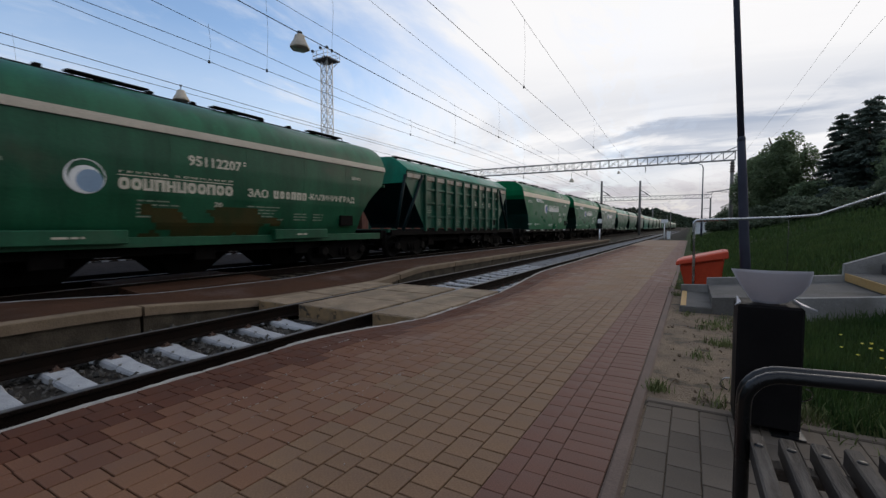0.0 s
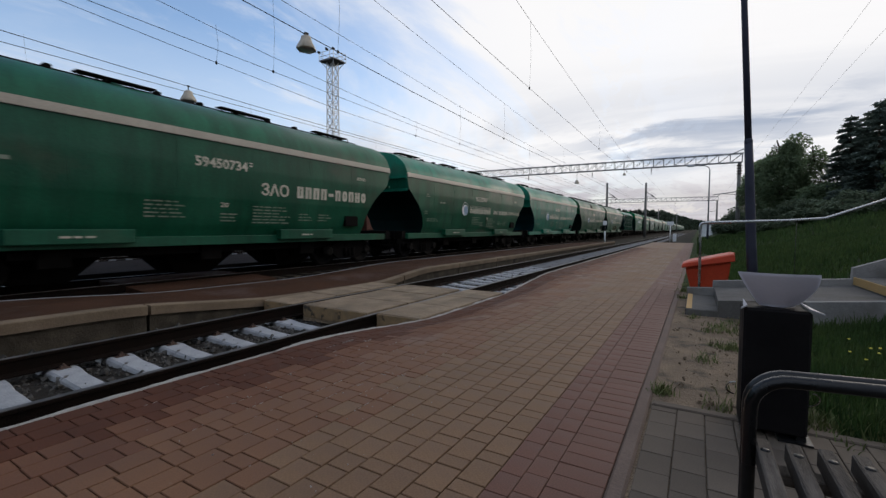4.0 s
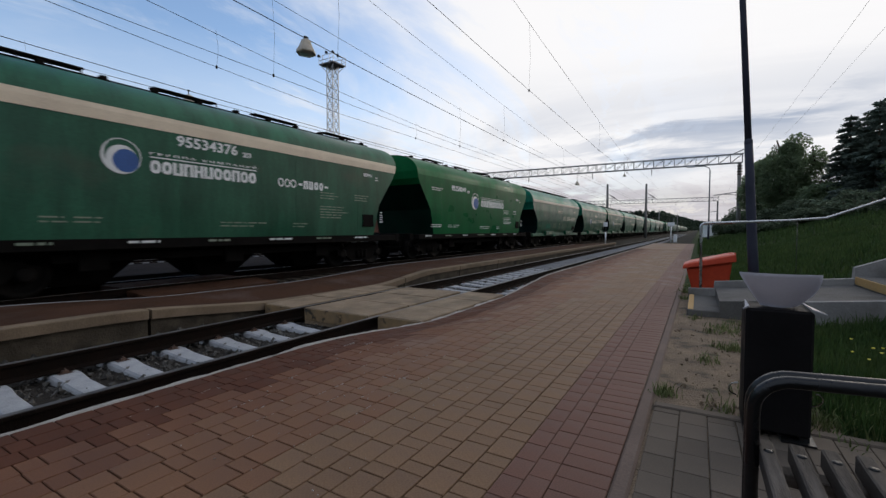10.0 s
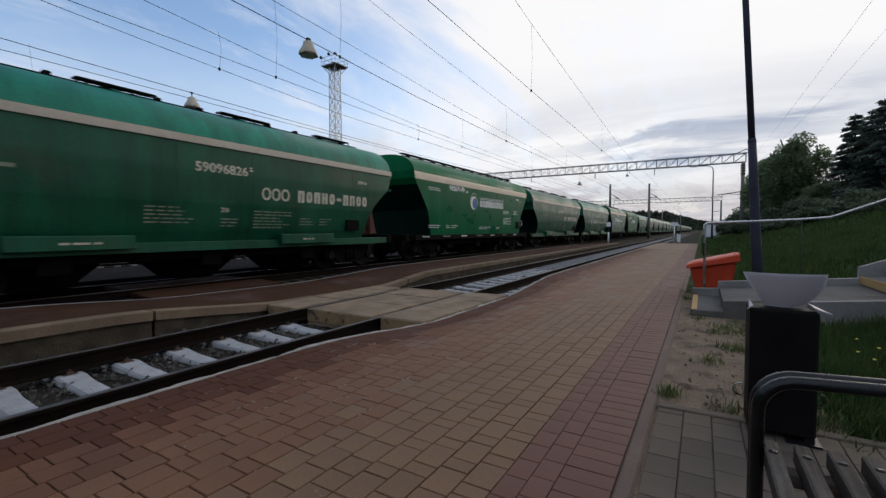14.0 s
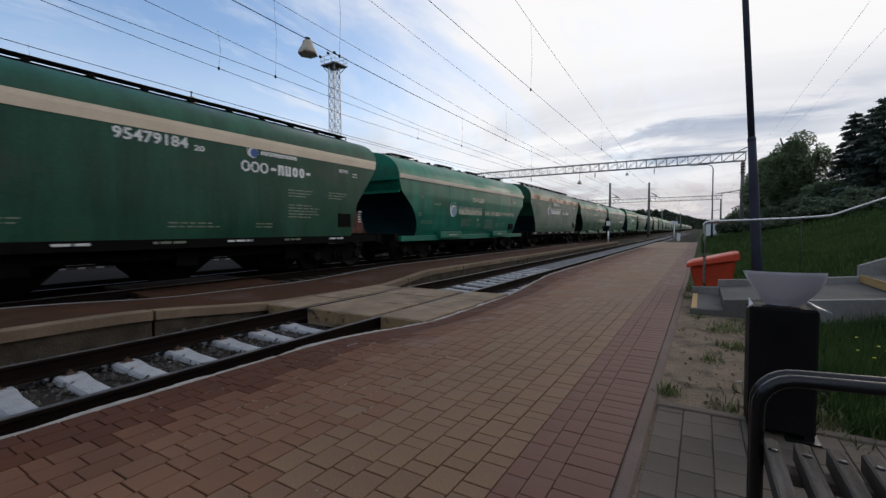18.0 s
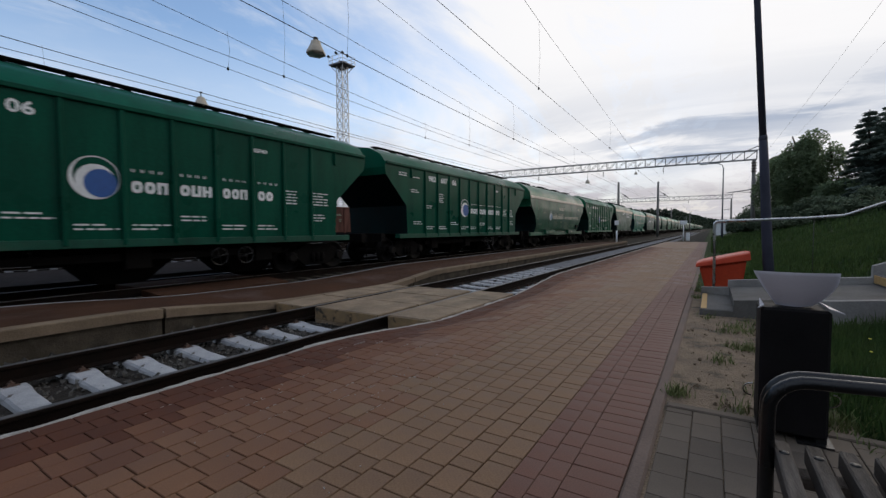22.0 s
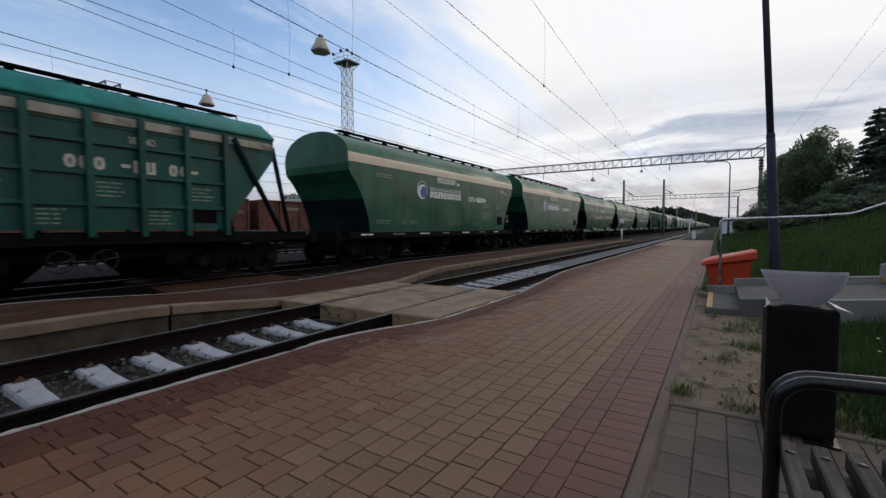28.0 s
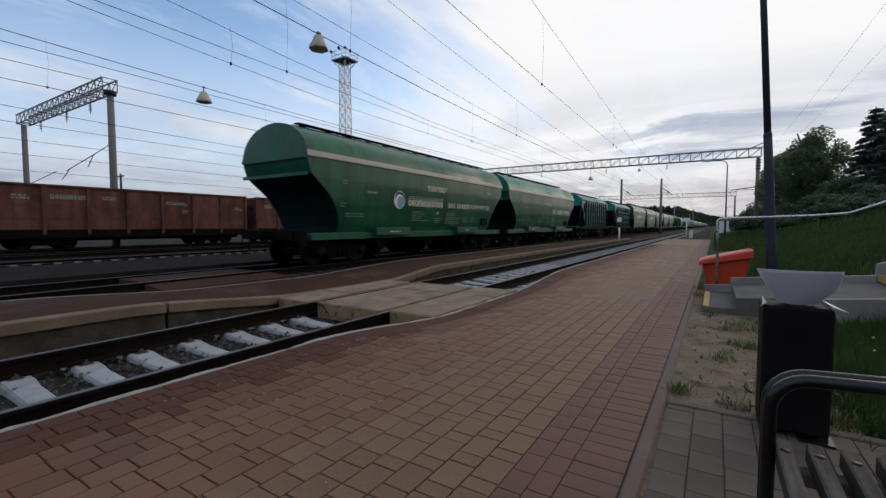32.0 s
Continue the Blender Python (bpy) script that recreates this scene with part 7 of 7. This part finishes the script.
def far_forest():
    r = random.Random(5)
    verts, faces = [], []
    line = [(-230, 460), (-145, 490), (-71, 505), (-38, 525), (-30, 690), (-9, 1050), (40, 1400), (120, 1300)]
    for (x0, y0), (x1, y1) in zip(line, line[1:]):
        n = int(math.hypot(x1 - x0, (y1 - y0) * 0.6) / 2.2)
        for i in range(n):
            for row in range(3):
                u = (i + r.random()) / n
                x, y = x0 + (x1 - x0) * u - row * 6 * r.random(), y0 + (y1 - y0) * u + row * 8
                h, w = r.uniform(17, 23), r.uniform(4.0, 6.5)
                for _ in range(34):
                    f = r.uniform(0.1, 1.0)
                    p = Vector((x + r.uniform(-1, 1) * w * (1.1 - f), y + r.uniform(-1, 1) * w * (1.1 - f), h * f))
                    s = r.uniform(1.2, 2.8)
                    k = len(verts)
                    rot = Euler((r.uniform(-1, 1), r.uniform(-1, 1), r.uniform(0, 6.28))).to_matrix()
                    for v in ((-1, -0.5, 0), (0.6, -0.8, 0.2), (1.0, 0.5, 0), (-0.3, 0.8, -0.2)):
                        verts.append(p + rot @ (Vector(v) * s))
                    faces.append((k, k + 1, k + 2, k + 3))
    me = bpy.data.meshes.new("far_forest")
    me.from_pydata(verts, [], faces)
    me.materials.append(M_FOREST)
    tagged(new("far_forest", me), "distant dark mixed forest along the railway", "forest", kind="stuff")


far_forest()


def far_block(x, y, turn):
    b = thing("apartment_building", (x, y, -0.4), "distant pale apartment building beyond the goods yard", "building", turn=turn)
    part("wall", boxes([(-7.5, 7.5, -5, 5, 0, 24.2)], 0.05), M_PALEWALL, b)
    part("roof", boxes([(-7.8, 7.8, -5.3, 5.3, 24.2, 24.8)], 0.05), M_POLE, b)
    part("lift_house", boxes([(-2.5, 1.5, -2, 2, 24.8, 26.3)], 0.05), M_PALEWALL, b)
    for i in range(5):
        for j in range(3):
            part("window", boxes([(-6.2 + 2.7 * i, -4.7 + 2.7 * i, -5.06, -4.98, 22.2 - 2.9 * j, 23.5 - 2.9 * j)]), M_BLACK, b)


far_block(-259.0, 204.4, 52.0)


# ---- grass and weeds ----
def blades(name, spots, mat, label, seed, h0, h1, lean=0.5, width=0.006):
    r = random.Random(seed)
    verts, faces = [], []
    for x, y, s in spots:
        z = bank(x, y) - 0.01
        a, b = r.uniform(0, 6.28), r.uniform(0, 6.28)
        h = r.uniform(h0, h1) * s
        w = width * r.uniform(0.7, 1.5)
        dx, dy = math.cos(a) * h * lean * r.random(), math.sin(a) * h * lean * r.random()
        wx, wy = math.cos(b) * w, math.sin(b) * w
        k = len(verts)
        verts += [(x - wx, y - wy, z), (x + wx, y + wy, z), (x + dx * 0.4 + wx * 0.7, y + dy * 0.4 + wy * 0.7, z + h * 0.6), (x + dx * 0.4 - wx * 0.7, y + dy * 0.4 - wy * 0.7, z + h * 0.6), (x + dx, y + dy, z + h)]
        faces += [(k, k + 1, k + 2, k + 3), (k + 3, k + 2, k + 4)]
    me = bpy.data.meshes.new(name)
    me.from_pydata(verts, [], faces)
    me.materials.append(mat)
    return tagged(new(name, me), label, "grass", kind="stuff")


def grass_spots(n, seed, x0, x1, y0, y1, near):
    r = random.Random(seed)
    out = []
    while len(out) < n:
        x, y = r.uniform(x0, x1), r.uniform(y0, y1)
        edge = 0.62 + 0.25 * noise.noise((y * 0.9, 7.7, 0))
        if near and (x < edge or (6.2 < y < 8.4 + 0.45 * max(x - 0.3, 0) and x < 4.2) or noise.noise((x * 1.1, y * 1.1, 4)) < -0.45):
            continue
        out.append((x, y, 0.7 + 0.5 * noise.noise((x * 0.7, y * 0.7, 9))))
    return out


blades("grass", grass_spots(26000, 1, 0.5, 3.6, 3.05, 6.4, True), M_GRASS, "lush green grass of uneven length beside the steps", 1, 0.06, 0.19, width=0.005)
blades("grass", grass_spots(30000, 2, 0.5, 7.0, 8.4, 22.0, True), M_GRASS, "green grass on the bank behind the steps", 2, 0.10, 0.26, width=0.012)
blades("grass", grass_spots(14000, 3, 0.0, 9.0, 22.0, 60.0, False), M_GRASS, "green grass far up the bank", 3, 0.15, 0.40, width=0.03)
rw = random.Random(9)
spots = []
for cx, cy, n, s in ((0.24, 5.75, 90, 0.07), (0.36, 5.55, 130, 0.09), (0.14, 5.45, 60, 0.05), (0.30, 4.75, 140, 0.05), (0.19, 4.80, 40, 0.04), (0.10, 4.20, 60, 0.05), (0.45, 4.10, 160, 0.07), (0.30, 3.45, 60, 0.09), (-0.17, 3.22, 150, 0.035),
                     (0.18, 3.12, 50, 0.06), (0.6, 3.2, 400, 0.12), (0.95, 3.2, 600, 0.2), (0.55, 4.9, 160, 0.08), (0.5, 6.1, 160, 0.1), (-0.02, 6.2, 40, 0.06), (-0.15, 7.9, 120, 0.05), (-0.12, 8.8, 200, 0.08), (-0.05, 9.8, 260, 0.12), (0.0, 11.5, 300, 0.16)):
    spots += [(cx + rw.gauss(0, s), cy + rw.gauss(0, s), rw.uniform(0.6, 1.3)) for _ in range(n)]
blades("weeds", spots, M_WEED, "tufts of dry weeds on bare sandy soil", 4, 0.025, 0.10, lean=0.9, width=0.004)
stones("gravel", -0.2, 0.75, 3.05, 6.8, -0.012, 160, 0.010, 8, "small stones scattered on the sandy soil", M_CONC)


def dandelion(x, y, h):
    d = thing("dandelion", (x, y, bank(x, y)), "yellow dandelion flower in the grass", "flower", "dandelions")
    part("stalk", tubes([[(0, 0, 0), (0.01, 0, h)]], 0.003, 4), M_GRASS, d)
    bm = bmesh.new()
    lathe(bm, [(0.003, -0.006), (0.011, 0.0), (0.012, 0.003), (0.004, 0.006)], (0.01, 0, h), "z", 8)
    part("blossom", bm, M_YFLOWER, d)


for k in range(16):
    dandelion(1.25 + rw.uniform(-0.2, 0.3), 4.45 + rw.gauss(0, 0.3), rw.uniform(0.10, 0.2))


# ---- paving blocks ----
def block_mesh(name, lx, ly, mat, h=0.06, b=0.003):
    """A paving block with a bevelled top, its top face at z = 0."""
    x, y = lx / 2, ly / 2
    v = [(-x, -y, -h), (x, -y, -h), (x, y, -h), (-x, y, -h), (-x, -y, -b), (x, -y, -b), (x, y, -b), (-x, y, -b), (-x + b, -y + b, 0), (x - b, -y + b, 0), (x - b, y - b, 0), (-x + b, y - b, 0)]
    f = [(8, 9, 10, 11)] + [(i, (i + 1) % 4, 4 + (i + 1) % 4, 4 + i) for i in range(4)] + [(4 + i, 4 + (i + 1) % 4, 8 + (i + 1) % 4, 8 + i) for i in range(4)]
    me = bpy.data.meshes.new(name)
    me.from_pydata(v, [], f)
    me.materials.append(mat)
    return me


class Paving:
    """Collects blocks: the nearest become parts of their own, the rest one joined piece."""
    def __init__(self, parent, mat_near, mat_far, name, region, joint=1.0):
        self.joint = joint
        self.parent, self.mats, self.name, self.region = parent, (mat_near, mat_far), name, region
        self.meshes, self.verts, self.faces = {}, [], []

    def block(self, x, y, lx, ly, z, slope=None):
        r = random.Random(int((x + 50) * 1000) * 7919 + int((y + 50) * 1000))
        tilt = (r.uniform(-0.25, 0.25), r.uniform(-0.25, 0.25))
        z += r.uniform(-0.0015, 0.0015)
        x0, x1, y0, y1 = self.region
        g = self.joint * (0.0032 if y < 3.4 else 0.0015 if y < 6.0 else 0.0008)
        if x0 < x < x1 and y0 < y < y1 and (slope is None or abs(slope(x, y)) < 1e-4):
            key = (round(lx, 3), round(ly, 3))
            if key not in self.meshes:
                self.meshes[key] = block_mesh(self.name, lx - 2 * g, ly - 2 * g, self.mats[0])
            ob = new(self.name, self.meshes[key])
            ob.parent = self.parent
            ob.matrix_basis = pose(x, y, z, tilt[0], tilt[1], r.uniform(-0.5, 0.5))
        else:
            k = len(self.verts)
            hx, hy, b = lx / 2 - g, ly / 2 - g, 0.003
            for sx, sy, ins, dz in [(sx, sy, i, d) for i, d in ((0, -0.03), (0, -b), (b, 0.0)) for sx, sy in ((-1, -1), (1, -1), (1, 1), (-1, 1))]:
                xx, yy = sx * (hx - ins), sy * (hy - ins)
                self.verts.append((x + xx, y + yy, z + dz + (slope(x + xx, y + yy) - slope(x, y) if slope else 0.0) + xx * math.tan(radians(tilt[1])) * -1 + yy * math.tan(radians(tilt[0]))))
            self.faces.append((k + 8, k + 9, k + 10, k + 11))
            for o in (0, 4):
                self.faces += [(k + o + i, k + o + (i + 1) % 4, k + o + 4 + (i + 1) % 4, k + o + 4 + i) for i in range(4)]

    def finish(self, label):
        me = bpy.data.meshes.new(self.name + "_field")
        me.from_pydata(self.verts, [], self.faces)
        me.materials.append(self.mats[1])
        ob = new(self.name + "_field", me)
        ob.parent = self.parent
        tagged(ob, label, kind="stuff")


def pave_platform():
    Y0, Y1, YB = -1.2, 28.0, -8.0
    brown = Paving(platform, M_PAVE, M_PAVE_FAR, "brown_paver", (-2.9, -0.7, 0.9, 6.8))
    dark = Paving(platform, M_PAVE_DARK_NEAR, M_PAVE_DARK, "dark_paver", (-3.3, -2.6, 1.2, 3.3), 0.85)
    edge = Paving(platform, M_PAVE_EDGE_NEAR, M_PAVE_EDGE, "reddish_paver", (-2.9, -1.4, 1.0, 6.8), 0.9)
    mid = Paving(platform, M_PAVE_MID_NEAR, M_PAVE_MID, "warm_brown_paver", (-2.9, -1.4, 1.0, 6.8), 1.0)
    red = Paving(platform, M_PAVE_RED, M_PAVE_RED_FAR, "red_paver", (-0.8, -0.2, 1.0, 9.0), 0.5)
    w = (3.18 - 0.745) / 17
    r = random.Random(31)
    for k in range(17):
        x = -3.18 + w * (k + 0.5)
        y = Y0 - r.uniform(0, 0.2)
        back, rb = y, random.Random(900 + k)
        while back > YB + 0.1:
            l = rb.choice((0.19, 0.092)) if k > 12 else 0.178
            (dark if k < 3 else edge if k < 6 else mid if k < 10 else brown).block(x, back - l / 2, w, l, 0)
            back -= l
        phase = r.randrange(2)
        while y < Y1:
            l = (0.19, 0.092)[phase] if k > 12 else r.choice((0.178, 0.178, 0.178, 0.178, 0.13)) if k > 9 else (0.186, 0.093)[phase] if k % 2 or r.random() < 0.3 else 0.186
            phase = 1 - phase
            (dark if k < r.choice((3, 3, 3, 4)) else edge if k < r.choice((5, 6, 6, 6, 7)) else mid if k < r.choice((9, 10, 10, 11)) else brown).block(x, y + l / 2, w, l, dip(x, y + l / 2), dip)
            y += l
    for k, x in enumerate((-0.6915, -0.5845)):
        y = Y0 - 42 * 0.165 + 0.05 * k
        while y < Y1:
            red.block(x, y + 0.0825, 0.107, 0.165, 0)
            y += 0.165
    y = Y0 + 0.05 - 61 * 0.112
    while y < Y1:
        l = 0.112
        red.block(-0.531 + 0.113, y + l / 2, 0.226, l, 0)
        y += l
    brown.finish("brown concrete block paving laid in rows, some with smaller blocks between")
    edge.finish("reddish brown block paving towards the platform edge")
    mid.finish("warm brown block paving between the reddish and the greyer rows")
    dark.finish("dark red block paving along the platform edge")
    red.finish("dull red block paving strip")
    for n, x0, x1, mat in (("far_paving_brown", -3.18, -0.745, M_PAVE_FAR), ("far_paving_red", -0.745, -0.295, M_PAVE_RED_FAR)):
        for ya, yb in ((Y1, P_Y1), (P_Y0, YB)):
            ob = sheet(n, [x0, x1], [ya, yb], lambda x, y: -0.003, mat)
            ob.parent = platform
            tagged(ob, "block paving further along the platform", kind="structure")


pave_platform()
stones("pebbles", -0.16, 0.5, 3.06, 6.8, -0.006, 120, 0.012, 8, "small pale pebbles on the sandy soil", M_CONC)
stones("mortar_crumbs", -2.9, -1.3, 1.0, 3.3, -0.016, 110, 0.005, 9, "white mortar crumbs and lime flecks in the paving joints", M_WHITEWASH)


def mortar_seams():
    """Thin broken lines of lime left in the joints near the platform edge."""
    r = random.Random(412)
    w = (3.18 - 0.745) / 17
    rods = []
    for _ in range(60):
        x = -3.18 + w * r.randrange(2, 11)
        y = r.uniform(1.2, 3.3)
        if r.random() < 0.7:
            for _ in range(r.randrange(1, 4)):
                l = r.uniform(0.008, 0.035)
                h = r.uniform(0.0014, 0.0032)
                rods.append((x - h, x + h, y, y + l, -0.02, -0.0015))
                y += l + r.uniform(0.004, 0.03)
        else:
            l = r.uniform(0.015, 0.05)
            rods.append((x + 0.01, x + 0.01 + l, y - 0.0016, y + 0.0016, -0.02, 0.0012))
    ob = part("mortar_seams", boxes(rods), M_WHITEWASH, platform)
    tagged(ob, "broken white lime lines in the paving joints", kind="stuff")


mortar_seams()


def pave_bench_bay():
    base = part("pavement", boxes([(P_X1, 2.6, -3.0, 3.02, -0.3, -0.02)]), M_JOINT)
    tagged(base, "grey block-paved bay for the bench", "pavement", kind="structure")
    p = Paving(base, M_PAVE_GREY, M_PAVE_GREY, "grey_paver", (-0.25, 1.3, 0.9, 3.0), 0.6)
    r = random.Random(77)
    for k in range(16):
        x = P_X1 + 0.006 + 0.1405 * (k + 0.5)
        y = -2.85 + 0.095 * (k % 2) + r.uniform(0, 0.03)
        while y < 2.9:
            l = min(0.19, 2.94 - y)
            p.block(x, y + l / 2, 0.1405, l, 0)
            y += 0.19
    p.finish("grey concrete block paving under the bench")
    edge = part("edging", boxes([(P_X1 + 0.004, 2.6, 2.945, 3.02, -0.3, 0.008)], 0.008), M_PAVE_GREY)
    tagged(edge, "grey concrete edging strip at the end of the paving", "kerb", kind="structure")


pave_bench_bay()


# ---- what moves ----
FRONT = [(0.0, -443.7), (3.0, -399.54), (6.0, -355.34), (9.0, -310.93), (11.0, -281.45), (13.0, -252.26), (17.0, -194.15), (20.0, -150.64), (23.0, -107.66), (25.0, -79.07), (28.0, -35.86), (30.0, -6.75), (31.0, 7.8), (32.0, 22.22)]


def front_at(t):
    """Place of the last wagon's front end along the track."""
    ts, ss = [a for a, _ in FRONT], [b for _, b in FRONT]
    k = max(0, min(len(ts) - 2, sum(t >= a for a in ts[1:-1])))
    d = [(ss[i + 1] - ss[i]) / (ts[i + 1] - ts[i]) for i in range(len(ts) - 1)]
    m = [d[0]] + [(d[i] + d[i + 1]) / 2 for i in range(len(d) - 1)] + [d[-1]]
    h = ts[k + 1] - ts[k]
    u = (t - ts[k]) / h
    return (2 * u ** 3 - 3 * u ** 2 + 1) * ss[k] + (u ** 3 - 2 * u ** 2 + u) * h * m[k] + (3 * u ** 2 - 2 * u ** 3) * ss[k + 1] + (u ** 3 - u ** 2) * h * m[k + 1]


def motions():
    for w, ahead, half in wagons:
        walk(w, [(k * 1.0, pose(TRAIN_AXIS, front_at(k * 1.0) + ahead - half, RAIL_Z)) for k in range(33)])
    turning = {}
    rows = [(k / FPS, -front_at(k / FPS) / 0.475) for k in range(0, 32 * FPS + 1)]
    for w, _, _ in wagons:
        for bogie in w.children:
            if not bogie.name.startswith("bogie"):
                continue
            for ws in bogie.children:
                if not ws.name.startswith("wheelset"):
                    continue
                y = round(ws.location.y, 3)
                if y not in turning:
                    walk(ws, [(t, pose(0, y, 0.475) @ Matrix.Rotation(a, 4, "X")) for t, a in rows])
                    turning[y] = ws.animation_data
                else:
                    ws.rotation_mode = "QUATERNION"
                    keys = ws.animation_data_create()
                    keys.action = turning[y].action
                    keys.action_slot = turning[y].action_slot


motions()
